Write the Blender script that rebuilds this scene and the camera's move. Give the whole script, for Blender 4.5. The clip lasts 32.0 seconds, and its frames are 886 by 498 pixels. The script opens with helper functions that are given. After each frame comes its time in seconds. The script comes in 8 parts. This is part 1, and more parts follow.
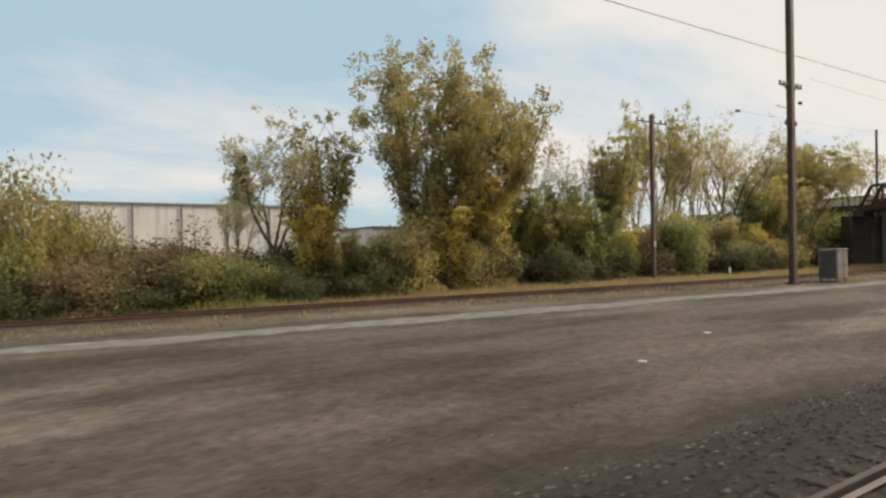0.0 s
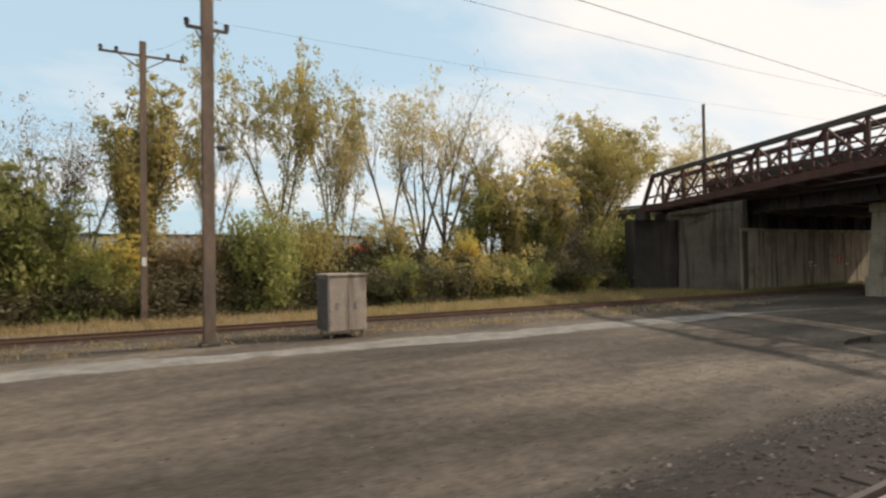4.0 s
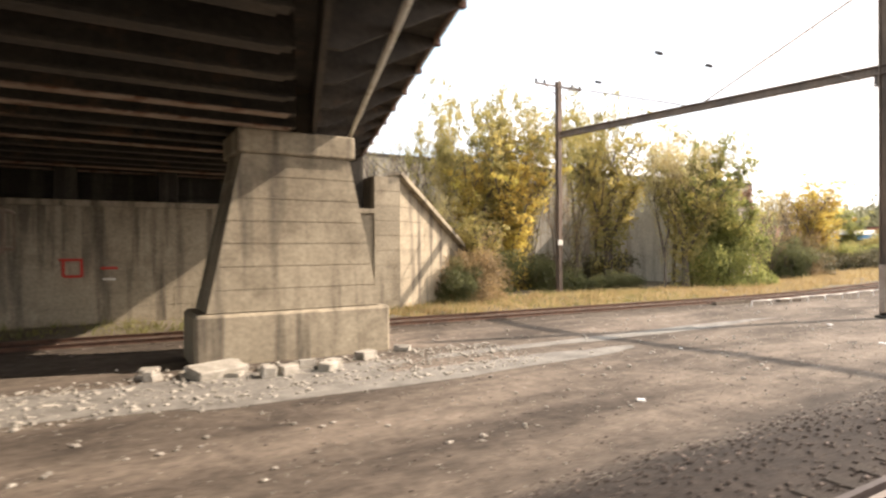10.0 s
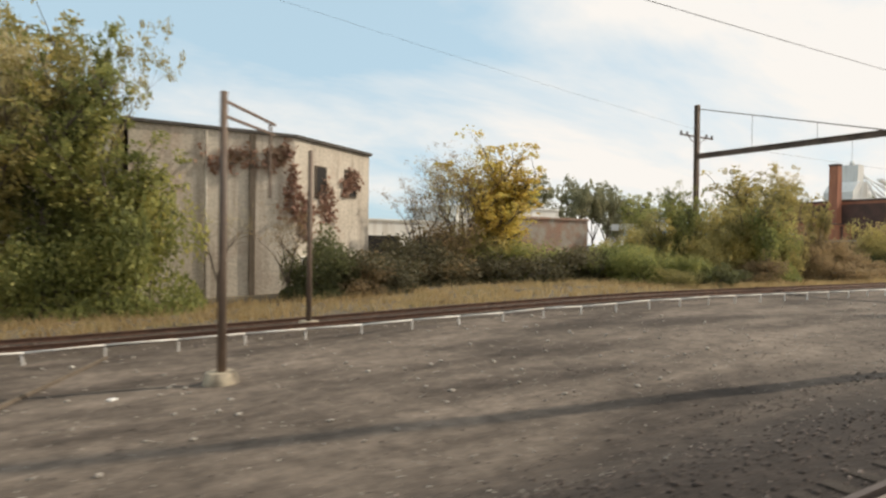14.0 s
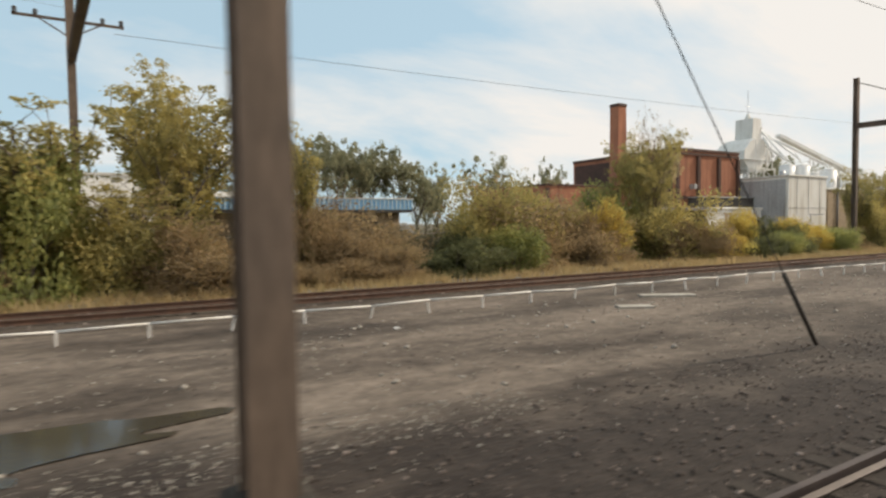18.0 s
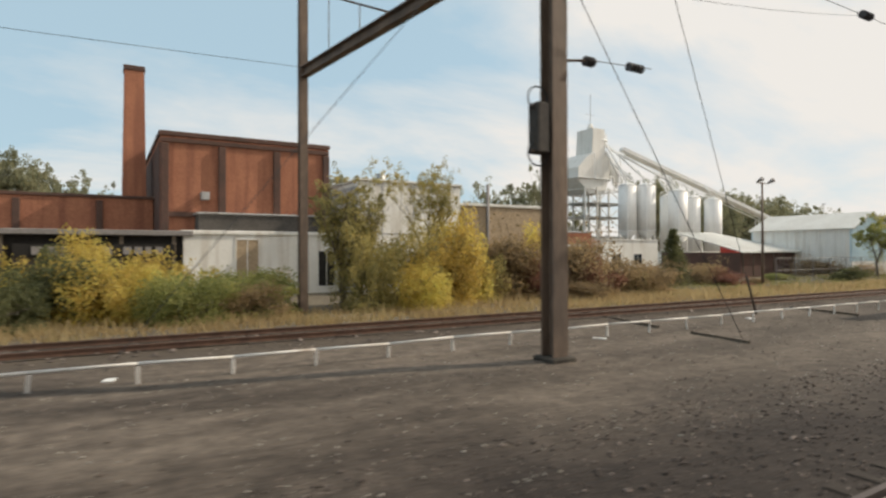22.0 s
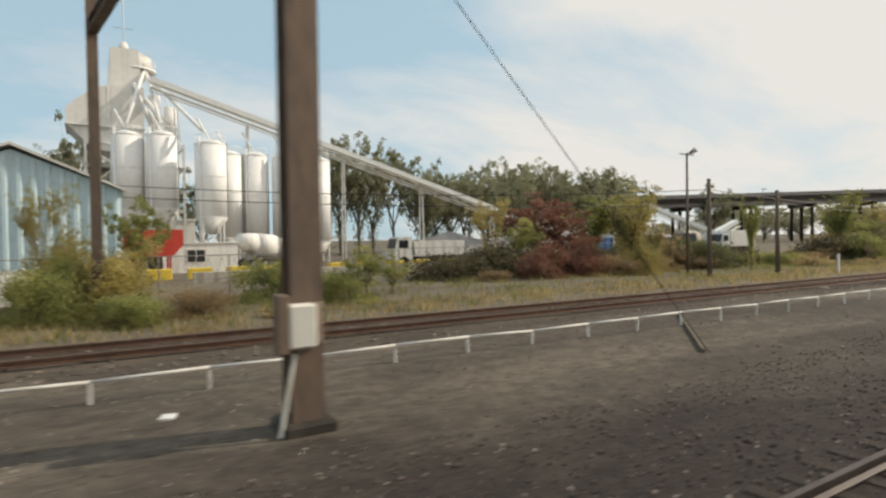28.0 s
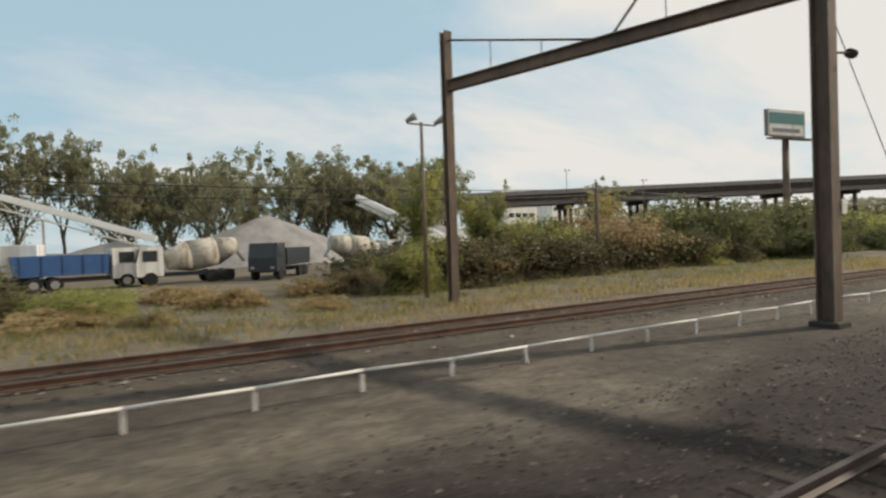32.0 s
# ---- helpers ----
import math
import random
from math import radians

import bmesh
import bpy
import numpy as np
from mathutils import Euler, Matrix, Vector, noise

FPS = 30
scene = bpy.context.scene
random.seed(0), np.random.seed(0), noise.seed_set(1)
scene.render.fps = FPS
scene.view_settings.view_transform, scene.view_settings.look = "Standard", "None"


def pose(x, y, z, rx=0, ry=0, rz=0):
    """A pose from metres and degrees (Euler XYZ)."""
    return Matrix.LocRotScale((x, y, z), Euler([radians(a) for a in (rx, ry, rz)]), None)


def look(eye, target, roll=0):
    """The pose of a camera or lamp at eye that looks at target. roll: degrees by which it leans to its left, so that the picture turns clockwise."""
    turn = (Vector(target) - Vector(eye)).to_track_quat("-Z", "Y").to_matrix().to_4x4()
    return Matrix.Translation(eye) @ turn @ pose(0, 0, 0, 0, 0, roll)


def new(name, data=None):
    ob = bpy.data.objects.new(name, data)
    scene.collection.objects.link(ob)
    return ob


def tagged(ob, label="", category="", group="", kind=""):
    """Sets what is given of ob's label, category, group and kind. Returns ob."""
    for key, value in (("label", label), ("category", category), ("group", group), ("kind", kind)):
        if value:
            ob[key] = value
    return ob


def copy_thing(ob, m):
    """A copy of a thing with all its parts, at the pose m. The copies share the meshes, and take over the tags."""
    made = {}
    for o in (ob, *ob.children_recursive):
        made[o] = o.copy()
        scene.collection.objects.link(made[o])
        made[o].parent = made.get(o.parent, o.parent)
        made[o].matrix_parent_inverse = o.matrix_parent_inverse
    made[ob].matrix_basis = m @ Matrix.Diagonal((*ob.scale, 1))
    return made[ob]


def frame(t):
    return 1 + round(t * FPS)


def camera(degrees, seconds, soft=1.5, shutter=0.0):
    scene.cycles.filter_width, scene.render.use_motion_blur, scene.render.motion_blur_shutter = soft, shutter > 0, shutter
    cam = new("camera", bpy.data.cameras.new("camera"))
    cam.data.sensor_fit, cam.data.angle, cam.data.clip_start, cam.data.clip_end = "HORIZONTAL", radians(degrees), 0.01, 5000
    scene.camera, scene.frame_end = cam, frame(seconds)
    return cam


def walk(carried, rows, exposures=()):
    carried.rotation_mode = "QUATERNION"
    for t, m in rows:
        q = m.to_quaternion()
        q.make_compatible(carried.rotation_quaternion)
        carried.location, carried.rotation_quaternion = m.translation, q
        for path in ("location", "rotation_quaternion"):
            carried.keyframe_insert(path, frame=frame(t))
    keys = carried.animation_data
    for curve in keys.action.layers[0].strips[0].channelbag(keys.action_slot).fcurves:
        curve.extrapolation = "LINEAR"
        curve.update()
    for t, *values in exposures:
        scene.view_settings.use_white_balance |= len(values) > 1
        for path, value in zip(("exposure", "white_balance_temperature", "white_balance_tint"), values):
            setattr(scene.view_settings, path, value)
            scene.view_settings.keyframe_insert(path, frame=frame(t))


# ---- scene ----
cam = camera(75.4, 32.0, soft=2.4, shutter=0.22)
PATH = [
    (0.0, 0.000, -31.44, -0.20, 0.94),
    (0.5, 5.486, -31.44, 0.59, 0.50),
    (1.0, 10.974, -31.56, 0.48, -1.03),
    (1.5, 16.476, -30.93, 0.39, -0.06),
    (2.0, 22.013, -30.55, 0.37, -0.06),
    (2.5, 27.595, -30.35, 0.34, 0.53),
    (3.0, 33.209, -30.70, 0.51, 0.73),
    (3.5, 38.839, -31.10, 0.76, 0.60),
    (5.5, 61.565, -30.13, 0.65, 1.63),
    (6.0, 67.299, -30.36, -0.21, 0.66),
    (6.5, 73.044, -30.52, 0.41, 0.96),
    (7.0, 78.805, -30.70, 0.50, 0.56),
    (7.5, 84.580, -30.19, -0.16, 0.10),
    (8.0, 90.368, -30.61, -0.39, 0.79),
    (8.5, 96.172, -30.88, -0.67, 0.93),
    (9.0, 102.003, -31.04, -0.75, -0.15),
    (9.5, 107.865, -30.49, -0.52, -0.23),
    (10.0, 113.741, -30.61, -0.07, 0.30),
    (10.5, 119.632, -30.87, -0.84, -1.28),
    (11.0, 125.542, -30.76, 0.82, 1.20),
    (11.5, 131.462, -29.97, 0.75, 1.01),
    (12.0, 137.382, -30.74, -0.01, 0.47),
    (12.5, 143.283, -30.72, 0.42, -0.08),
    (13.0, 149.155, -30.09, 0.10, -0.29),
    (13.5, 155.043, -29.86, 0.22, -0.12),
    (14.0, 160.937, -30.27, -0.46, -0.73),
    (14.5, 166.835, -30.49, -0.92, -0.97),
    (16.5, 190.554, -30.11, -0.43, 1.70),
    (17.0, 196.525, -30.97, -2.79, -0.84),
    (17.5, 202.496, -30.35, -2.99, 0.78),
    (18.0, 208.469, -30.30, -2.52, 0.72),
    (18.5, 214.470, -30.43, -1.58, 0.56),
    (19.0, 220.494, -30.93, -2.16, -1.39),
    (19.5, 226.537, -31.04, -1.00, -0.42),
    (20.0, 232.598, -30.84, -1.00, -0.21),
    (20.5, 238.673, -31.78, -0.39, -0.87),
    (21.0, 244.768, -31.39, -0.36, -0.37),
    (21.5, 250.883, -31.15, 0.45, 0.45),
    (22.0, 257.018, -30.53, 0.33, 0.13),
    (22.5, 263.170, -31.57, -1.16, -1.07),
    (23.0, 269.339, -31.64, -0.74, -0.04),
    (23.5, 275.523, -31.57, -0.82, -0.09),
    (24.0, 281.713, -32.04, -0.33, 0.74),
    (24.5, 287.906, -31.67, -0.70, 2.58),
    (26.5, 312.903, -31.57, -0.77, 1.17),
    (27.0, 319.266, -32.33, -2.01, -0.17),
    (27.5, 325.642, -31.95, -1.61, -0.01),
    (28.0, 332.030, -31.77, -0.99, 0.85),
    (28.5, 338.437, -31.72, -0.71, 0.99),
    (29.0, 344.862, -31.95, -0.48, 0.87),
    (29.5, 351.304, -31.88, -0.68, -0.05),
    (30.0, 357.760, -31.97, -0.75, 0.11),
    (30.5, 364.230, -31.89, -0.68, 0.78),
    (31.0, 370.709, -31.84, -1.94, -0.62),
    (31.5, 377.188, -32.84, -1.65, 0.95),
    (32.0, 383.666, -32.26, -0.87, 1.93),
]
EXPOSURE = [(0, -0.2, 6800, 14), (3.5, 0.05, 6800, 15), (5.5, 0.1, 6900, 17), (6, 0.25, 6900, 18), (6.5, 0.75, 6900, 19), (7, 1.35, 6950, 22), (7.5, 1.9, 7050, 22), (8, 2.45, 7150, 22), (8.5, 3.1, 7200, 23), (9, 3.4, 7200, 23), (9.5, 2.5, 7100, 22), (10, 1.25, 6900, 19), (10.5, 0.45, 6800, 15), (11.5, 0.05, 6700, 12), (14.5, -0.02, 6750, 13), (19, -0.12, 6750, 13), (24, -0.2, 6700, 12), (32, -0.26, 6700, 11)]
walk(cam, [(t, pose(x, 0.0, 3.5, 90 + pitch, roll, yaw)) for t, x, yaw, pitch, roll in PATH], EXPOSURE)

# ---- world, sun ----
SUN_EL, SUN_AZ = radians(36.0), radians(-14.5)      # azimuth: from the +x axis towards +y
world = bpy.data.worlds.new("sky")
scene.world = world
world.use_nodes = True
wn, wl = world.node_tree.nodes, world.node_tree.links
wn.clear()


def link(tree, a, b):
    tree.links.new(a, b)


def build_sky():
    out = wn.new("ShaderNodeOutputWorld")
    bg = wn.new("ShaderNodeBackground")
    sky = wn.new("ShaderNodeTexSky")
    sky.sky_type, sky.sun_disc = "NISHITA", False
    sky.sun_elevation, sky.sun_rotation = SUN_EL, radians(90) - SUN_AZ
    sky.dust_density, sky.air_density, sky.ozone_density = 1.2, 1.0, 1.6
    co = wn.new("ShaderNodeTexCoord")
    sep = wn.new("ShaderNodeSeparateXYZ")
    wl.new(co.outputs["Generated"], sep.inputs[0])
    # the clouds lie on a flat layer: direction over height
    zz = wn.new("ShaderNodeMath"); zz.operation = "ADD"; zz.inputs[1].default_value = 0.20
    wl.new(sep.outputs["Z"], zz.inputs[0])
    dx = wn.new("ShaderNodeMath"); dx.operation = "DIVIDE"
    dy = wn.new("ShaderNodeMath"); dy.operation = "DIVIDE"
    wl.new(sep.outputs["X"], dx.inputs[0]); wl.new(zz.outputs[0], dx.inputs[1])
    wl.new(sep.outputs["Y"], dy.inputs[0]); wl.new(zz.outputs[0], dy.inputs[1])
    com = wn.new("ShaderNodeCombineXYZ")
    wl.new(dx.outputs[0], com.inputs[0]); wl.new(dy.outputs[0], com.inputs[1])
    mp = wn.new("ShaderNodeMapping")
    mp.inputs["Rotation"].default_value = (0, 0, radians(-24))
    mp.inputs["Scale"].default_value = (0.46, 0.82, 1)
    wl.new(com.outputs[0], mp.inputs[0])
    n1 = wn.new("ShaderNodeTexNoise")
    n1.inputs["Scale"].default_value, n1.inputs["Detail"].default_value, n1.inputs["Roughness"].default_value = 1.35, 9, 0.57
    n1.inputs["Distortion"].default_value = 0.35
    wl.new(mp.outputs[0], n1.inputs["Vector"])
    # more cloud towards the sun's side
    bias = wn.new("ShaderNodeMath"); bias.operation = "MULTIPLY_ADD"
    bias.inputs[1].default_value, bias.inputs[2].default_value = 0.16, 0.11
    wl.new(sep.outputs["X"], bias.inputs[0])
    # extra cloud on the unseen -y side, added to brighten walls facing it
    back = wn.new("ShaderNodeMath"); back.operation = "MULTIPLY_ADD"
    back.inputs[1].default_value = -0.16
    wl.new(sep.outputs["Y"], back.inputs[0]); wl.new(bias.outputs[0], back.inputs[2])
    add = wn.new("ShaderNodeMath"); add.operation = "ADD"
    wl.new(n1.outputs[0], add.inputs[0]); wl.new(back.outputs[0], add.inputs[1])
    ramp = wn.new("ShaderNodeValToRGB")
    ramp.color_ramp.elements[0].position, ramp.color_ramp.elements[1].position = 0.43, 0.68
    wl.new(add.outputs[0], ramp.inputs[0])
    mix = wn.new("ShaderNodeMix"); mix.data_type = "RGBA"
    wl.new(ramp.outputs[0], mix.inputs[0])
    hs = wn.new("ShaderNodeMix"); hs.data_type = "RGBA"; hs.inputs[0].default_value = 0.75
    hs.inputs[7].default_value = (4.7, 6.7, 7.75, 1)
    wl.new(sky.outputs[0], hs.inputs[6])
    wl.new(hs.outputs[2], mix.inputs[6])
    mix.inputs[7].default_value = (7.9, 7.87, 7.52, 1)
    wl.new(mix.outputs[2], bg.inputs[0])
    bg.inputs[1].default_value = 0.12
    wl.new(bg.outputs[0], out.inputs[0])


build_sky()
sun = new("sun", bpy.data.lights.new("sun", "SUN"))
sun.data.energy, sun.data.angle, sun.data.color = 4.0, radians(0.9), (1.0, 0.90, 0.74)
sun.matrix_world = look((math.cos(SUN_EL) * math.cos(SUN_AZ), math.cos(SUN_EL) * math.sin(SUN_AZ), math.sin(SUN_EL)), (0, 0, 0))


# ---- materials ----
def mat(name, a, b=None, rough=0.8, metal=0.0, scale=0.5, fine=9.0, bump=0.15, stretch=(1, 1, 1), streak=None, spread=0.0, c=None, cpos=0.62, clamp=0.35, island=False):
    """Two tones at a large scale, grain at a small one, an optional third tone in patches (c) or in streaks running down (streak)."""
    m = bpy.data.materials.new(name)
    m.use_nodes = True
    t = m.node_tree
    n = t.nodes
    bs = n["Principled BSDF"]
    geo = n.new("ShaderNodeNewGeometry")
    mp = n.new("ShaderNodeMapping")
    mp.inputs["Scale"].default_value = stretch
    t.links.new(geo.outputs["Position"], mp.inputs[0])
    big = n.new("ShaderNodeTexNoise")
    big.inputs["Scale"].default_value, big.inputs["Detail"].default_value, big.inputs["Roughness"].default_value = scale, 6, 0.6
    t.links.new(mp.outputs[0], big.inputs["Vector"])
    small = n.new("ShaderNodeTexNoise")
    small.inputs["Scale"].default_value, small.inputs["Detail"].default_value = scale * fine, 5
    t.links.new(mp.outputs[0], small.inputs["Vector"])
    b = b or tuple(v * 0.6 for v in a)
    r = n.new("ShaderNodeValToRGB")
    r.color_ramp.elements[0].position, r.color_ramp.elements[1].position = clamp, 1 - clamp
    r.color_ramp.elements[0].color, r.color_ramp.elements[1].color = (*a, 1), (*b, 1)
    t.links.new(big.outputs[0], r.inputs[0])
    col = r.outputs[0]
    if c:
        pn = n.new("ShaderNodeTexNoise")
        pn.inputs["Scale"].default_value, pn.inputs["Detail"].default_value, pn.inputs["Roughness"].default_value = scale * 0.7, 8, 0.65
        off = n.new("ShaderNodeVectorMath"); off.operation = "ADD"; off.inputs[1].default_value = (31, 17, 5)
        t.links.new(mp.outputs[0], off.inputs[0]); t.links.new(off.outputs[0], pn.inputs["Vector"])
        pr = n.new("ShaderNodeValToRGB")
        pr.color_ramp.elements[0].position, pr.color_ramp.elements[1].position = cpos - 0.07, cpos + 0.07
        t.links.new(pn.outputs[0], pr.inputs[0])
        mx = n.new("ShaderNodeMix"); mx.data_type = "RGBA"
        t.links.new(pr.outputs[0], mx.inputs[0]); t.links.new(col, mx.inputs[6]); mx.inputs[7].default_value = (*c, 1)
        col = mx.outputs[2]
    if streak:
        sm = n.new("ShaderNodeMapping"); sm.inputs["Scale"].default_value = (1.6, 1.6, 0.12)
        t.links.new(geo.outputs["Position"], sm.inputs[0])
        sn = n.new("ShaderNodeTexNoise"); sn.inputs["Scale"].default_value, sn.inputs["Detail"].default_value = 1.1, 7
        t.links.new(sm.outputs[0], sn.inputs["Vector"])
        sr = n.new("ShaderNodeValToRGB")
        sr.color_ramp.elements[0].position, sr.color_ramp.elements[1].position = 0.50, 0.64
        t.links.new(sn.outputs[0], sr.inputs[0])
        mx = n.new("ShaderNodeMix"); mx.data_type = "RGBA"
        t.links.new(sr.outputs[0], mx.inputs[0]); t.links.new(col, mx.inputs[6]); mx.inputs[7].default_value = (*streak, 1)
        col = mx.outputs[2]
    gr = n.new("ShaderNodeMapRange")
    gr.inputs[1].default_value, gr.inputs[2].default_value, gr.inputs[3].default_value, gr.inputs[4].default_value = 0.3, 0.7, *((0.94, 1.04) if max(a) > 0.6 else (0.80, 1.18))
    t.links.new(small.outputs[0], gr.inputs[0])
    val = gr.outputs[0]
    if spread:
        oi = n.new("ShaderNodeObjectInfo")
        om = n.new("ShaderNodeMapRange"); om.inputs[3].default_value, om.inputs[4].default_value = 1 - spread, 1 + spread
        t.links.new(oi.outputs["Random"], om.inputs[0])
        mu = n.new("ShaderNodeMath"); mu.operation = "MULTIPLY"
        t.links.new(val, mu.inputs[0]); t.links.new(om.outputs[0], mu.inputs[1])
        val = mu.outputs[0]
    if island:
        im = n.new("ShaderNodeMapRange"); im.inputs[3].default_value, im.inputs[4].default_value = 0.95, 3.6
        ip = n.new("ShaderNodeMath"); ip.operation = "POWER"; ip.inputs[1].default_value = 6.0
        t.links.new(geo.outputs["Random Per Island"], ip.inputs[0]); t.links.new(ip.outputs[0], im.inputs[0])
        mu = n.new("ShaderNodeMath"); mu.operation = "MULTIPLY"
        t.links.new(val, mu.inputs[0]); t.links.new(im.outputs[0], mu.inputs[1])
        val = mu.outputs[0]
    hsv = n.new("ShaderNodeHueSaturation")
    t.links.new(col, hsv.inputs["Color"]); t.links.new(val, hsv.inputs["Value"])
    t.links.new(hsv.outputs[0], bs.inputs["Base Color"])
    bs.inputs["Roughness"].default_value, bs.inputs["Metallic"].default_value = rough, metal
    if rough > 0.7:
        bs.inputs["Specular IOR Level"].default_value = 0.25
    if bump:
        bp = n.new("ShaderNodeBump"); bp.inputs["Strength"].default_value, bp.inputs["Distance"].default_value = bump, 0.05
        t.links.new(small.outputs[0], bp.inputs["Height"]); t.links.new(bp.outputs[0], bs.inputs["Normal"])
    return m


def leaf_mat(name, tones, rough=0.6, through_light=0.56):
    """Leaves: a tone for each leaf out of the list, and light that shines through."""
    m = bpy.data.materials.new(name)
    m.use_nodes = True
    t = m.node_tree
    n = t.nodes
    bs, out = n["Principled BSDF"], n["Material Output"]
    geo = n.new("ShaderNodeNewGeometry")
    r = n.new("ShaderNodeValToRGB")
    r.color_ramp.interpolation = "LINEAR"
    while len(r.color_ramp.elements) < len(tones):
        r.color_ramp.elements.new(0.5)
    for k, tone in enumerate(tones):
        r.color_ramp.elements[k].position, r.color_ramp.elements[k].color = k / (len(tones) - 1), (*tone, 1)
    # large patches of tone over the crown, and chance for the single leaf
    nz = n.new("ShaderNodeTexNoise"); nz.inputs["Scale"].default_value, nz.inputs["Detail"].default_value = 0.45, 2
    t.links.new(geo.outputs["Position"], nz.inputs["Vector"])
    mr = n.new("ShaderNodeMapRange"); mr.inputs[1].default_value, mr.inputs[2].default_value = 0.3, 0.7
    t.links.new(nz.outputs[0], mr.inputs[0])
    mx = n.new("ShaderNodeMix"); mx.data_type = "FLOAT"; mx.inputs[0].default_value = 0.55
    t.links.new(geo.outputs["Random Per Island"], mx.inputs[2]); t.links.new(mr.outputs[0], mx.inputs[3])
    t.links.new(mx.outputs[0], r.inputs[0])
    t.links.new(r.outputs[0], bs.inputs["Base Color"])
    bs.inputs["Roughness"].default_value = rough
    bs.inputs["Specular IOR Level"].default_value = 0.3
    tr = n.new("ShaderNodeBsdfTranslucent"); t.links.new(r.outputs[0], tr.inputs[0])
    ms = n.new("ShaderNodeMixShader"); ms.inputs[0].default_value = through_light
    t.links.new(bs.outputs[0], ms.inputs[1]); t.links.new(tr.outputs[0], ms.inputs[2]); t.links.new(ms.outputs[0], out.inputs[0])
    return m


def plain(name, a, rough=0.5, metal=0.0):
    return mat(name, a, tuple(v * 0.85 for v in a), rough, metal, 1.5, 8, 0.05)


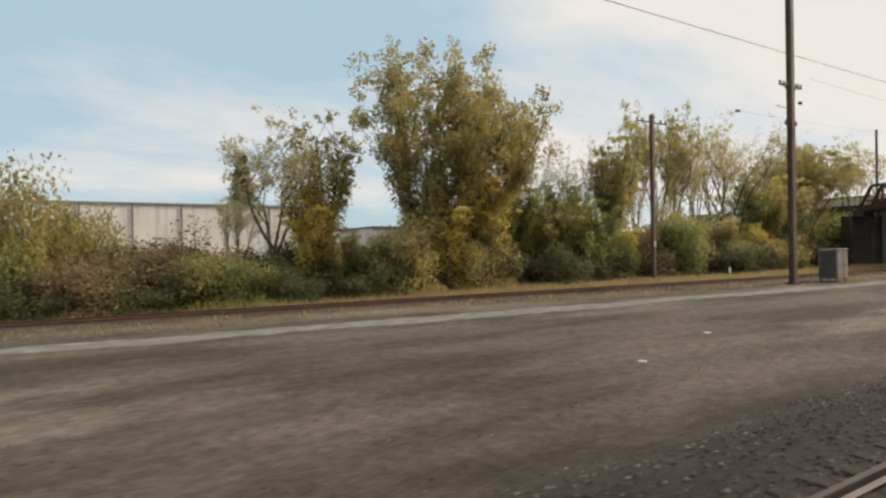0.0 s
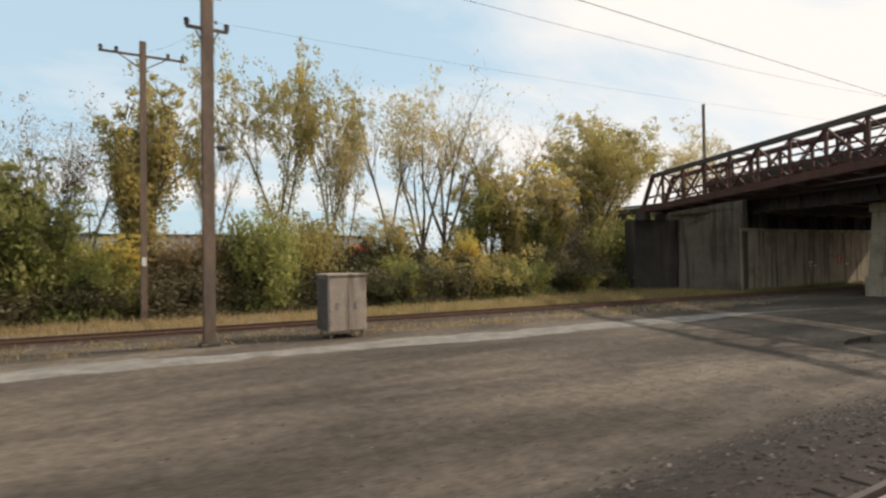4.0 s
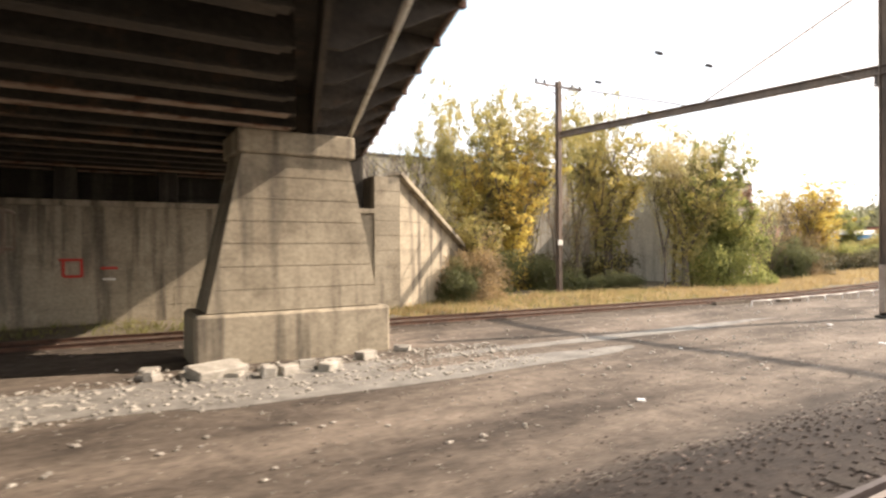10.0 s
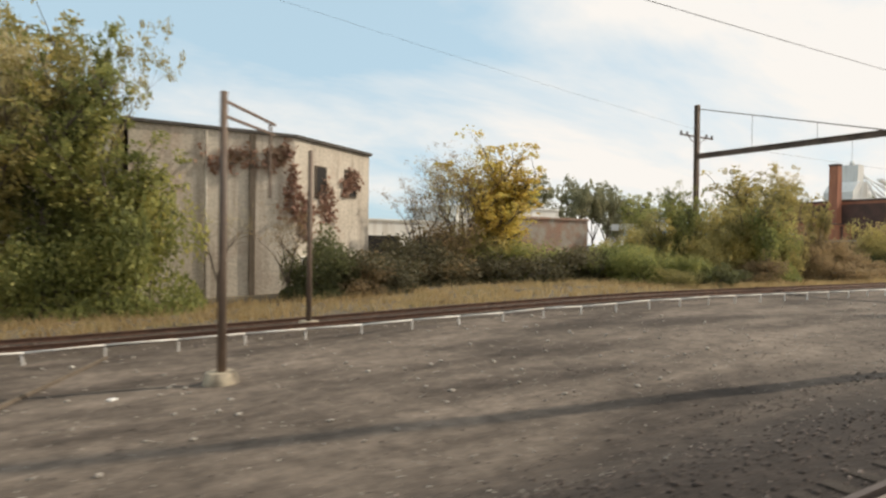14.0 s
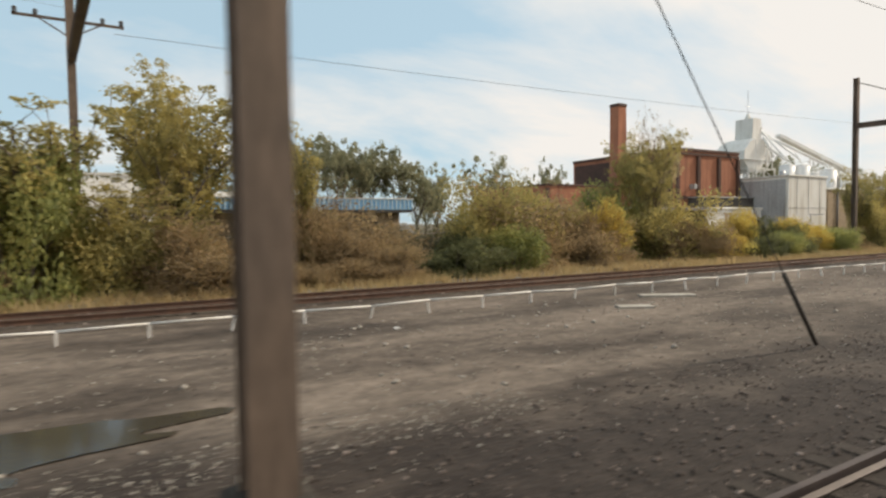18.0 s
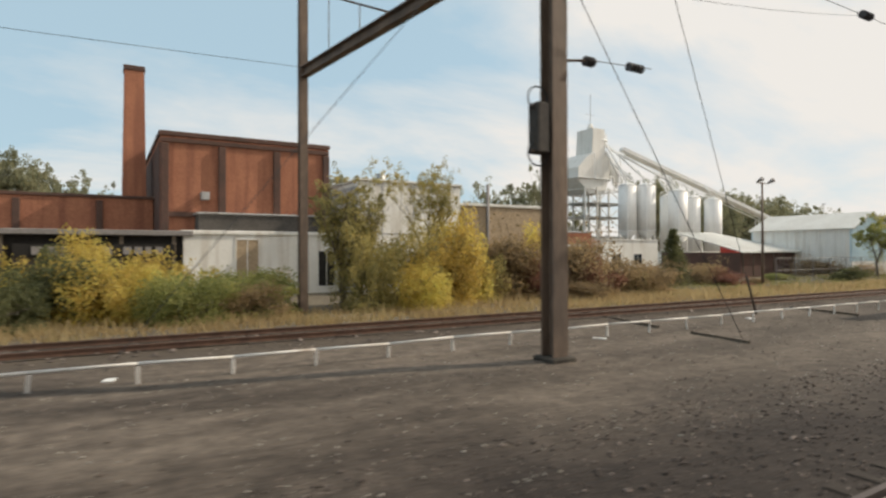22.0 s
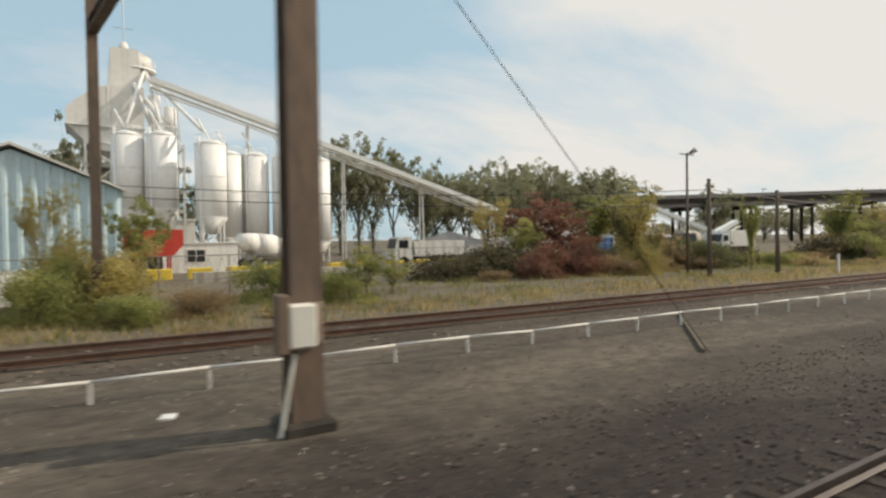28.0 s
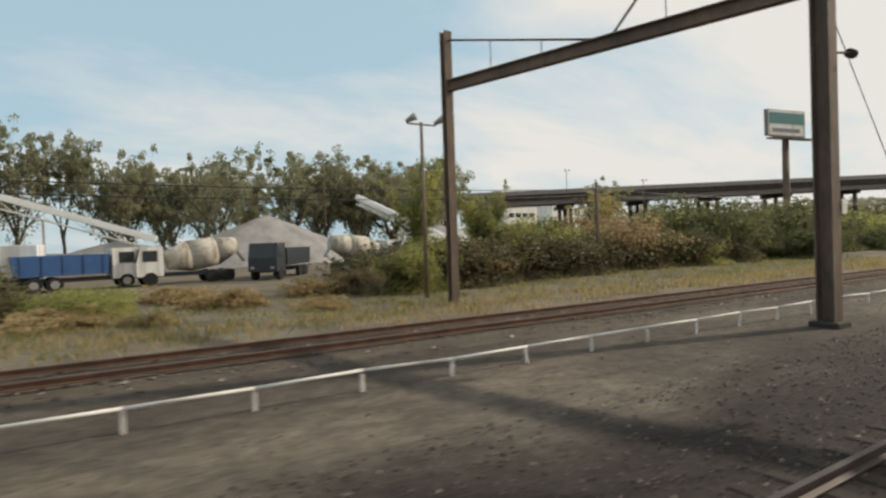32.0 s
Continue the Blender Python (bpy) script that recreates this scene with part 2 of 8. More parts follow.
M = dict(
    soil=mat("dry_soil", (0.115, 0.095, 0.07), (0.17, 0.145, 0.105), 0.95, scale=0.35, fine=14, bump=0.5, c=(0.085, 0.07, 0.05)),
    trackbed=mat("brown_track_bed", (0.062, 0.049, 0.038), (0.105, 0.084, 0.064), 0.95, scale=0.6, fine=18, bump=0.5, stretch=(0.5, 1.5, 1)),
    gravel=mat("grey_gravel", (0.15, 0.14, 0.125), (0.25, 0.235, 0.21), 0.95, scale=1.2, fine=12, bump=0.6),
    stone=mat("ballast_stone", (0.078, 0.064, 0.056), (0.110, 0.090, 0.078), 0.95, scale=3.5, fine=4, bump=0.2, island=True),
    rail=mat("rusty_rail", (0.16, 0.09, 0.06), (0.10, 0.06, 0.045), 0.6, 0.5, 3.0, 8, 0.1),
    railhead=mat("worn_rail", (0.075, 0.055, 0.047), (0.045, 0.031, 0.027), 0.55, 0.2, 2.0, 8, 0.05),
    tie=mat("weathered_sleeper", (0.030, 0.024, 0.020), (0.052, 0.042, 0.034), 0.9, scale=2.0, fine=9, bump=0.4, stretch=(4, 0.6, 4)),
    concrete=mat("stained_concrete", (0.40, 0.345, 0.255), (0.31, 0.265, 0.195), 0.88, scale=0.5, fine=16, bump=0.2, c=(0.22, 0.185, 0.135), cpos=0.60, streak=(0.15, 0.128, 0.098), spread=0.05),
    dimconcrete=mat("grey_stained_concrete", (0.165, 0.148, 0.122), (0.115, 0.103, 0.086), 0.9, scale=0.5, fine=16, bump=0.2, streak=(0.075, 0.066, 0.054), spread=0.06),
    # soot and the shade under the bridges, both put into this concrete's colour
    shadowed=mat("sooty_shadowed_concrete", (0.052, 0.046, 0.038), (0.034, 0.030, 0.025), 0.9, scale=0.5, fine=16, bump=0.2, streak=(0.075, 0.066, 0.054), spread=0.06),
    oldsteel=mat("black_bridge_steel", (0.050, 0.045, 0.041), (0.080, 0.068, 0.056), 0.75, 0.0, 0.8, 10, 0.15, c=(0.15, 0.095, 0.06), cpos=0.64),
    redsteel=mat("rusty_red_steel", (0.115, 0.052, 0.038), (0.07, 0.037, 0.03), 0.75, 0.2, 0.9, 10, 0.15),
    girder=mat("faded_girder_paint", (0.33, 0.27, 0.22), (0.24, 0.17, 0.13), 0.75, 0.1, 0.8, 10, 0.1, streak=(0.17, 0.09, 0.06)),
    polesteel=mat("brown_pole_steel", (0.10, 0.074, 0.057), (0.185, 0.130, 0.093), 0.7, 0.15, 0.9, 9, 0.12, stretch=(1, 1, 0.3)),
    wood=mat("grey_brown_wood", (0.10, 0.08, 0.06), (0.16, 0.13, 0.10), 0.9, scale=2.0, fine=8, bump=0.3, stretch=(3, 3, 0.3)),
    insul=plain("dark_insulator", (0.05, 0.04, 0.035), 0.35),
    wire=plain("wire", (0.06, 0.06, 0.06), 0.5, 0.5),
    white=mat("white_paint", (0.76, 0.76, 0.74), (0.66, 0.66, 0.63), 0.6, scale=0.6, fine=10, bump=0.05, streak=(0.52, 0.50, 0.46)),
    pipe=mat("chalky_white_pipe", (0.68, 0.67, 0.64), (0.50, 0.47, 0.42), 0.65, scale=1.2, fine=9, bump=0.1, c=(0.27, 0.20, 0.15), cpos=0.68),
    palebox=mat("pale_weathered_panel", (0.74, 0.72, 0.65), (0.67, 0.65, 0.58), 0.6, scale=0.7, fine=9, bump=0.06, streak=(0.57, 0.53, 0.43)),
    streakbox=mat("streaked_cabinet_paint", (0.70, 0.68, 0.59), (0.62, 0.60, 0.51), 0.6, scale=0.7, fine=9, bump=0.06, streak=(0.43, 0.40, 0.25)),
    footing=mat("brown_stained_footing", (0.15, 0.115, 0.09), (0.09, 0.068, 0.055), 0.9, scale=1.4, fine=9, bump=0.3, streak=(0.06, 0.045, 0.036)),
    oldtie=mat("sunken_sleeper", (0.075, 0.060, 0.047), (0.10, 0.08, 0.062), 0.9, scale=2.0, fine=9, bump=0.4, stretch=(4, 0.6, 4)),
    boxgrey=mat("grey_cabinet_paint", (0.27, 0.25, 0.24), (0.21, 0.195, 0.185), 0.65, scale=1.2, fine=9, bump=0.08),
    cabinet=mat("weathered_cabinet_paint", (0.33, 0.275, 0.225), (0.24, 0.20, 0.165), 0.7, scale=1.4, fine=9, bump=0.1, streak=(0.10, 0.075, 0.055)),
    brick=mat("red_brick", (0.42, 0.185, 0.110), (0.36, 0.155, 0.095), 0.9, scale=0.8, fine=14, bump=0.2, streak=(0.29, 0.125, 0.08), spread=0.08),
    fadedbrick=mat("faded_brick", (0.36, 0.215, 0.155), (0.30, 0.235, 0.19), 0.9, scale=0.9, fine=14, bump=0.2, c=(0.37, 0.34, 0.29), cpos=0.56),
    # dark brick for trim; also carries the shade of the factory's west side
    darkbrick=mat("sooty_shaded_brick", (0.13, 0.075, 0.06), (0.09, 0.06, 0.05), 0.9, scale=0.8, fine=14, bump=0.2),
    ware=mat("grey_render_wall", (0.46, 0.435, 0.375), (0.36, 0.34, 0.295), 0.9, scale=0.25, fine=20, bump=0.12, streak=(0.24, 0.20, 0.16)),
    palewall=mat("pale_warm_render", (0.56, 0.51, 0.43), (0.47, 0.42, 0.345), 0.9, scale=0.35, fine=20, bump=0.12, c=(0.42, 0.33, 0.26), cpos=0.66, streak=(0.39, 0.34, 0.28)),
    tan=mat("tan_block_wall", (0.40, 0.31, 0.21), (0.35, 0.27, 0.18), 0.9, scale=0.3, fine=18, bump=0.1),
    whitewall=mat("dirty_white_wall", (0.84, 0.83, 0.79), (0.74, 0.73, 0.68), 0.85, scale=0.4, fine=16, bump=0.1, streak=(0.66, 0.63, 0.57)),
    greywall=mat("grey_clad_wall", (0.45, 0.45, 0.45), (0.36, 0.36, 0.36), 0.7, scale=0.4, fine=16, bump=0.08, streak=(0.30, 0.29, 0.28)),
    roofdark=mat("dark_roofing", (0.07, 0.065, 0.06), (0.11, 0.10, 0.09), 0.9, scale=0.5, fine=12, bump=0.2),
    roofwhite=mat("white_metal_roof", (0.70, 0.69, 0.64), (0.60, 0.58, 0.53), 0.5, scale=0.4, fine=10, bump=0.05),
    blue=mat("pale_blue_metal", (0.58, 0.72, 0.77), (0.50, 0.65, 0.71), 0.55, scale=0.5, fine=9, bump=0.05),
    brightblue=mat("blue_fascia_metal", (0.19, 0.42, 0.70), (0.26, 0.50, 0.74), 0.5, scale=0.5, fine=9, bump=0.05),
    glass=plain("dark_window_glass", (0.03, 0.035, 0.04), 0.12),
    dark=plain("dark_opening", (0.03, 0.028, 0.026), 0.9),
    silo=mat("white_silo_steel", (0.88, 0.88, 0.86), (0.83, 0.83, 0.81), 0.5, scale=0.3, fine=12, bump=0.0, streak=(0.82, 0.82, 0.80)),
    silofar=mat("pale_tower_paint", (0.80, 0.79, 0.75), (0.72, 0.71, 0.67), 0.75, scale=0.3, fine=12, bump=0.03, streak=(0.66, 0.64, 0.59)),
    yellow=plain("yellow_paint", (0.72, 0.52, 0.05), 0.6),
    teal=plain("faded_teal_print", (0.09, 0.23, 0.23), 0.6),
    redpaint=plain("red_machine_paint", (0.55, 0.05, 0.03), 0.5),
    bluepaint=plain("blue_truck_paint", (0.035, 0.10, 0.26), 0.4),
    darkpaint=plain("dark_truck_paint", (0.03, 0.035, 0.045), 0.4),
    tyre=plain("tyre_rubber", (0.025, 0.025, 0.025), 0.9),
    chrome=plain("galvanised_metal", (0.42, 0.42, 0.42), 0.4, 0.8),
    water=plain("puddle_water", (0.05, 0.045, 0.038), 0.03),
    pile=mat("crushed_stone_pile", (0.21, 0.205, 0.20), (0.30, 0.29, 0.28), 0.95, scale=0.5, fine=20, bump=0.5),
    bark=mat("grey_bark", (0.10, 0.082, 0.065), (0.17, 0.145, 0.12), 0.95, scale=2.5, fine=6, bump=0.5, stretch=(2, 2, 0.4)),
    rubble=mat("pale_rubble", (0.42, 0.39, 0.34), (0.28, 0.26, 0.22), 0.9, scale=2.5, fine=6, bump=0.3),
    orangewood=mat("orange_weathered_wood", (0.42, 0.22, 0.10), (0.30, 0.17, 0.09), 0.9, scale=2.0, fine=8, bump=0.3, stretch=(3, 3, 0.3), streak=(0.20, 0.13, 0.08)),
    orange=plain("orange_sign", (0.6, 0.12, 0.04), 0.6),
)


def yard_material():
    """The yard: worn asphalt and dirt, drawn out along the tracks, with pale grit patches and loose gravel beside the near track."""
    m = mat("worn_yard_surface", (0.056, 0.045, 0.035), (0.122, 0.100, 0.078), 0.95, scale=0.20, fine=45, bump=0.8, stretch=(0.42, 1.3, 1), c=(0.19, 0.158, 0.125), cpos=0.63, clamp=0.40)
    t = m.node_tree
    n = t.nodes
    bs = n["Principled BSDF"]
    old = bs.inputs["Base Color"].links[0].from_socket
    geo = n.new("ShaderNodeNewGeometry")
    sep = n.new("ShaderNodeSeparateXYZ"); t.links.new(geo.outputs["Position"], sep.inputs[0])
    nz = n.new("ShaderNodeTexNoise"); nz.inputs["Scale"].default_value, nz.inputs["Detail"].default_value = 0.35, 6
    t.links.new(geo.outputs["Position"], nz.inputs["Vector"])
    ma = n.new("ShaderNodeMath"); ma.operation = "MULTIPLY_ADD"; ma.inputs[1].default_value = 5.5
    t.links.new(nz.outputs[0], ma.inputs[0]); t.links.new(sep.outputs["Y"], ma.inputs[2])
    mr = n.new("ShaderNodeMapRange"); mr.inputs[1].default_value, mr.inputs[2].default_value, mr.inputs[3].default_value, mr.inputs[4].default_value = 7.4, 10.8, 0.92, 0.0
    t.links.new(ma.outputs[0], mr.inputs[0])
    gn = n.new("ShaderNodeTexVoronoi"); gn.inputs["Scale"].default_value = 21.0
    t.links.new(geo.outputs["Position"], gn.inputs["Vector"])
    # tones darker than the real gravel: the window's vignette put into the colour
    gr = n.new("ShaderNodeValToRGB")
    gr.color_ramp.elements[0].color, gr.color_ramp.elements[1].color = (0.013, 0.010, 0.0088, 1), (0.036, 0.028, 0.024, 1)
    t.links.new(gn.outputs["Color"], gr.inputs[0])
    # dusty dirt instead of asphalt between the bridge and the works
    dirt = n.new("ShaderNodeValToRGB")
    dirt.color_ramp.elements[0].position, dirt.color_ramp.elements[1].position = 0.38, 0.64
    dirt.color_ramp.elements[0].color, dirt.color_ramp.elements[1].color = (0.056, 0.044, 0.035, 1), (0.195, 0.158, 0.126, 1)
    mp = n.new("ShaderNodeMapping"); mp.inputs["Scale"].default_value = (0.34, 1.0, 1)
    t.links.new(geo.outputs["Position"], mp.inputs[0])
    dn = n.new("ShaderNodeTexNoise"); dn.inputs["Scale"].default_value, dn.inputs["Detail"].default_value, dn.inputs["Roughness"].default_value = 0.42, 9, 0.68
    t.links.new(mp.outputs[0], dn.inputs["Vector"]); t.links.new(dn.outputs[0], dirt.inputs[0])
    px = n.new("ShaderNodeMath"); px.operation = "MULTIPLY_ADD"; px.inputs[1].default_value = 40.0
    t.links.new(nz.outputs[0], px.inputs[0]); t.links.new(sep.outputs["X"], px.inputs[2])
    a1 = n.new("ShaderNodeMapRange"); a1.inputs[1].default_value, a1.inputs[2].default_value = 108, 138
    a2 = n.new("ShaderNodeMapRange"); a2.inputs[1].default_value, a2.inputs[2].default_value, a2.inputs[3].default_value, a2.inputs[4].default_value = 265, 330, 0.95, 0.12
    t.links.new(px.outputs[0], a1.inputs[0]); t.links.new(px.outputs[0], a2.inputs[0])
    am = n.new("ShaderNodeMath"); am.operation = "MULTIPLY"
    t.links.new(a1.outputs[0], am.inputs[0]); t.links.new(a2.outputs[0], am.inputs[1])
    dm = n.new("ShaderNodeMix"); dm.data_type = "RGBA"
    t.links.new(am.outputs[0], dm.inputs[0]); t.links.new(old, dm.inputs[6]); t.links.new(dirt.outputs[0], dm.inputs[7])
    old = dm.outputs[2]
    mx = n.new("ShaderNodeMix"); mx.data_type = "RGBA"
    t.links.new(mr.outputs[0], mx.inputs[0]); t.links.new(old, mx.inputs[6]); t.links.new(gr.outputs[0], mx.inputs[7])
    # gravelly mottling over all of it
    gm = n.new("ShaderNodeTexNoise"); gm.inputs["Scale"].default_value, gm.inputs["Detail"].default_value, gm.inputs["Roughness"].default_value = 2.4, 9, 0.72
    t.links.new(geo.outputs["Position"], gm.inputs["Vector"])
    gv = n.new("ShaderNodeMapRange"); gv.inputs[1].default_value, gv.inputs[2].default_value, gv.inputs[3].default_value, gv.inputs[4].default_value = 0.34, 0.68, 0.66, 1.36
    t.links.new(gm.outputs[0], gv.inputs[0])
    hv = n.new("ShaderNodeHueSaturation"); t.links.new(gv.outputs[0], hv.inputs["Value"]); t.links.new(mx.outputs[2], hv.inputs["Color"])
    t.links.new(hv.outputs[0], bs.inputs["Base Color"])
    return m


M["asphalt"] = yard_material()
L = dict(
    mixed=leaf_mat("olive_gold_leaves", [(0.180, 0.178, 0.080), (0.325, 0.292, 0.118), (0.490, 0.405, 0.150), (0.640, 0.510, 0.165)]),
    green=leaf_mat("olive_green_leaves", [(0.127, 0.144, 0.056), (0.222, 0.245, 0.085), (0.371, 0.370, 0.126), (0.616, 0.530, 0.181)]),
    deep=leaf_mat("dark_olive_leaves", [(0.090, 0.099, 0.052), (0.143, 0.153, 0.069), (0.223, 0.221, 0.095)]),
    gold=leaf_mat("golden_leaves", [(0.266, 0.227, 0.075), (0.565, 0.400, 0.111), (0.660, 0.540, 0.141), (0.660, 0.642, 0.193)]),
    brown=leaf_mat("brown_dry_leaves", [(0.146, 0.113, 0.069), (0.261, 0.196, 0.110), (0.407, 0.290, 0.158), (0.254, 0.225, 0.096)]),
    pale=leaf_mat("pale_faded_leaves", [(0.338, 0.297, 0.158), (0.538, 0.435, 0.234), (0.620, 0.551, 0.303), (0.461, 0.420, 0.179)]),
    # undergrowth leaves with the shade under the trees put into their tones
    shade=leaf_mat("shaded_undergrowth_leaves", [(0.070, 0.060, 0.040), (0.105, 0.100, 0.052), (0.150, 0.125, 0.070), (0.110, 0.115, 0.055)], through_light=0.40),
    far=leaf_mat("grey_green_far_leaves", [(0.190, 0.205, 0.132), (0.295, 0.296, 0.182), (0.420, 0.388, 0.225)]),
    red=leaf_mat("red_autumn_leaves", [(0.15, 0.085, 0.062), (0.255, 0.115, 0.082), (0.25, 0.175, 0.105)]),
    creeper=leaf_mat("dry_creeper_leaves", [(0.19, 0.115, 0.085), (0.29, 0.165, 0.12), (0.36, 0.235, 0.17), (0.24, 0.19, 0.12)], through_light=0.3),
    dry=leaf_mat("dry_grass_blades", [(0.215, 0.156, 0.079), (0.385, 0.278, 0.138), (0.465, 0.362, 0.188), (0.235, 0.208, 0.093)]),
    grass=leaf_mat("green_grass_blades", [(0.137, 0.148, 0.053), (0.229, 0.222, 0.080), (0.392, 0.326, 0.140)]),
)


# ---- helpers for meshes ----
def thing(name, x, y, z, label, category, group="", turn=0.0, kind=""):
    ob = new(name)
    ob.empty_display_size = 0.2
    ob.matrix_basis = pose(x, y, z, 0, 0, turn)
    return tagged(ob, label, category, group, kind)


def mesh_of(name, bm, material):
    me = bpy.data.meshes.new(name)
    bm.to_mesh(me)
    bm.free()
    me.materials.append(material)
    return me


def part(name, bm, material, parent=None, label="", at=None):
    """Links a bmesh, or a mesh made before, as one object under its thing."""
    me = bm if isinstance(bm, bpy.types.Mesh) else mesh_of(name, bm, material)
    ob = new(name, me)
    ob.parent = parent
    if at is not None:
        ob.matrix_basis = at
    return tagged(ob, label)


def array_mesh(name, verts, faces, material):
    me = bpy.data.meshes.new(name)
    verts, faces = np.asarray(verts, np.float32), np.asarray(faces, np.int32)
    k = faces.shape[1]
    me.vertices.add(len(verts)); me.vertices.foreach_set("co", verts.ravel())
    me.loops.add(faces.size); me.loops.foreach_set("vertex_index", faces.ravel())
    me.polygons.add(len(faces)); me.polygons.foreach_set("loop_start", np.arange(0, faces.size, k, dtype=np.int32))
    me.update(calc_edges=True)
    me.materials.append(material)
    return me


def box(bm, x0, x1, y0, y1, z0, z1, bevel=0.0):
    vs = [bm.verts.new((x, y, z)) for z in (z0, z1) for y in (y0, y1) for x in (x0, x1)]
    fs = [bm.faces.new([vs[k] for k in f]) for f in ((0, 2, 3, 1), (4, 5, 7, 6), (0, 1, 5, 4), (2, 6, 7, 3), (0, 4, 6, 2), (1, 3, 7, 5))]
    if bevel:
        es = list({e for f in fs for e in f.edges})
        bmesh.ops.bevel(bm, geom=es, offset=bevel, segments=1, affect="EDGES")
    return bm


def boxm(x0, x1, y0, y1, z0, z1, bevel=0.0):
    return box(bmesh.new(), x0, x1, y0, y1, z0, z1, bevel)


def tube(bm, p, q, r, r2=None, n=8, caps=True):
    p, q = Vector(p), Vector(q)
    r2 = r if r2 is None else r2
    d = (q - p).normalized()
    u = d.cross(Vector((0, 0, 1)) if abs(d.z) < 0.9 else Vector((1, 0, 0))).normalized()
    w = d.cross(u)
    a, b = [], []
    for k in range(n):
        s = u * math.cos(2 * math.pi * k / n) + w * math.sin(2 * math.pi * k / n)
        a.append(bm.verts.new(p + s * r)); b.append(bm.verts.new(q + s * r2))
    for k in range(n):
        f = bm.faces.new((a[k], b[k], b[(k + 1) % n], a[(k + 1) % n])); f.smooth = n > 6
    if caps:
        bm.faces.new(a); bm.faces.new(b[::-1])
    return bm


def tubem(p, q, r, r2=None, n=8):
    return tube(bmesh.new(), p, q, r, r2, n)


def beam(bm, p, q, w, h):
    """A squared bar from p to q, w wide and h deep."""
    p, q = Vector(p), Vector(q)
    d = (q - p).normalized()
    u = d.cross(Vector((0, 0, 1)) if abs(d.z) < 0.95 else Vector((0, 1, 0))).normalized()
    v = u.cross(d).normalized()
    vs = [bm.verts.new(e + u * (sx * w / 2) + v * (sy * h / 2)) for e in (p, q) for sx, sy in ((-1, -1), (1, -1), (1, 1), (-1, 1))]
    for f in ((0, 1, 2, 3), (7, 6, 5, 4), (0, 4, 5, 1), (1, 5, 6, 2), (2, 6, 7, 3), (3, 7, 4, 0)):
        bm.faces.new([vs[k] for k in f])
    return bm


def beamm(p, q, w, h):
    return beam(bmesh.new(), p, q, w, h)


def ibeam(bm, p, q, w, h, t=0.035):
    """An H section from p to q, drawn as one outline."""
    p, q = Vector(p), Vector(q)
    d = (q - p).normalized()
    u = d.cross(Vector((0, 0, 1)) if abs(d.z) < 0.95 else Vector((0, 1, 0))).normalized()
    v = u.cross(d).normalized()
    a, b, c, e = w / 2, h / 2, t / 2, h / 2 - t
    out = [(-a, -b), (a, -b), (a, -e), (c, -e), (c, e), (a, e), (a, b), (-a, b), (-a, e), (-c, e), (-c, -e), (-a, -e)]
    r = [[bm.verts.new(o + u * x + v * y) for x, y in out] for o in (p, q)]
    bm.faces.new(r[0][::-1]); bm.faces.new(r[1])
    for k in range(12):
        j = (k + 1) % 12
        bm.faces.new((r[0][k], r[0][j], r[1][j], r[1][k]))
    return bm


def prism(bm, pts, y0, y1):
    """A flat outline in x and z, drawn out from y0 to y1."""
    a = [bm.verts.new((x, y0, z)) for x, z in pts]
    b = [bm.verts.new((x, y1, z)) for x, z in pts]
    bm.faces.new(a); bm.faces.new(b[::-1])
    for k in range(len(pts)):
        j = (k + 1) % len(pts)
        bm.faces.new((a[k], b[k], b[j], a[j]))
    bmesh.ops.recalc_face_normals(bm, faces=bm.faces)
    return bm


def smooth(a, b, x):
    k = min(max((x - a) / (b - a), 0), 1)
    return k * k * (3 - 2 * k)


# ---- plan: ground, tracks ----
def ground_z(x):
    return 0.85 * smooth(150, 188, x)


TRACK = [(-140, 43.5), (-60, 37.0), (0, 32.0), (60, 27.2), (120, 22.9), (150, 20.7), (190, 18.9), (240, 17.2), (310, 15.1), (390, 12.9), (560, 8.6)]
PIPE = [(146, 20.1), (170, 18.3), (196, 16.3), (220, 15.1), (245, 14.2), (272, 13.2), (315, 12.1), (361, 10.6), (400, 9.4), (470, 7.4)]


def along(table, x):
    return float(np.interp(x, [p[0] for p in table], [p[1] for p in table]))


def track_y(x):
    """The nearer rail of the far track, its bends rounded."""
    return sum(along(TRACK, x + d) for d in (-16, -8, 0, 8, 16)) / 5


PUDDLES = [(200.0, 8.3, 9.8, 1.25), (155.0, 9.4, 1.7, .40), (71.5, 10.8, 2.6, .55), (139.4, 10.1, .4, .16)]


def surface(x, y):
    """Height of the land: yard level, a ballast bed under the near track."""
    g = ground_z(x)
    bed = 0.885
    near = 1 - smooth(3.9, 7.0 - 1.6 * smooth(.1, .7, g), y)
    z = g + (bed - g) * near if y < 7 else g
    z += 0.05 * (noise.noise(Vector((x * 0.11, y * 0.3, 1.7))) + 0.6 * noise.noise(Vector((x * 0.5, y * 0.8, 4.2)))) * smooth(3, 6, y)
    for px, py, pl, pw in PUDDLES:
        q = ((x - px) / pl) ** 2 + ((y - py) / pw) ** 2
        if q < 2.5:
            z = z + (g - 0.05 - z) * (1 - smooth(.7, 2.5, q)) * .9
    ty = track_y(x)
    z += 0.10 * math.exp(-((y - ty - 0.7) / 1.9) ** 2)
    z += (0.25 * noise.noise(Vector((x * 0.06, y * 0.09, 9.1)))) * smooth(ty + 3, ty + 9, y)
    return z


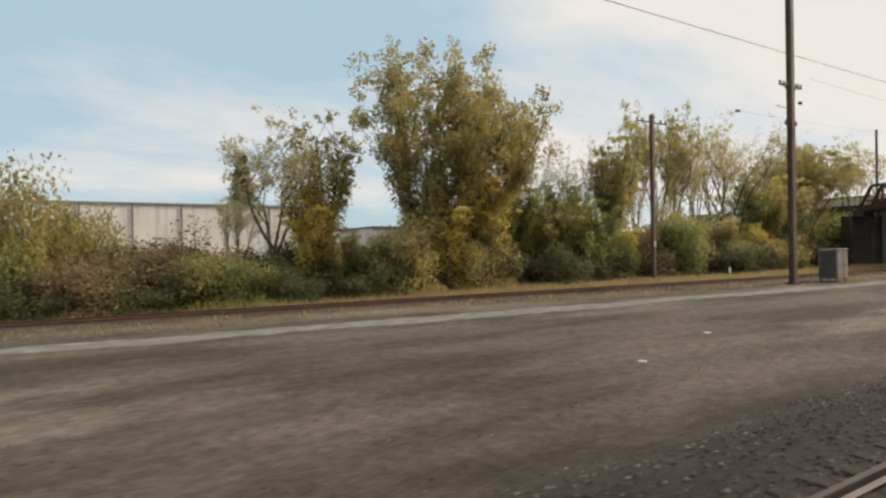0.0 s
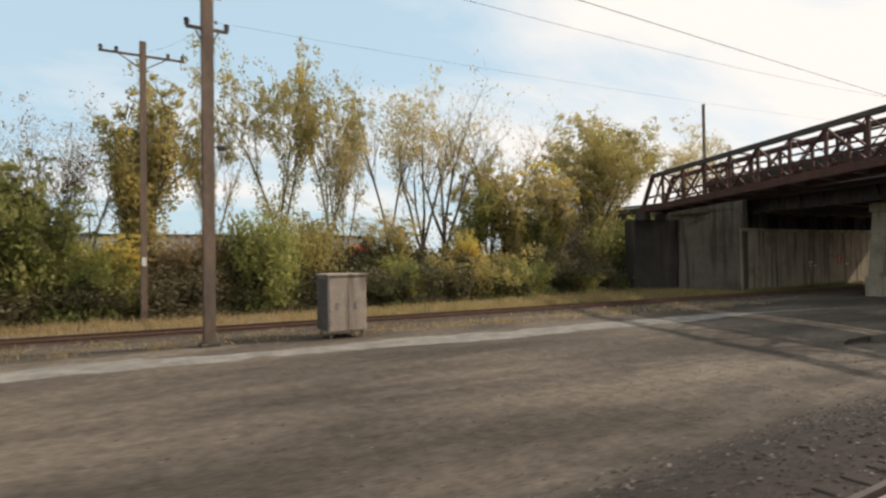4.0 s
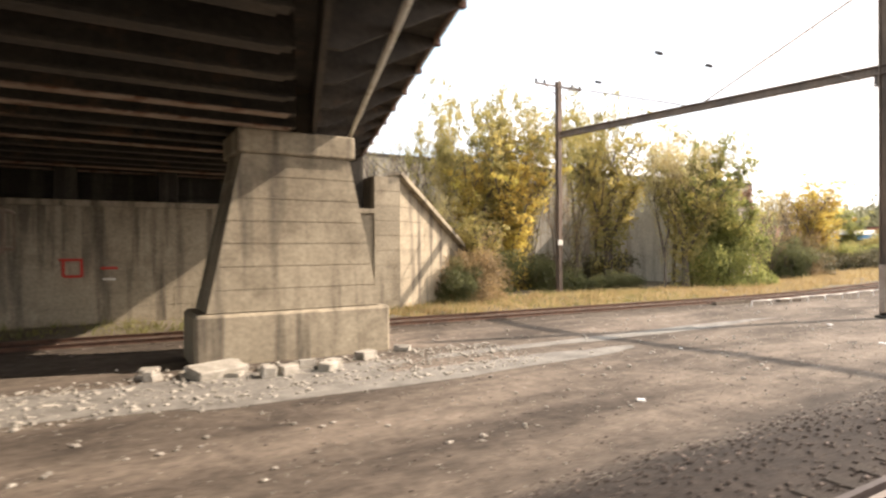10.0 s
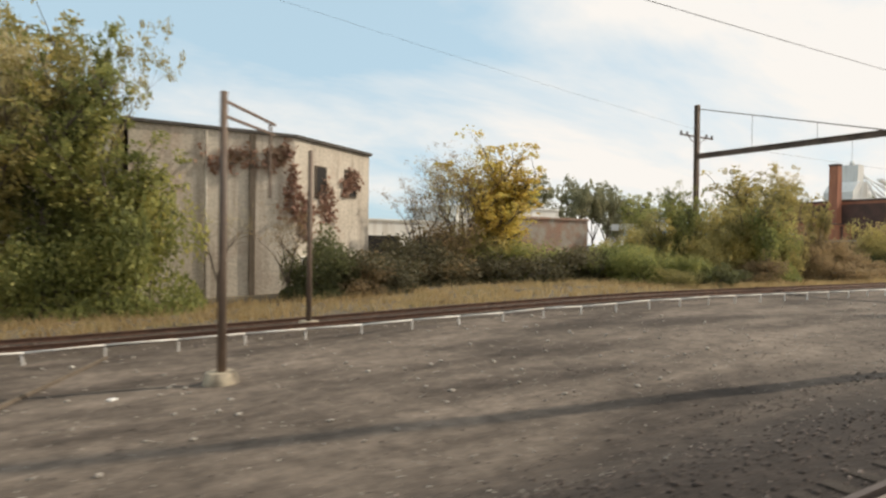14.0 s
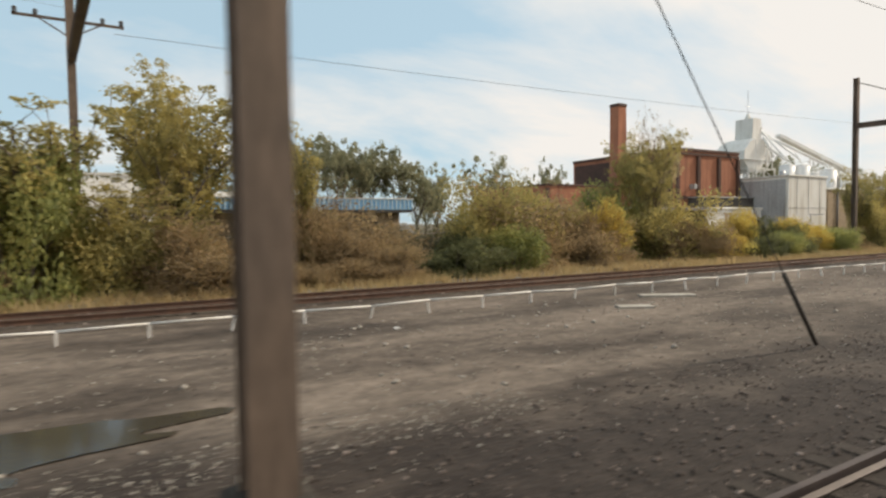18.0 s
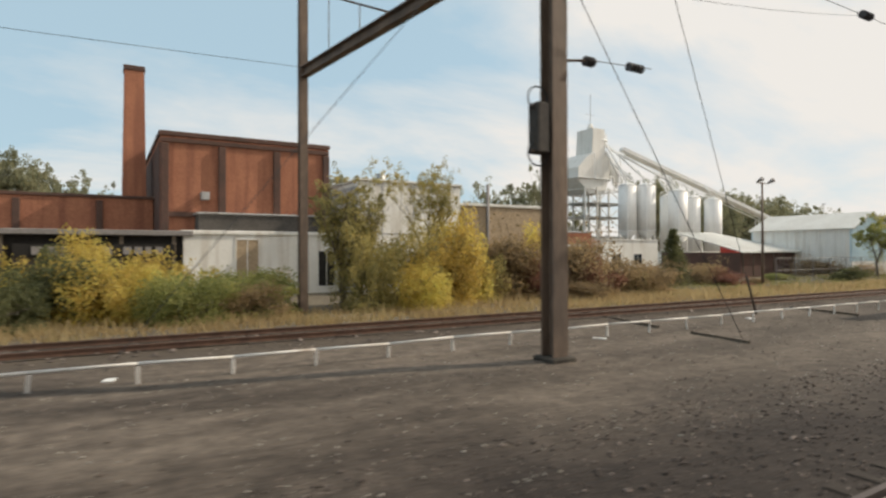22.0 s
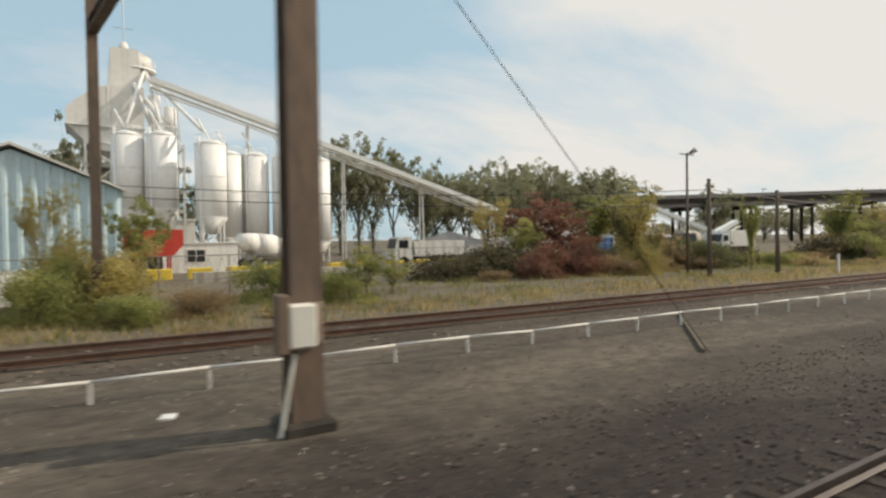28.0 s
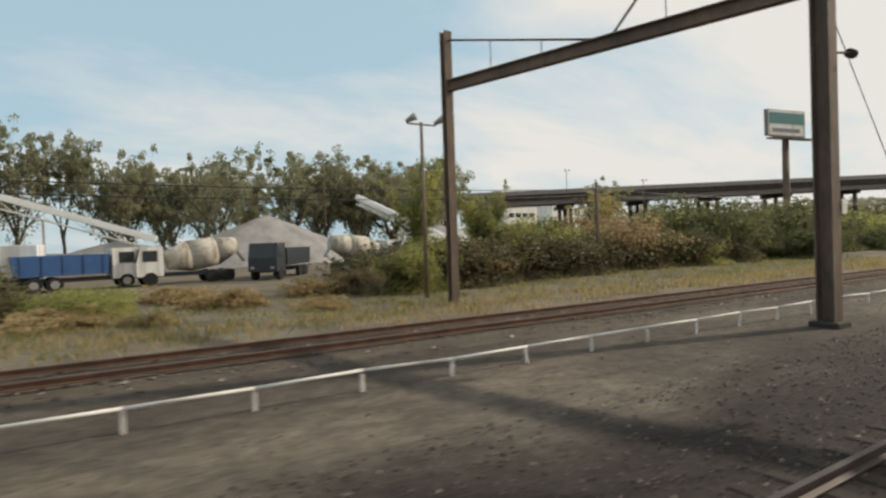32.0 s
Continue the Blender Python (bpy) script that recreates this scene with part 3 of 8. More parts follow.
def build_ground():
    xs = np.concatenate([[-4000, -1500, -700, -350], np.arange(-200, 480, 1.25), [560, 700, 1000, 1800, 4500]])
    ys = np.concatenate([[-4000, -1200, -300, -80, -20, -6, -2, 0, 1.5], np.arange(2.6, 32, 0.55), np.arange(32, 60, 2.0), [65, 75, 90, 120, 180, 300, 700, 1500, 4500]])
    z = [[surface(float(min(max(x, -200), 480)), float(y)) if 0 <= y < 130 else ground_z(x) + (0.0 if y > 0 else 0.0) for x in xs] for y in ys]
    n = len(xs)
    v = [(x, y, z[j][i]) for j, y in enumerate(ys) for i, x in enumerate(xs)]
    f = [(j * n + i, j * n + i + 1, (j + 1) * n + i + 1, (j + 1) * n + i) for j in range(len(ys) - 1) for i in range(n - 1)]
    me = array_mesh("ground", v, f, M["soil"])
    me.materials.append(M["asphalt"])
    me.materials.append(M["trackbed"])
    idx = []
    for j in range(len(ys) - 1):
        for i in range(n - 1):
            x, y = (xs[i] + xs[i + 1]) / 2, (ys[j] + ys[j + 1]) / 2
            ty = track_y(float(min(max(x, -200), 500)))
            k = 0
            if -8 < y < ty - 1.2:
                k = 1
            elif ty - 1.2 <= y < ty + 2.9:
                k = 2
            idx.append(k)
    me.polygons.foreach_set("material_index", idx)
    for p in me.polygons:
        p.use_smooth = True
    tagged(new("ground", me), "dark worn asphalt yard with gravel, ballast and dry soil", "ground", kind="structure")


build_ground()


def rail_profile(bm, pts, head, foot, zt, side=0):
    """A rail along a line of (x, y) points: foot, web and head."""
    prof = [(-0.07, -0.15), (0.07, -0.15), (0.07, -0.13), (0.012, -0.11), (0.012, -0.05), (0.036, -0.035), (0.036, 0), (-0.036, 0), (-0.036, -0.035), (-0.012, -0.05), (-0.012, -0.11), (-0.07, -0.13)]
    rings = [[bm.verts.new((x, y + a, z + b)) for a, b in prof] for x, y, z in pts]
    for p, q in zip(rings, rings[1:]):
        for k in range(len(prof)):
            j = (k + 1) % len(prof)
            bm.faces.new((p[k], p[j], q[j], q[k]))
    return bm


RAIL_TOP, NEAR_RAIL = 1.06, 2.82


def near_track():
    t = thing("railway_track", 0, 0, 0, "adjacent railway track with polished steel rails on grey ballast", "railway track", kind="structure")
    for y in (NEAR_RAIL - 1.505, NEAR_RAIL):
        part("rail", rail_profile(bmesh.new(), [(x, y, RAIL_TOP) for x in range(-120, 521, 20)], 0, 0, 0), M["railhead"], t)
    rng = random.Random(4)
    first = None
    x, k = 150.0, 0
    tie = mesh_of("sleeper", box(bmesh.new(), -0.12, 0.12, -1.3, 1.3, -0.18, 0, 0.012), M["tie"])
    c = NEAR_RAIL - 0.7525
    while k < 300:
        part("sleeper", tie, None, t, at=pose(215 + 0.62 * k, c + rng.uniform(-.04, .04), RAIL_TOP - 0.155, 0, 0, rng.uniform(-1.2, 1.2)))
        k += 1
    bm = bmesh.new()
    for k in range(-180, 320):
        x = 215 - 0.62 * (k + 181)
        box(bm, x - 0.12, x + 0.12, c - 1.3, c + 1.3, RAIL_TOP - 0.335, RAIL_TOP - 0.155)
    tagged(part("sleepers", bm, M["tie"], t), kind="stuff")


def far_track():
    t = thing("railway_track", 0, 0, 0, "disused rusty railway track along dry grass", "railway track", kind="structure")
    xs = list(range(-120, 521, 5))
    for off in (0.0, 1.505):
        part("rail", rail_profile(bmesh.new(), [(x, track_y(x) + off, ground_z(x) + 0.30) for x in xs], 0, 0, 0), M["rail"], t)
    rng = random.Random(7)
    bm = bmesh.new()
    x = -100.0
    while x < 480:
        y, z = track_y(x) + 0.75 + rng.uniform(-.05, .05), ground_z(x) + 0.06
        box(bm, x - 0.12, x + 0.12, y - 1.3, y + 1.3, z - 0.14, z + rng.uniform(-.02, .01))
        x += 0.62
    tagged(part("sleepers", bm, M["oldtie"], t), kind="stuff")


near_track()
far_track()


# ---- trees and shrubs ----
def limbs(rng, p, d, length, r, depth, out, tips, spread=0.6, up=0.25):
    """Grows a limb: bent pieces that taper, with side limbs."""
    n = 3 if depth > 1 else 2
    for k in range(n):
        d = (d + Vector((rng.uniform(-1, 1), rng.uniform(-1, 1), rng.uniform(-.4, .8) + up)) * 0.16).normalized()
        q = p + d * (length / n)
        r2 = r * 0.80
        out.append((p, q, r, r2))
        p, r = q, r2
        if depth > 0 and (k > 0 or depth < 3):
            for _ in range(rng.choice((1, 2))):
                s = Vector((rng.uniform(-1, 1), rng.uniform(-1, 1), rng.uniform(-.1, .6))).normalized()
                limbs(rng, p, (d * (1 - spread) + s * spread).normalized(), length * rng.uniform(.5, .75), r * 0.6, depth - 1, out, tips, spread, up)
    tips.append(p)


def limb_mesh(name, segs, n=5):
    vs, fs = [], []
    for p, q, r, r2 in segs:
        d = (q - p).normalized()
        u = d.cross(Vector((0, 0, 1)) if abs(d.z) < .9 else Vector((1, 0, 0))).normalized()
        w = d.cross(u)
        b = len(vs)
        m = n if r > 0.03 else 3
        for k in range(m):
            s = u * math.cos(2 * math.pi * k / m) + w * math.sin(2 * math.pi * k / m)
            vs.append(p + s * r)
            vs.append(q + s * r2)
        for k in range(m):
            j = (k + 1) % m
            fs.append((b + 2 * k, b + 2 * k + 1, b + 2 * j + 1, b + 2 * j))
    return array_mesh(name, vs, fs, M["bark"])


def leaf_mesh(name, centres, size, material, seed, droop=0.0):
    """A bent four-cornered leaf at every centre."""
    rs = np.random.RandomState(seed)
    c = np.asarray(centres, np.float32)
    n = len(c)
    a = rs.normal(size=(n, 3)); a[:, 2] -= droop
    a /= np.linalg.norm(a, axis=1)[:, None]
    b = np.cross(a, rs.normal(size=(n, 3))); b /= np.linalg.norm(b, axis=1)[:, None]
    nn = np.cross(a, b)
    s = size * rs.uniform(.55, 1.35, (n, 1))
    v = np.stack([c - a * s, c + b * s * .55 + nn * s * .15, c + a * s, c - b * s * .55 + nn * s * .15], 1).reshape(-1, 3)
    f = np.arange(4 * n).reshape(n, 4)
    return array_mesh(name, v, f, material)


def blob(rs, n, tail=1.45):
    """Points in a soft ball with no stragglers far out."""
    g = rs.normal(size=(n, 3))
    r = np.linalg.norm(g, axis=1)[:, None]
    return g / r * np.minimum(r, tail * rs.uniform(.75, 1.0, (n, 1)))


def clumps(rs, tips, radius, per, flat=0.8):
    """Leaves in small lobes round every twig's end."""
    t = np.asarray([tuple(p) for p in tips])
    out = []
    for p in t:
        k = max(3, int(per * rs.uniform(.4, 1.6)))
        r = radius * rs.uniform(.55, 1.15)
        lobes = blob(rs, 3) * r * .42
        g = lobes[rs.randint(0, 3, k)] + blob(rs, k) * r * .26
        g[:, 2] *= flat
        out.append(p + g)
    return np.concatenate(out)


KINDS = {}


def finish(key, name, label, category, trunk, leaves, group):
    ob = thing(name, 0, -3000, 0, label, category, group)
    part("trunk", trunk, None, ob)
    if leaves is not None:
        part("crown", leaves, None, ob)
    co = np.array([v.co for v in (leaves or trunk).vertices])
    wide = float((np.percentile(co[:, 0], 97) - np.percentile(co[:, 0], 3) + np.percentile(co[:, 1], 97) - np.percentile(co[:, 1], 3)) / 2)
    KINDS[key] = (ob, [], wide, float(np.percentile(co[:, 2], 99.7)))


def make_tree(key, leaf, seed, h, trunk_h, r, radius, per, size, label, spread=.6, depth=3, vine=0, up=.25):
    rng, rs = random.Random(seed), np.random.RandomState(seed)
    per, vine, size = int(per * 1.75 + .5), int(vine * 1.7), size * .66
    segs, tips = [], []
    p, d = Vector((0, 0, -0.3)), Vector((0, 0, 1))
    q = Vector((rng.uniform(-.2, .2), rng.uniform(-.2, .2), trunk_h))
    segs.append((p, q, r, r * .8))
    for k in range(4):
        a = 2 * math.pi * (k + rng.uniform(-.3, .3)) / 4
        limbs(rng, q + Vector((0, 0, -trunk_h * .12 * k)), Vector((math.cos(a) * spread, math.sin(a) * spread, 1)).normalized(), (h - trunk_h) * .55, r * .6, depth, segs, tips, spread, up)
    top = max(t.z for t in tips)
    k = (h - radius * .4) / top
    segs = [(a * k, b * k, c, e) for a, b, c, e in segs]
    tips = [t * k for t in tips]
    c = clumps(rs, tips, radius, per) if per else None
    if vine:
        extra = []
        for a, b, ra, rb in segs:
            if ra > 0.035:
                n = int(vine * (b - a).length * (1 + 9 * max(0, ra - .12)))
                u = rs.uniform(0, 1, (n, 1))
                g = np.array(a) * (1 - u) + np.array(b) * u + blob(rs, n) * (.26 + ra * 1.9)
                g[:, 2] -= np.minimum(np.abs(rs.normal(size=n)), 1.8) * .55
                extra.append(g)
        if extra:
            c = np.concatenate(([c] if c is not None else []) + extra)
            c = c[c[:, 2] > 0.05]
    finish(key, "tree", label, "tree", limb_mesh("trunk", segs), leaf_mesh("crown", c, size, L[leaf], seed, .3) if c is not None else None, "trees along the railway")


def make_bush(key, leaf, seed, h, w, count, size, label, stems=9, droop=.2, ragged=.35, name="shrub"):
    """A mound of leafy clumps on many stems, its outline broken by longer shoots."""
    count, size = int(count * 1.65), size * .70
    rng, rs = random.Random(seed), np.random.RandomState(seed)
    segs, cent = [], []
    for k in range(stems):
        a, q = rng.uniform(0, 6.28), rng.random() ** .5
        e = Vector((math.cos(a) * q * w * .46, math.sin(a) * q * w * .40, h * (1 - .55 * q * q) * rng.uniform(.6, 1.05)))
        m = e * .5 + Vector((rng.uniform(-.3, .3), rng.uniform(-.3, .3), 0.1 * h))
        b = Vector((e.x * .25, e.y * .25, -0.2))
        segs += [(b, m, .05, .035), (m, e, .035, .012)]
        cent.append(e)
        for _ in range(3):
            s = m.lerp(e, rng.random()) + Vector((rng.uniform(-1, 1), rng.uniform(-1, 1), rng.uniform(-.2, .8))) * (.22 * w)
            s.z = max(s.z, .2)
            segs.append((m, s, .02, .008))
            cent.append(s)
    t = np.asarray([tuple(c) for c in cent])
    per = count / len(t)
    parts = []
    for p in t:
        n = max(6, int(per * rs.uniform(.4, 1.7)))
        g = blob(rs, n) * np.array([w * .11, w * .11, h * .13]) * rs.uniform(.6, 1.3)
        g[:, 2] -= np.minimum(np.abs(rs.normal(size=n)), 1.6) * h * .11
        parts.append(p + g)
    # skirt down to the ground
    n = int(count * ragged)
    a, q = rs.uniform(0, 6.28, n), rs.uniform(.3, 1, n) ** .5
    parts.append(np.stack([np.cos(a) * q * w * .5, np.sin(a) * q * w * .42, rs.uniform(0, .55, n) * h * (1.15 - q)], 1))
    c = np.concatenate(parts)
    c[:, 2] = np.maximum(c[:, 2], .04)
    finish(key, name, label, name, limb_mesh("trunk", segs, 4), leaf_mesh("crown", c, size, L[leaf], seed, droop), name + "s along the railway")


make_tree("poplar", "mixed", 11, 20, 4.5, .42, 1.7, 46, .19, "tall broad tree with green and golden leaves, ivy on its trunk", .42, 3, 48)
make_tree("poplar2", "mixed", 12, 16, 4.5, .32, 1.2, 30, .17, "tall tree with thinning green and gold leaves", .5, 3, 20)
make_tree("thin", "pale", 13, 14, 4.0, .24, 1.1, 14, .15, "half-bare tree with faded leaves and fine twigs", .55, 3, 9)
make_tree("thin2", "mixed", 14, 13, 3.5, .22, 1.0, 20, .16, "thin tree with sparse yellow-green leaves", .5, 3, 24)
make_tree("bare", "pale", 15, 14, 4.0, .24, .9, 3, .12, "bare tree with a wide fan of grey twigs", .6, 3, 0, .35)
make_tree("bare2", "brown", 16, 12, 2.5, .2, .9, 5, .12, "bare tree with vines on its lower trunk", .55, 3, 5, .35)
make_tree("vined", "green", 17, 10, 4.0, .25, .7, 18, .16, "tree overgrown with hanging green vines", .4, 2, 55)
make_tree("vinedgold", "gold", 18, 10, 4.0, .25, .7, 18, .16, "tree overgrown with golden autumn vines", .4, 2, 50)
make_tree("vinedmix", "mixed", 19, 11, 4.5, .25, .8, 20, .16, "tree draped in green and yellow vines", .4, 2, 50)
make_tree("faroak", "far", 20, 13, 3.5, .3, 1.4, 44, .24, "distant broad grey-green tree", .6, 2, 10)
make_tree("faroak2", "far", 21, 11, 2.5, .25, 1.3, 44, .24, "distant rounded dull-green tree", .65, 2, 10)
make_tree("open", "far", 22, 12, 3.5, .25, 1.1, 26, .22, "distant open-crowned tree with visible limbs", .6, 3, 0)
make_tree("red", "red", 23, 7, 1.8, .16, 1.0, 44, .16, "small tree with red autumn leaves", .65, 2, 16)
make_tree("young", "green", 24, 7, 2.2, .13, .9, 40, .15, "young tree with a loose green crown", .6, 2, 8)
make_bush("bgreen", "green", 31, 4.2, 6.5, 4000, .15, "dense green thicket of vines and leaves")
make_bush("bmix", "mixed", 32, 4.6, 7.0, 3800, .15, "dense thicket with yellow-green leaves")
make_bush("bbrown", "brown", 33, 3.4, 6.5, 4200, .14, "brown thicket of dry twigs and leaves", 16)
make_bush("bgold", "gold", 34, 3.8, 5.0, 3800, .14, "shrub with golden autumn leaves")
make_bush("bdeep", "deep", 35, 3.6, 6.0, 4600, .15, "dark green overgrown shrub")
make_bush("bred", "red", 36, 2.6, 5.0, 3000, .13, "low shrub with reddish leaves")
make_bush("weed", "dry", 37, 1.2, 3.4, 1600, .13, "low dry weeds beside the track", 10, -.6)
make_bush("bdark", "shade", 39, 3.8, 6.5, 2600, .17, "thicket of brown and olive undergrowth, darkened for shade", 14, .2, .6)
make_bush("conifer", "deep", 38, 4, 4, 200, .2, "dark green conical evergreen", 4)


def conifer():
    ob = KINDS["conifer"][0]
    for c in list(ob.children):
        bpy.data.objects.remove(c)
    rs = np.random.RandomState(5)
    segs = [(Vector((0, 0, -.2)), Vector((0, 0, 10.6)), .22, .03)]
    pts = []
    for k in range(34):
        z = .7 + k * .295
        w = 3.0 * (1 - z / 11.2) ** .85
        for j in range(9):
            a = rs.uniform(0, 6.28)
            e = Vector((math.cos(a) * w, math.sin(a) * w, z - .25 * w))
            segs.append((Vector((0, 0, z)), e, .03, .01))
            u = rs.uniform(.15, 1.05, (20, 1))
            pts.append(np.array([0, 0, z]) * (1 - u) + np.array(e) * u + rs.normal(size=(20, 3)) * .16)
    part("trunk", limb_mesh("trunk", segs, 4), None, ob)
    part("crown", leaf_mesh("crown", np.concatenate(pts), .17, L["deep"], 5, .2), None, ob)
    ob.name = "evergreen_tree"
    tagged(ob, "dark green conical evergreen", "tree")
    KINDS["conifer"] = (ob, [], 5.6, 10.7)


conifer()
seat = random.Random(99)


def plant(key, x, y, h, w):
    """Notes a plant of that kind, h metres high and w wide, at x, y."""
    ob, used, wide, high = KINDS[key]
    z = (surface(x, y) if 0 < y < 130 else ground_z(x)) - .04
    s, v = w / wide, h / high
    s = min(max(s, v * .42), v * 1.8)
    m = pose(x, y, z, 0, 0, seat.uniform(0, 360)) @ Matrix.Diagonal((s, s, v, 1))
    used.append(m)


def plant_rows(rows):
    for key, x, y, h, wide in rows:
        plant(key, x, y, h, wide)


def plant_all():
    """Copies every pattern to its places; the last place takes the pattern itself."""
    for ob, used, _, _ in KINDS.values():
        for m in used[:-1]:
            copy_thing(ob, m)
        if used:
            ob.matrix_basis = used[-1]


# ---- poles, gantries and wires ----
def steel_pole(x, y, top, label, turn=0.0, w=.38, foot=True, name="catenary_pole"):
    g = ground_z(x)
    p = thing(name, x, y, g, label, "pole", "catenary poles", turn)
    part("column", ibeam(bmesh.new(), (0, 0, 0), (0, 0, top - g), w, w, .04), M["polesteel"], p)
    if foot:
        part("footing", boxm(-.38, .38, -.38, .38, -.4, .14, .04), M["shadowed"], p, "chipped concrete footing")
    return p


def insulator(parent, p, along_x=True, n=3):
    bm = bmesh.new()
    for k in range(n):
        q = Vector(p) + (Vector((.11 * k, 0, 0)) if along_x else Vector((0, .11 * k, 0)))
        e = Vector((.07, 0, 0)) if along_x else Vector((0, .07, 0))
        tube(bm, q, q + e, .13, .10, 10)
    part("insulator", bm, M["insul"], parent, "dark disc insulator")


def crossarm(parent, z, half, wires=2):
    """A thin arm along the line with curved struts and pin insulators."""
    part("crossarm", beamm((-half, 0, z), (half, 0, z), .11, .12), M["polesteel"], parent)
    for s in (-1, 1):
        part("brace", beamm((s * .12, 0, z - .75), (s * half * .55, 0, z - .05), .05, .06), M["polesteel"], parent)
        for f in (.95, .60)[:wires]:
            bm = bmesh.new()
            for k in range(3):
                tube(bm, (s * half * f, 0, z + .06 + .1 * k), (s * half * f, 0, z + .13 + .1 * k), .12, .07, 8)
            part("insulator", bm, M["insul"], parent, "dark pin insulator")


def gantry(x0, y0, x1, y1, zb, top, top1, y_end, arm=0.0):
    """Two poles and a beam over the tracks, hung from the pole heads by tie rods."""
    far = steel_pole(x0, y0, top, "tall rusty steel catenary pole in the undergrowth", w=.36, foot=False)
    near = steel_pole(x1, y1, top1, "heavy brown steel catenary pole on a concrete foot", w=.46)
    k = (x1 - x0) / (y1 - y0)
    g = thing("catenary_gantry", x0, y0, zb, "dark steel gantry beam with tie rods, spanning the tracks", "gantry", "catenary gantries")
    end = (k * (y_end - y0), y_end - y0, 0)
    part("beam", ibeam(bmesh.new(), (0, 0, 0), end, .34, .46, .05), M["polesteel"], g)
    run = y_end - y0
    fn = (y1 - y0) / run
    for a, b, za in ((.0, fn * .50, top - zb - .35), (fn, fn * .56, top1 - zb - .4), (fn, fn + .30, top1 - zb - .4)):
        pa = Vector((k * run * a, run * a, za))
        pb = Vector((k * run * b, run * b, .25))
        part("tie_rod", tubem(pa, pb, .045, n=6), M["polesteel"], g)
        for f in (.35, .7):
            h = pa.lerp(pb, f)
            part("hanger", tubem(h, (h.x, h.y, .2), .02, n=5), M["polesteel"], g)
    for f in (.42, .55, .68):
        bm = bmesh.new()
        for j in range(4):
            tube(bm, (k * run * f, run * f, -.3 - .13 * j), (k * run * f, run * f, -.38 - .13 * j), .13, .09, 8)
        part("insulator", bm, M["insul"], g, "dark suspension insulator")
    if arm:
        crossarm(far, arm - ground_z(x0), 2.3)
    return far, near


g1 = gantry(143.7, 33.2, 146.5, 13.0, 12.1, 16.2, 17.0, -14, 15.8)
g2 = gantry(207.2, 33.6, 209.7, 5.4, 11.8, 16.5, 18.4, -14, 13.6)
g3 = gantry(264.6, 25.1, 266.4, 10.6, 11.5, 15.6, 20.8, -14)
g4 = gantry(332.3, 24.0, 334.6, 8.0, 11.2, 15.4, 17.0, -14)
g5 = gantry(397.0, 20.4, 400.6, 7.5, 10.0, 12.3, 17.0, -14)
for far, near in (g1, g2, g3, g4, g5):
    part("side_arm", tubem((0, 0, 7.3), (0.9, -0.35, 7.35), .035, n=6), M["polesteel"], near)
    insulator(near, (0.75, -.3, 7.33))
for near, z in ((g1[1], 3.0), (g5[1], 3.0)):
    part("tag_plate", boxm(.24, .5, -.27, -.25, z, z + .4, .004), M["palebox"], near, "pale tag plate")
part("tag_plate", boxm(-.30, .16, -.26, -.20, 3.7, 4.1, .01), M["palebox"], g1[0], "pale notice plate")
part("sleeve", boxm(-.25, -.22, -.24, .24, .25, 2.6, .01), M["girder"], g1[1], "faded paint strip on the flange")
# switch box with cable on the pole beside the silos
part("switch_box", boxm(-.32, .06, -.48, -.25, 1.20, 1.80, .03), M["palebox"], g4[1], "pale switch box")
part("box_cover", boxm(-.48, -.32, -.48, -.22, 1.14, 1.94, .02), M["polesteel"], g4[1], "dark hood of the switch box")
part("clamp", boxm(.07, .20, -.29, -.24, 1.22, 1.80, .02), M["girder"], g4[1])
part("conduit", tubem((-.42, -.3, 0), (-.22, -.35, 1.12), .03, n=6), M["palebox"], g4[1])
# transformer can with rings on the pole beside the brick works
part("transformer", boxm(-.64, -.28, -.2, .2, 5.0, 6.2, .03), M["oldsteel"], g3[1], "dark grey switch case on the pole")
part("bracket", boxm(-.70, -.22, -.04, .04, 5.02, 5.09), M["polesteel"], g3[1])
part("bracket", boxm(-.70, -.22, -.04, .04, 6.1, 6.17), M["polesteel"], g3[1])
for z in (5.0, 6.3):
    bm = bmesh.new()
    for k in range(14):
        a, b = 2 * math.pi * k / 14, 2 * math.pi * (k + 1) / 14
        tube(bm, (-.5 + .3 * math.cos(a), 0, z + .3 * math.sin(a)), (-.5 + .3 * math.cos(b), 0, z + .3 * math.sin(b)), .02, n=5, caps=False)
    part("cable_loop", bm, M["wire"], g3[1])

pa = steel_pole(46.7, 37.0, 16.1, "brown utility pole with a crossarm before the trees", w=.34, foot=False, name="utility_pole")
crossarm(pa, 15.3, 2.2)
part("tag_plate", boxm(-.12, .12, -.2, -.18, 3.2, 3.7, .004), M["white"], pa, "small white tag")
pb = steel_pole(48.3, 24.8, 26.0, "tall brown steel line pole with crossarm and insulators", w=.44, name="utility_pole")
crossarm(pb, 16.0, 1.6)
crossarm(pb, 12.9, .8, 1)
insulator(pb, (.35, 0, 8.1)); insulator(pb, (.35, -.5, 14.6))
part("side_arm", tubem((0, 0, 8.1), (.9, 0, 8.1), .035, n=6), M["polesteel"], pb)
part("side_arm", tubem((0, 0, 14.2), (.8, 1.6, 14.9), .03, n=6), M["polesteel"], pb)
pc = steel_pole(104.0, 40.7, 20.6, "thin dark pole behind the road bridge", w=.25, foot=False, name="utility_pole")
pd_ = steel_pole(179.4, 5.3, 17.0, "heavy brown steel catenary pole on a concrete foot", w=.42)
part("tag_plate", boxm(-.3, .3, -.26, -.22, 4.4, 5.1, .01), M["palebox"], pd_, "pale tag plate")
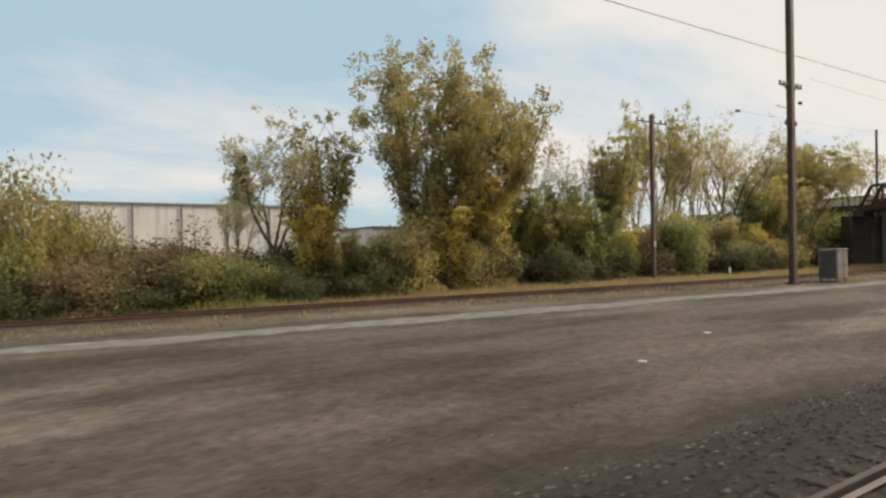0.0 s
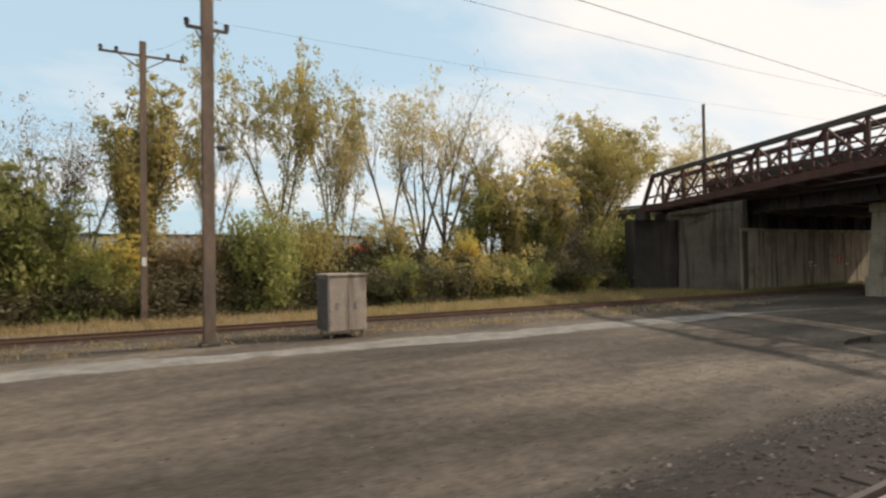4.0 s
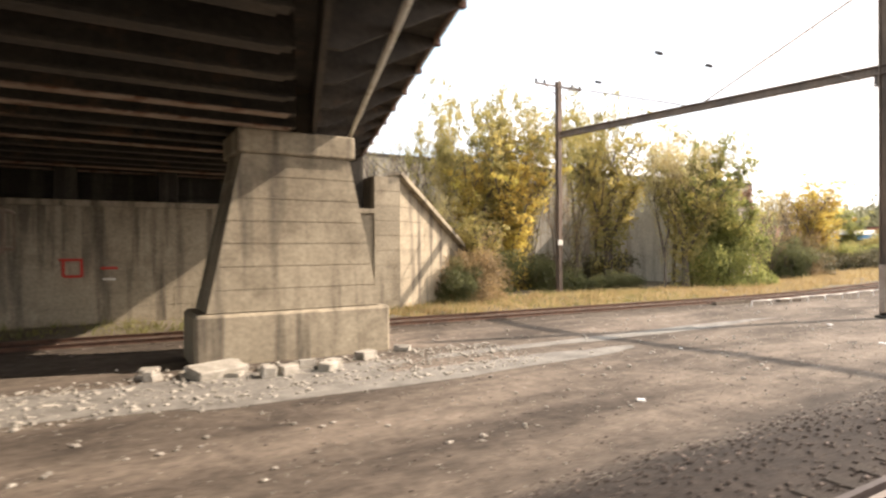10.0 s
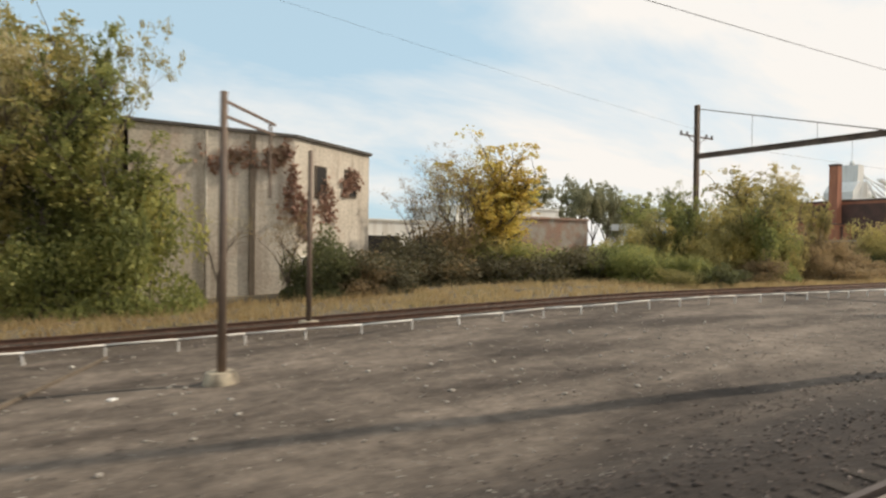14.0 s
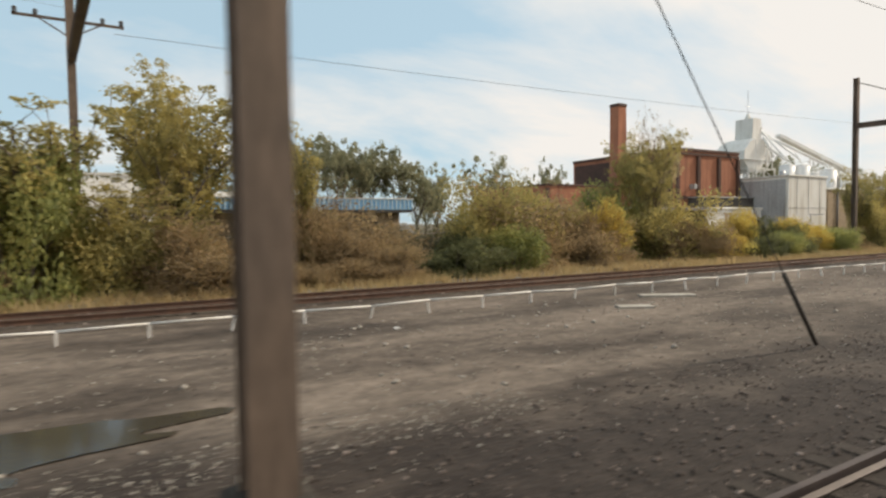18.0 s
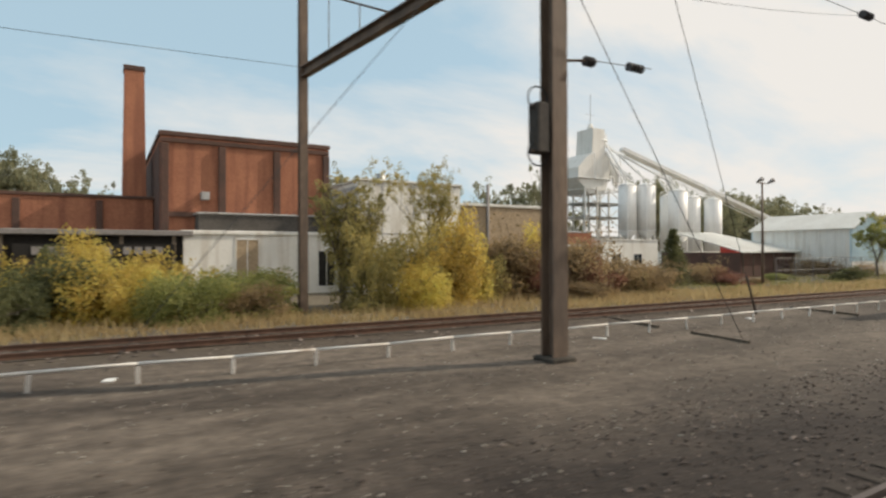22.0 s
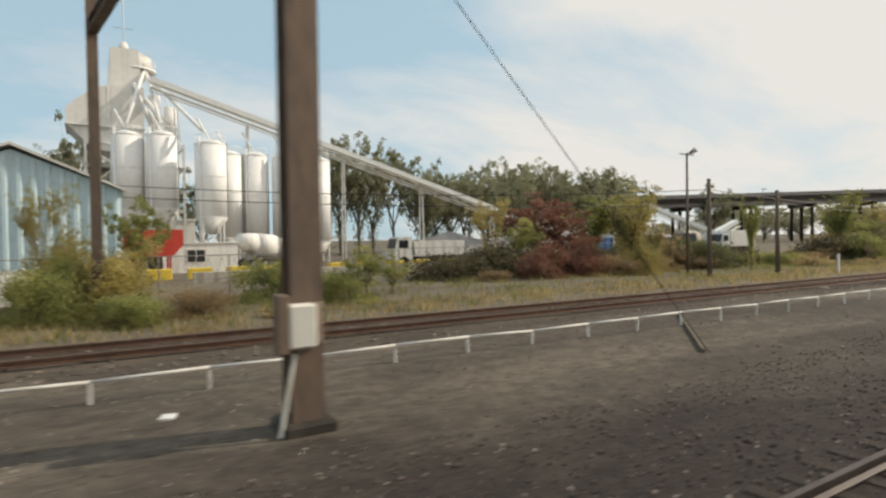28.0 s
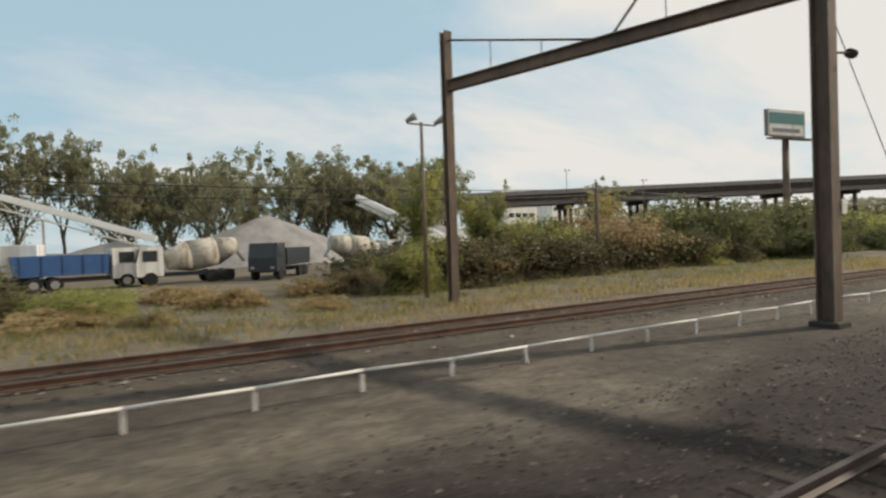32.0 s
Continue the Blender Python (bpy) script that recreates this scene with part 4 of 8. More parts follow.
for x, y, top, lab in ((163.2, 13.9, 6.7, "thin dark post on a round concrete foot"), (167.3, 20.6, 6.5, "thin dark post beside the disused track")):
    p = thing("signal_post", x, y, ground_z(x), lab, "post", "old signal posts")
    part("post", tubem((0, 0, 0), (0, 0, top), .11, .08, 8), M["polesteel"], p)
    part("footing", tubem((0, 0, -.3), (0, 0, .28), .5, .34, 10), M["concrete"], p, "round concrete foot")
    if top > 6.6:
        part("arm", beamm((0, 0, top - .2), (1.5, 1.4, top - .35), .05, .06), M["polesteel"], p)
        part("arm", beamm((0, 0, top - .55), (1.5, 1.4, top - .62), .05, .06), M["polesteel"], p)
        part("hanger", tubem((1.35, 1.25, top - .3), (1.35, 1.25, top - 2.3), .04, n=6), M["polesteel"], p)


def wire(name, pts, r, label, sag=0.0, group="overhead wires"):
    """A wire hung from point to point."""
    line = []
    for a, b in zip(pts, pts[1:]):
        a, b = Vector(a), Vector(b)
        n = 10
        line += [a.lerp(b, k / n) - Vector((0, 0, sag * 4 * (k / n) * (1 - k / n))) for k in range(n)]
    line.append(Vector(pts[-1]))
    bm = bmesh.new()
    rings = []
    for q in line:
        rings.append([bm.verts.new(q + Vector((0, r * c, r * d))) for c, d in ((1, 0), (0, 1), (-1, 0), (0, -1))])
    for a, b in zip(rings, rings[1:]):
        for k in range(4):
            bm.faces.new((a[k], a[(k + 1) % 4], b[(k + 1) % 4], b[k]))
    ob = new(name, mesh_of(name, bm, M["wire"]))
    tagged(ob, label, "wire", group)


wire("overhead_wire", [(-60, 12.2, 11.2), (48, 12.4, 11.2), (146, 12.9, 11.1), (209, 10.6, 11.2), (266, 9.4, 11.4), (334, 8.0, 11.4), (400, 7.6, 11.2), (470, 7.4, 11.2)], .013, "thin overhead line wire", .25)
wire("overhead_wire", [(209, 30, 12.2), (265, 24.6, 11.6)], .011, "thin overhead line wire", .2)
wire("overhead_wire", [(48.3, 23.4, 16.3), (104, 22, 16.6), (146.5, 13, 16.4)], .011, "thin overhead line wire", .6)
for a, b in (((146.8, 13, 12.6), (156.0, 13.4, .2)), ((209.9, 5.5, 13.1), (221.1, 6.3, .9)), ((266.6, 10.3, 10.2), (273.3, 10.1, .85)), ((266.8, 10.6, 20.4), (280.8, 14.2, .85)), ((266.2, 10.6, 13.0), (257.0, 14.5, .9)), ((334.7, 7.5, 9.4), (343.7, 7.7, .9)), ((400.8, 7.5, 9.6), (409.5, 7.8, .9))):
    wire("stay_wire", [a, b], .014, "slanting stay wire of a catenary pole", 0)
for a, b in (((209.9, 5.5, 13.1), (221.1, 6.3, .9)), ((266.8, 10.6, 20.4), (280.8, 14.2, .85))):
    b, d = Vector(b), (Vector(a) - Vector(b)).normalized()
    o = new("wire_guard", mesh_of("wire_guard", tubem((0, 0, 0), d * 2.1, .045, n=8), M["oldsteel"]))
    o.matrix_basis = pose(b.x, b.y, b.z)
    tagged(o, "dark tube guarding the foot of a stay wire", "wire guard", "wire guards")
part("pull_off", tubem((.9, -.35, 7.35), (2.9, -.5, 7.42), .012, n=5), M["wire"], g3[1], "thin pull-off wire")
for pts, sag in (([(103.0, 24.0, 15.4), (141.9, 22.5, 14.9), (147.5, 23.1, 15.2), (207.2, 33.0, 14.0)], .3), ([(143.7, 33.2, 15.9), (145.5, 30.8, 15.8), (147.5, 23.1, 15.2)], .05), ([(146.6, 12.8, 7.5), (147.5, 7.8, 7.6), (150.84, 5.0, 6.18), (179.4, 5.2, 16.6)], .02), ([(266.5, 10.4, 10.2), (276.0, 8.0, 10.3), (334.4, 7.8, 10.2)], .2), ([(46.7, 36.8, 15.4), (49.3, 29.8, 15.2), (104.0, 26.0, 15.4)], .25)):
    wire("overhead_wire", pts, .006, "thin overhead line wire", sag)
for x, y, z in ((268.8, 10.15, 8.22), (141.9, 22.5, 14.9), (147.5, 23.1, 15.2), (145.5, 30.8, 15.8), (147.5, 7.8, 7.6), (150.84, 5.0, 6.18), (276.0, 8.0, 10.3), (49.3, 29.8, 15.2)):
    o = thing("line_insulator", x, y, z, "dark string of disc insulators on an overhead wire", "insulator", "line insulators")
    for k in range(4):
        part("disc", tubem((-.3 + .15 * k, 0, 0), (-.22 + .15 * k, 0, 0), .12, .08, 9), M["insul"], o)


# ---- road bridge, truss bridge, piers ----
def skew(y):
    return .30 * (y - 20)


def road_bridge():
    b = thing("road_bridge", 106, 20, 8.0, "dark steel road bridge deck over the tracks, seen from below", "bridge")
    def edge(x, z0, z1, w, name, m, label=""):
        part(name, beamm((x + skew(-14), -34, (z0 + z1) / 2), (x + skew(37), 17, (z0 + z1) / 2), w, z1 - z0), m, b, label)
    bm = bmesh.new()
    vs = [bm.verts.new((x + skew(y), y - 20, z)) for z in (.75, 1.1) for y in (-14, 39) for x in (-13.3, 14.6)]
    for f in ((0, 2, 3, 1), (4, 5, 7, 6), (0, 1, 5, 4), (2, 6, 7, 3), (0, 4, 6, 2), (1, 3, 7, 5)):
        bm.faces.new([vs[k] for k in f])
    part("deck", bm, M["oldsteel"], b, "sooty deck slab")
    for k in range(7):
        x = -12.4 + 26.7 * k / 6
        o = part("girder", ibeam(bmesh.new(), (x + skew(-14), -34, .58), (x + skew(38), 18, .58), .30, .36, .05), M["oldsteel"], b, "dark riveted longitudinal girder")
    rng = random.Random(31)
    y = -12.0
    while y < 38:
        part("floor_beam", ibeam(bmesh.new(), (-11.4 + skew(y), y - 20, .0), (13.6 + skew(y), y - 20, .0), .34, 1.5, .06), M["oldsteel"], b)
        part("flange_plate", boxm(-11.2 + skew(y), 13.4 + skew(y), y - 20.22, y - 19.78, -.80, -.755), M["girder"] if rng.random() < .3 else M["oldsteel"], b, "riveted flange plate, rust-stained in places")
        y += 1.75
    part("bearing", boxm(-9.0, -6.6, -.6, .9, -1.0, -.75), M["oldsteel"], b)
    part("bearing", boxm(11.6, 14.4, -1.4, .2, -1.0, -.75), M["oldsteel"], b)
    # west edge: footway slab on tapered brackets, open railing in two rows
    def verge_x(y):
        return -13.15 + .345 * (y - 20)
    def west(x, z0, z1, w, name, m, label=""):
        part(name, beamm((verge_x(-14) + x, -34, (z0 + z1) / 2), (verge_x(37) + x, 17, (z0 + z1) / 2), w, z1 - z0), m, b, label)
    edge(-11.2, -.7, 2.2, .12, "fascia_girder", M["oldsteel"], "dark riveted edge girder")
    bm = bmesh.new()
    vs = [bm.verts.new(q) for z in (2.2, 2.4) for q in ((verge_x(-14), -34, z), (-11.2 + skew(-14), -34, z), (verge_x(37), 17, z), (-11.2 + skew(37), 17, z))]
    for f in ((0, 2, 3, 1), (4, 5, 7, 6), (0, 1, 5, 4), (2, 6, 7, 3), (0, 4, 6, 2), (1, 3, 7, 5)):
        bm.faces.new([vs[k] for k in f])
    part("footway_slab", bm, M["shadowed"], b, "dark footway slab")
    west(-.03, 2.25, 2.95, .14, "fascia_girder", M["shadowed"], "weathered edge beam")
    for z in (3.0, 3.62, 4.26):
        west(0, z, z + .15, .14, "railing_bar", M["shadowed"])
    y = -13.0
    while y < 36:
        x0, x1 = -11.2 + skew(y), verge_x(y) + .08
        part("bracket", prism(bmesh.new(), [(x0, -.6), (x1, 2.0), (x1, 2.2), (x0, 2.2)], y - 20.06, y - 19.94), M["oldsteel"], b, "tapered dark steel bracket")
        part("railing_post", beamm((verge_x(y), y - 20, 2.9), (verge_x(y), y - 20, 4.45), .2, .2), M["shadowed"], b)
        y += 2.2
    # east edge: slab on tapered brackets, panelled parapet
    def rim(y, x=0.0):
        return 17.4 + x + .30 * (y - 20)
    def east(x, z0, z1, w, name, m, label="", ya=-14, yb=35.5):
        part(name, beamm((rim(ya, x), ya - 20, (z0 + z1) / 2), (rim(yb, x), yb - 20, (z0 + z1) / 2), w, z1 - z0), m, b, label)
    edge(14.2, -.7, 1.1, .12, "fascia_girder", M["oldsteel"], "dark edge girder")
    bm = bmesh.new()
    vs = [bm.verts.new(q) for z in (1.12, 1.30) for q in ((rim(-14, -3), -34, z), (rim(-14), -34, z), (rim(35.5, -3), 15.5, z), (rim(35.5), 15.5, z))]
    for f in ((0, 2, 3, 1), (4, 5, 7, 6), (0, 1, 5, 4), (2, 6, 7, 3), (0, 4, 6, 2), (1, 3, 7, 5)):
        bm.faces.new([vs[k] for k in f])
    part("footway_slab", bm, M["shadowed"], b, "dark footway slab")
    east(.02, .98, 1.46, .10, "edge_beam", M["girder"], "faded rust-streaked edge beam")
    east(.0, 1.50, 2.72, .06, "parapet_panel", M["redsteel"], "rusty red parapet panels")
    east(.0, 1.98, 2.14, .09, "parapet_band", M["girder"], "faded pale band of the parapet")
    east(.0, 2.72, 2.90, .22, "coping", M["oldsteel"])
    y = -13.0
    while y < 35:
        part("stiffener", beamm((rim(y, .09), y - 20, .96), (rim(y, .09), y - 20, 2.8), .16, .16), M["redsteel"], b)
        x0 = 14.2 + skew(y)
        part("bracket", prism(bmesh.new(), [(x0, -.5), (x0 + .4, -.5), (rim(y, -.05), .92), (rim(y, -.05), 1.11), (x0, 1.11)], y - 20.06, y - 19.94), M["oldsteel"], b, "tapered dark steel bracket")
        part("pipe_hanger", beamm((rim(y, -1.6), y - 20, .2), (rim(y, -1.6), y - 20, 1.1), .05, .05), M["oldsteel"], b)
        y += 2.4
    part("service_pipe", tubem((rim(-14, -1.6), -34, .12), (rim(33, -1.6), 13, .12), .09, n=8), M["palebox"], b, "thin service pipe under the footway")


def pier(x0, x1, y0, y1, t0, t1, top, label):
    """A concrete pier wall parallel to the tracks: plinth, battered courses with recessed joints, cap."""
    p = thing("bridge_pier", (x0 + x1) / 2, (y0 + y1) / 2, 0, label, "pier", "concrete piers of the road bridge")
    cx, cy = (x0 + x1) / 2, (y0 + y1) / 2
    part("plinth", boxm(x0 - cx, x1 - cx, y0 - cy - .12, y1 - cy + .12, -.4, 1.55, .10), M["concrete"], p)
    n, z0, z1 = 7, 1.58, top - .75
    for k in range(n):
        a, b = k / n, (k + 1) / n
        za, zb = z0 + (z1 - z0) * a, z0 + (z1 - z0) * b - .03
        bm = bmesh.new()
        la, lb, ra, rb = [(s + (t - s) * q) for s, t, q in (((x0 + .35 - cx), (t0 - cx), a), ((x0 + .35 - cx), (t0 - cx), b), ((x1 - .35 - cx), (t1 - cx), a), ((x1 - .35 - cx), (t1 - cx), b))]
        ya, yb = y0 - cy + .12 * a, y1 - cy - .12 * a
        prism(bm, [(la, za), (ra, za), (rb, zb), (lb, zb)], ya, yb)
        part("concrete_lift", bm, M["concrete"], p)
        part("joint", boxm(lb + .04, rb - .04, ya + .05, yb - .05, zb - .005, zb + .035), M["concrete"], p)
    part("cap", boxm(t0 - cx - .15, t1 - cx + .15, y0 - cy - .05, y1 - cy + .05, z1, top, .05), M["concrete"], p)


pier(95.3, 101.0, 18.9, 21.2, 96.3, 99.3, 7.25, "stained concrete bridge pier in the shade of the deck")
pier(116.0, 122.3, 18.2, 20.6, 117.4, 120.9, 7.25, "sunlit stained concrete bridge pier with a plinth")
road_bridge()


def slab_wall(name, p, q, z0, za, zb, thick, panels, label, step=.85, m="concrete"):
    """A wall of cast lifts from p to q; its top falls from za to zb."""
    p, q = Vector((*p, 0)), Vector((*q, 0))
    d = q - p
    w = thing(name, p.x, p.y, z0, label, "wall", kind="structure", turn=math.degrees(math.atan2(d.y, d.x)))
    ln = d.length
    n = int((max(za, zb) - z0) / step)
    for k in range(panels):
        xa, xb = ln * k / panels + .01, ln * (k + 1) / panels - .01
        for j in range(n + 1):
            h0, h1 = j * step + .012, (j + 1) * step - .012
            ta, tb = [za + (zb - za) * x / ln - z0 for x in (xa, xb)]
            if h0 >= max(ta, tb) - .05:
                break
            at = lambda h: xa + (xb - xa) * (ta - h) / (ta - tb) if abs(ta - tb) > .01 else xb
            pts = [(xa, h0)]
            if tb > h0 + .02:
                pts += [(xb, h0), (xb, min(h1, tb))]
            elif ta > h0 + .02:
                pts += [(at(h0), h0)]
            else:
                continue
            if ta > h1 > tb and abs(ta - tb) > .01:
                pts.append((at(h1), h1))
            pts.append((xa, min(h1, ta)))
            part("concrete_panel", prism(bmesh.new(), pts, 0, thick), M[m], w)
    part("backing", prism(bmesh.new(), [(0, -.3), (ln, -.3), (ln, zb - z0 - .05), (0, za - z0 - .05)], .06, thick + .3), M[m], w)
    return w


slab_wall("abutment_wall", (96.0, 31.6), (127.0, 30.25), 0, 5.5, 5.5, 1.2, 9, "stained concrete abutment wall under the road bridge")
slab_wall("abutment_wall", (127.0, 30.05), (128.6, 30.0), 0, 7.7, 7.7, 1.5, 1, "concrete end pilaster of the abutment")
# set-back wall under the deck: its shade comes from the dark concrete tone
slab_wall("back_wall", (96.0, 33.0), (127.0, 31.65), 5.3, 9.0, 9.0, .5, 9, "concrete back wall above the bridge seat, coloured as in shade", m="shadowed")
cp = thing("bridge_seat", 96.0, 31.6, 5.5, "projecting concrete bridge seat along the abutment", "ledge", kind="structure")
part("ledge", beamm((0, .5, .14), (31.0, -.85, .14), 1.5, .26), M["concrete"], cp)
for k in range(7):
    part("bearing_block", boxm(3.2 + 4.2 * k, 4.1 + 4.2 * k, .1 - .044 * (3.6 + 4.2 * k), 1.0 - .044 * (3.6 + 4.2 * k), .27, 2.3, .04), M["shadowed"], cp, "concrete bearing block")
slab_wall("wing_wall", (128.4, 30.2), (139.5, 36.5), 0, 7.8, 1.0, .8, 4, "sloping concrete wing wall with a coping")
# truss abutment and end pillar: bridge shade painted in by the dark concrete
slab_wall("abutment_wall", (88.3, 37.6), (92.9, 35.8), 0, 6.8, 6.8, 1.4, 2, "old concrete abutment carrying the truss bridge, soot and shade in its colour", m="shadowed")
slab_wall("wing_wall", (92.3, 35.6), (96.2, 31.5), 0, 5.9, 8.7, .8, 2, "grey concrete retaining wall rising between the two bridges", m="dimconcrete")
slab_wall("abutment_wall", (95.4, 32.6), (96.6, 31.3), 0, 8.8, 8.9, 1.4, 1, "concrete end pillar of the road bridge, soot and shade in its colour", m="shadowed")
cop = thing("coping", 128.4, 30.2, 7.8, "sloping concrete coping of the wing wall", "coping", kind="structure")
part("stone", beamm((0, 0, .1), (11.1, 6.3, -6.7), .9, .25), M["concrete"], cop)
bal = thing("balustrade", 127.6, 42.2, 9.0, "concrete end block of the bridge parapet", "parapet", kind="structure")
part("block", boxm(0, 1.5, 0, 1.5, -1.6, 3.4, .05), M["concrete"], bal)


def truss_bridge():
    """A narrow lattice truss that climbs a little towards the near bank."""
    t = thing("truss_bridge", 90.06, 36.4, 7.45, "old rusty lattice truss bridge crossing the tracks", "bridge")
    k, y1, high = .29, -52.0, 3.15
    def at(side, y, z):
        return (side + k * y, y, z - .04 * y)
    for side in (-1.45, 1.45):
        w = M["redsteel"]
        part("bottom_chord", beamm(at(side, .6, .25), at(side, y1, .25), .42, .55), M["redsteel"], t)
        part("top_chord", beamm(at(side, -1.2, high), at(side, y1, high), .36, .34), M["oldsteel"] if side < 0 else w, t)
        part("mid_rail", beamm(at(side, 0, 1.25), at(side, y1, 1.25), .12, .16), w, t)
        part("end_post", beamm(at(side, .4, .3), at(side, -1.2, high), .3, .3), w, t)
        n = 20
        for j in range(n):
            ya, yb = y1 * j / n - (1.2 if j == 0 else 0), y1 * (j + 1) / n
            part("post", beamm(at(side, yb, .3), at(side, yb, high - .1), .20, .18), w, t)
            part("diagonal", beamm(at(side, ya, high - .15 if j % 2 else .4), at(side, yb, .4 if j % 2 else high - .15), .15, .12), w, t)
            part("lattice", beamm(at(side, ya, .4 if j % 2 else high - .15), at(side, yb, high - .15 if j % 2 else .4), .07, .07), w, t)
    n = 24
    for j in range(n + 1):
        y = y1 * j / n
        part("cross_beam", beamm(at(-1.45, y, .2), at(1.45, y, .2), .30, .40), M["oldsteel"], t)
        if j:
            yp = y1 * (j - 1) / n
            if j % 2:
                part("top_strut", beamm(at(-1.45, y, high), at(1.45, y, high), .12, .12), M["redsteel"], t)
            part("wind_brace", beamm(at(-1.45, yp, .35), at(1.45, y, .35), .10, .10), M["oldsteel"], t)
            part("wind_brace", beamm(at(1.45, yp, .30), at(-1.45, y, .30), .10, .10), M["oldsteel"], t)
            part("deck_plank", beamm(at(-1.25, (y + yp) / 2, .52), at(1.25, (y + yp) / 2, .52), .95, .08), M["tie"], t, "dark deck plank")
    for x in (-1.0, -.4, .4, 1.0):
        part("stringer", beamm(at(x, .3, .42), at(x, y1, .42), .22, .24), M["oldsteel"], t)
    for x in (-1.45, 1.45):
        part("bearing", boxm(x - .4, x + .4, -.3, .9, -.75, .0, .03), M["shadowed"], t, "dark bearing block")


truss_bridge()
em = thing("embankment", 94, 33.4, 0, "earth embankment of the road behind the abutment", "embankment", kind="structure")
part("fill", prism(bmesh.new(), [(3.2, -.3), (44, -.3), (36, 7.6), (3.2, 7.6)], 0, 34), M["soil"], em)
part("road", boxm(3, 33, .5, 34, 7.6, 8.7), M["asphalt"], em)


def equipment_rack(x, y, wide, deep, zf, ztop, label, ext=(.5, .5)):
    """Pale streaked relay cabinets on a thin raised platform with rails, carried by paired legs on heavy footings."""
    g = ground_z(x)
    e = thing("equipment_platform", x, y, g, label, "equipment platform", "raised relay cabinets")
    z, h = zf - g, ztop - g
    xa, xb = -ext[0], wide + ext[1]
    for k in range(4):
        yy = -.5 + (deep + 1.2) * k / 3
        part("platform_beam", beamm((xa, yy, z - .06), (xb, yy, z - .06), .08, .09), M["polesteel"], e)
    part("grating", boxm(xa, xb, -.52, deep + .75, z - .02, z, .005), M["polesteel"], e, "dark steel grating")
    for a, b in ((0, wide * .69), (wide * .735, wide)):
        c = part("cabinet", boxm(a, b, 0, deep, z + .03, h, .02), M["streakbox"], e, "pale cabinet with green and rusty streaks")
        part("roof_lip", boxm(a - .03, b + .03, -.05, deep + .04, h, h + .045, .01), M["polesteel"], c)
        n = 4 if b - a > 2 else 1
        for k in range(n):
            part("panel", boxm(a + .02 + (b - a) * k / n, a - .02 + (b - a) * (k + 1) / n, -.016, 0, z + .10, h - .05, .006), M["streakbox"], c)
        part("base_strip", boxm(a, b, -.02, 0, z + .0, z + .07), M["girder"], c, "rust-stained base strip")
    part("end_panel", boxm(-.02, 0, .02, deep - .02, z + .05, h - .02), M["boxgrey"], e, "end panel, greyer than the cabinet")
    part("conduit_riser", boxm(wide * .695, wide * .73, .02, deep, z, h + .02), M["polesteel"], e)
    for xx in (-.02, .22):
        part("vent", tubem((xx, deep * .5, h + .04), (xx, deep * .5, h + .12), .06, n=8), M["boxgrey"], e)
    part("handrail", tubem((xa + .6, -.5, z + 1.0), (xb, -.5, z + 1.0), .022, n=6), M["polesteel"], e)
    part("handrail", tubem((xb, -.5, z + 1.0), (xb, deep + .7, z + 1.0), .022, n=6), M["polesteel"], e)
    part("handrail", tubem((xa + .6, deep + .7, z + 1.0), (xb, deep + .7, z + 1.0), .022, n=6), M["polesteel"], e)
    for xx, yy in ((wide * .80, -.5), (wide + .02, -.5), (xb, -.5), (xb, deep + .7), (wide * .5, deep + .7), (0, deep + .7)):
        part("rail_post", tubem((xx, yy, z), (xx, yy, z + 1.0), .022, n=6), M["polesteel"], e)
    for xx in (.0, wide * .63, wide * .93):
        for yy in ((.0, deep) if .3 < xx < wide * .9 else (.15,)):
            part("leg", ibeam(bmesh.new(), (xx, yy, .45), (xx, yy, z - .1), .20, .20, .03), M["polesteel"], e)
            part("footing", boxm(xx - .27, xx + .27, yy - .27, yy + .27, -.3, .48, .06), M["footing"], e, "brown stained concrete footing block")
        part("cross_beam", beamm((xx, -.5, z - .15), (xx, deep + .7, z - .15), .10, .10), M["polesteel"], e)
    for yy in (0, deep):
        part("brace", beamm((.05, yy, z - .25), (wide * .60, yy, .65), .06, .07), M["polesteel"], e)
        part("brace", beamm((wide * .64, yy, z - .25), (wide * .92, yy, .75), .05, .06), M["polesteel"], e)
        part("knee", beamm((-.02, yy, z - .55), (xa * .75, yy, z - .12), .05, .06), M["polesteel"], e)
        part("knee", beamm((wide * .94, yy, z - .55), (wide + .35, yy, z - .12), .05, .06), M["polesteel"], e)
    part("cable_duct", boxm(wide * .36, wide * .46, deep * .4, deep * .7, z - 1.3, z - .1, .02), M["polesteel"], e, "dark cable box under the platform")
    for k in range(3):
        part("cable", tubem((wide * (.37 + .035 * k), deep * .5, -.1), (wide * (.38 + .03 * k), deep * .5, z - 1.3), .025, n=6), M["wire"], e)
    return e


equipment_rack(287.45, 9.3, 4.6, .75, 3.45, 5.12, "pale relay cabinets on a raised steel platform beside the tracks", (.7, .7))
equipment_rack(105.5, 19.2, 5.5, .8, 3.6, 5.75, "pale relay cabinets on a raised platform under the road bridge")

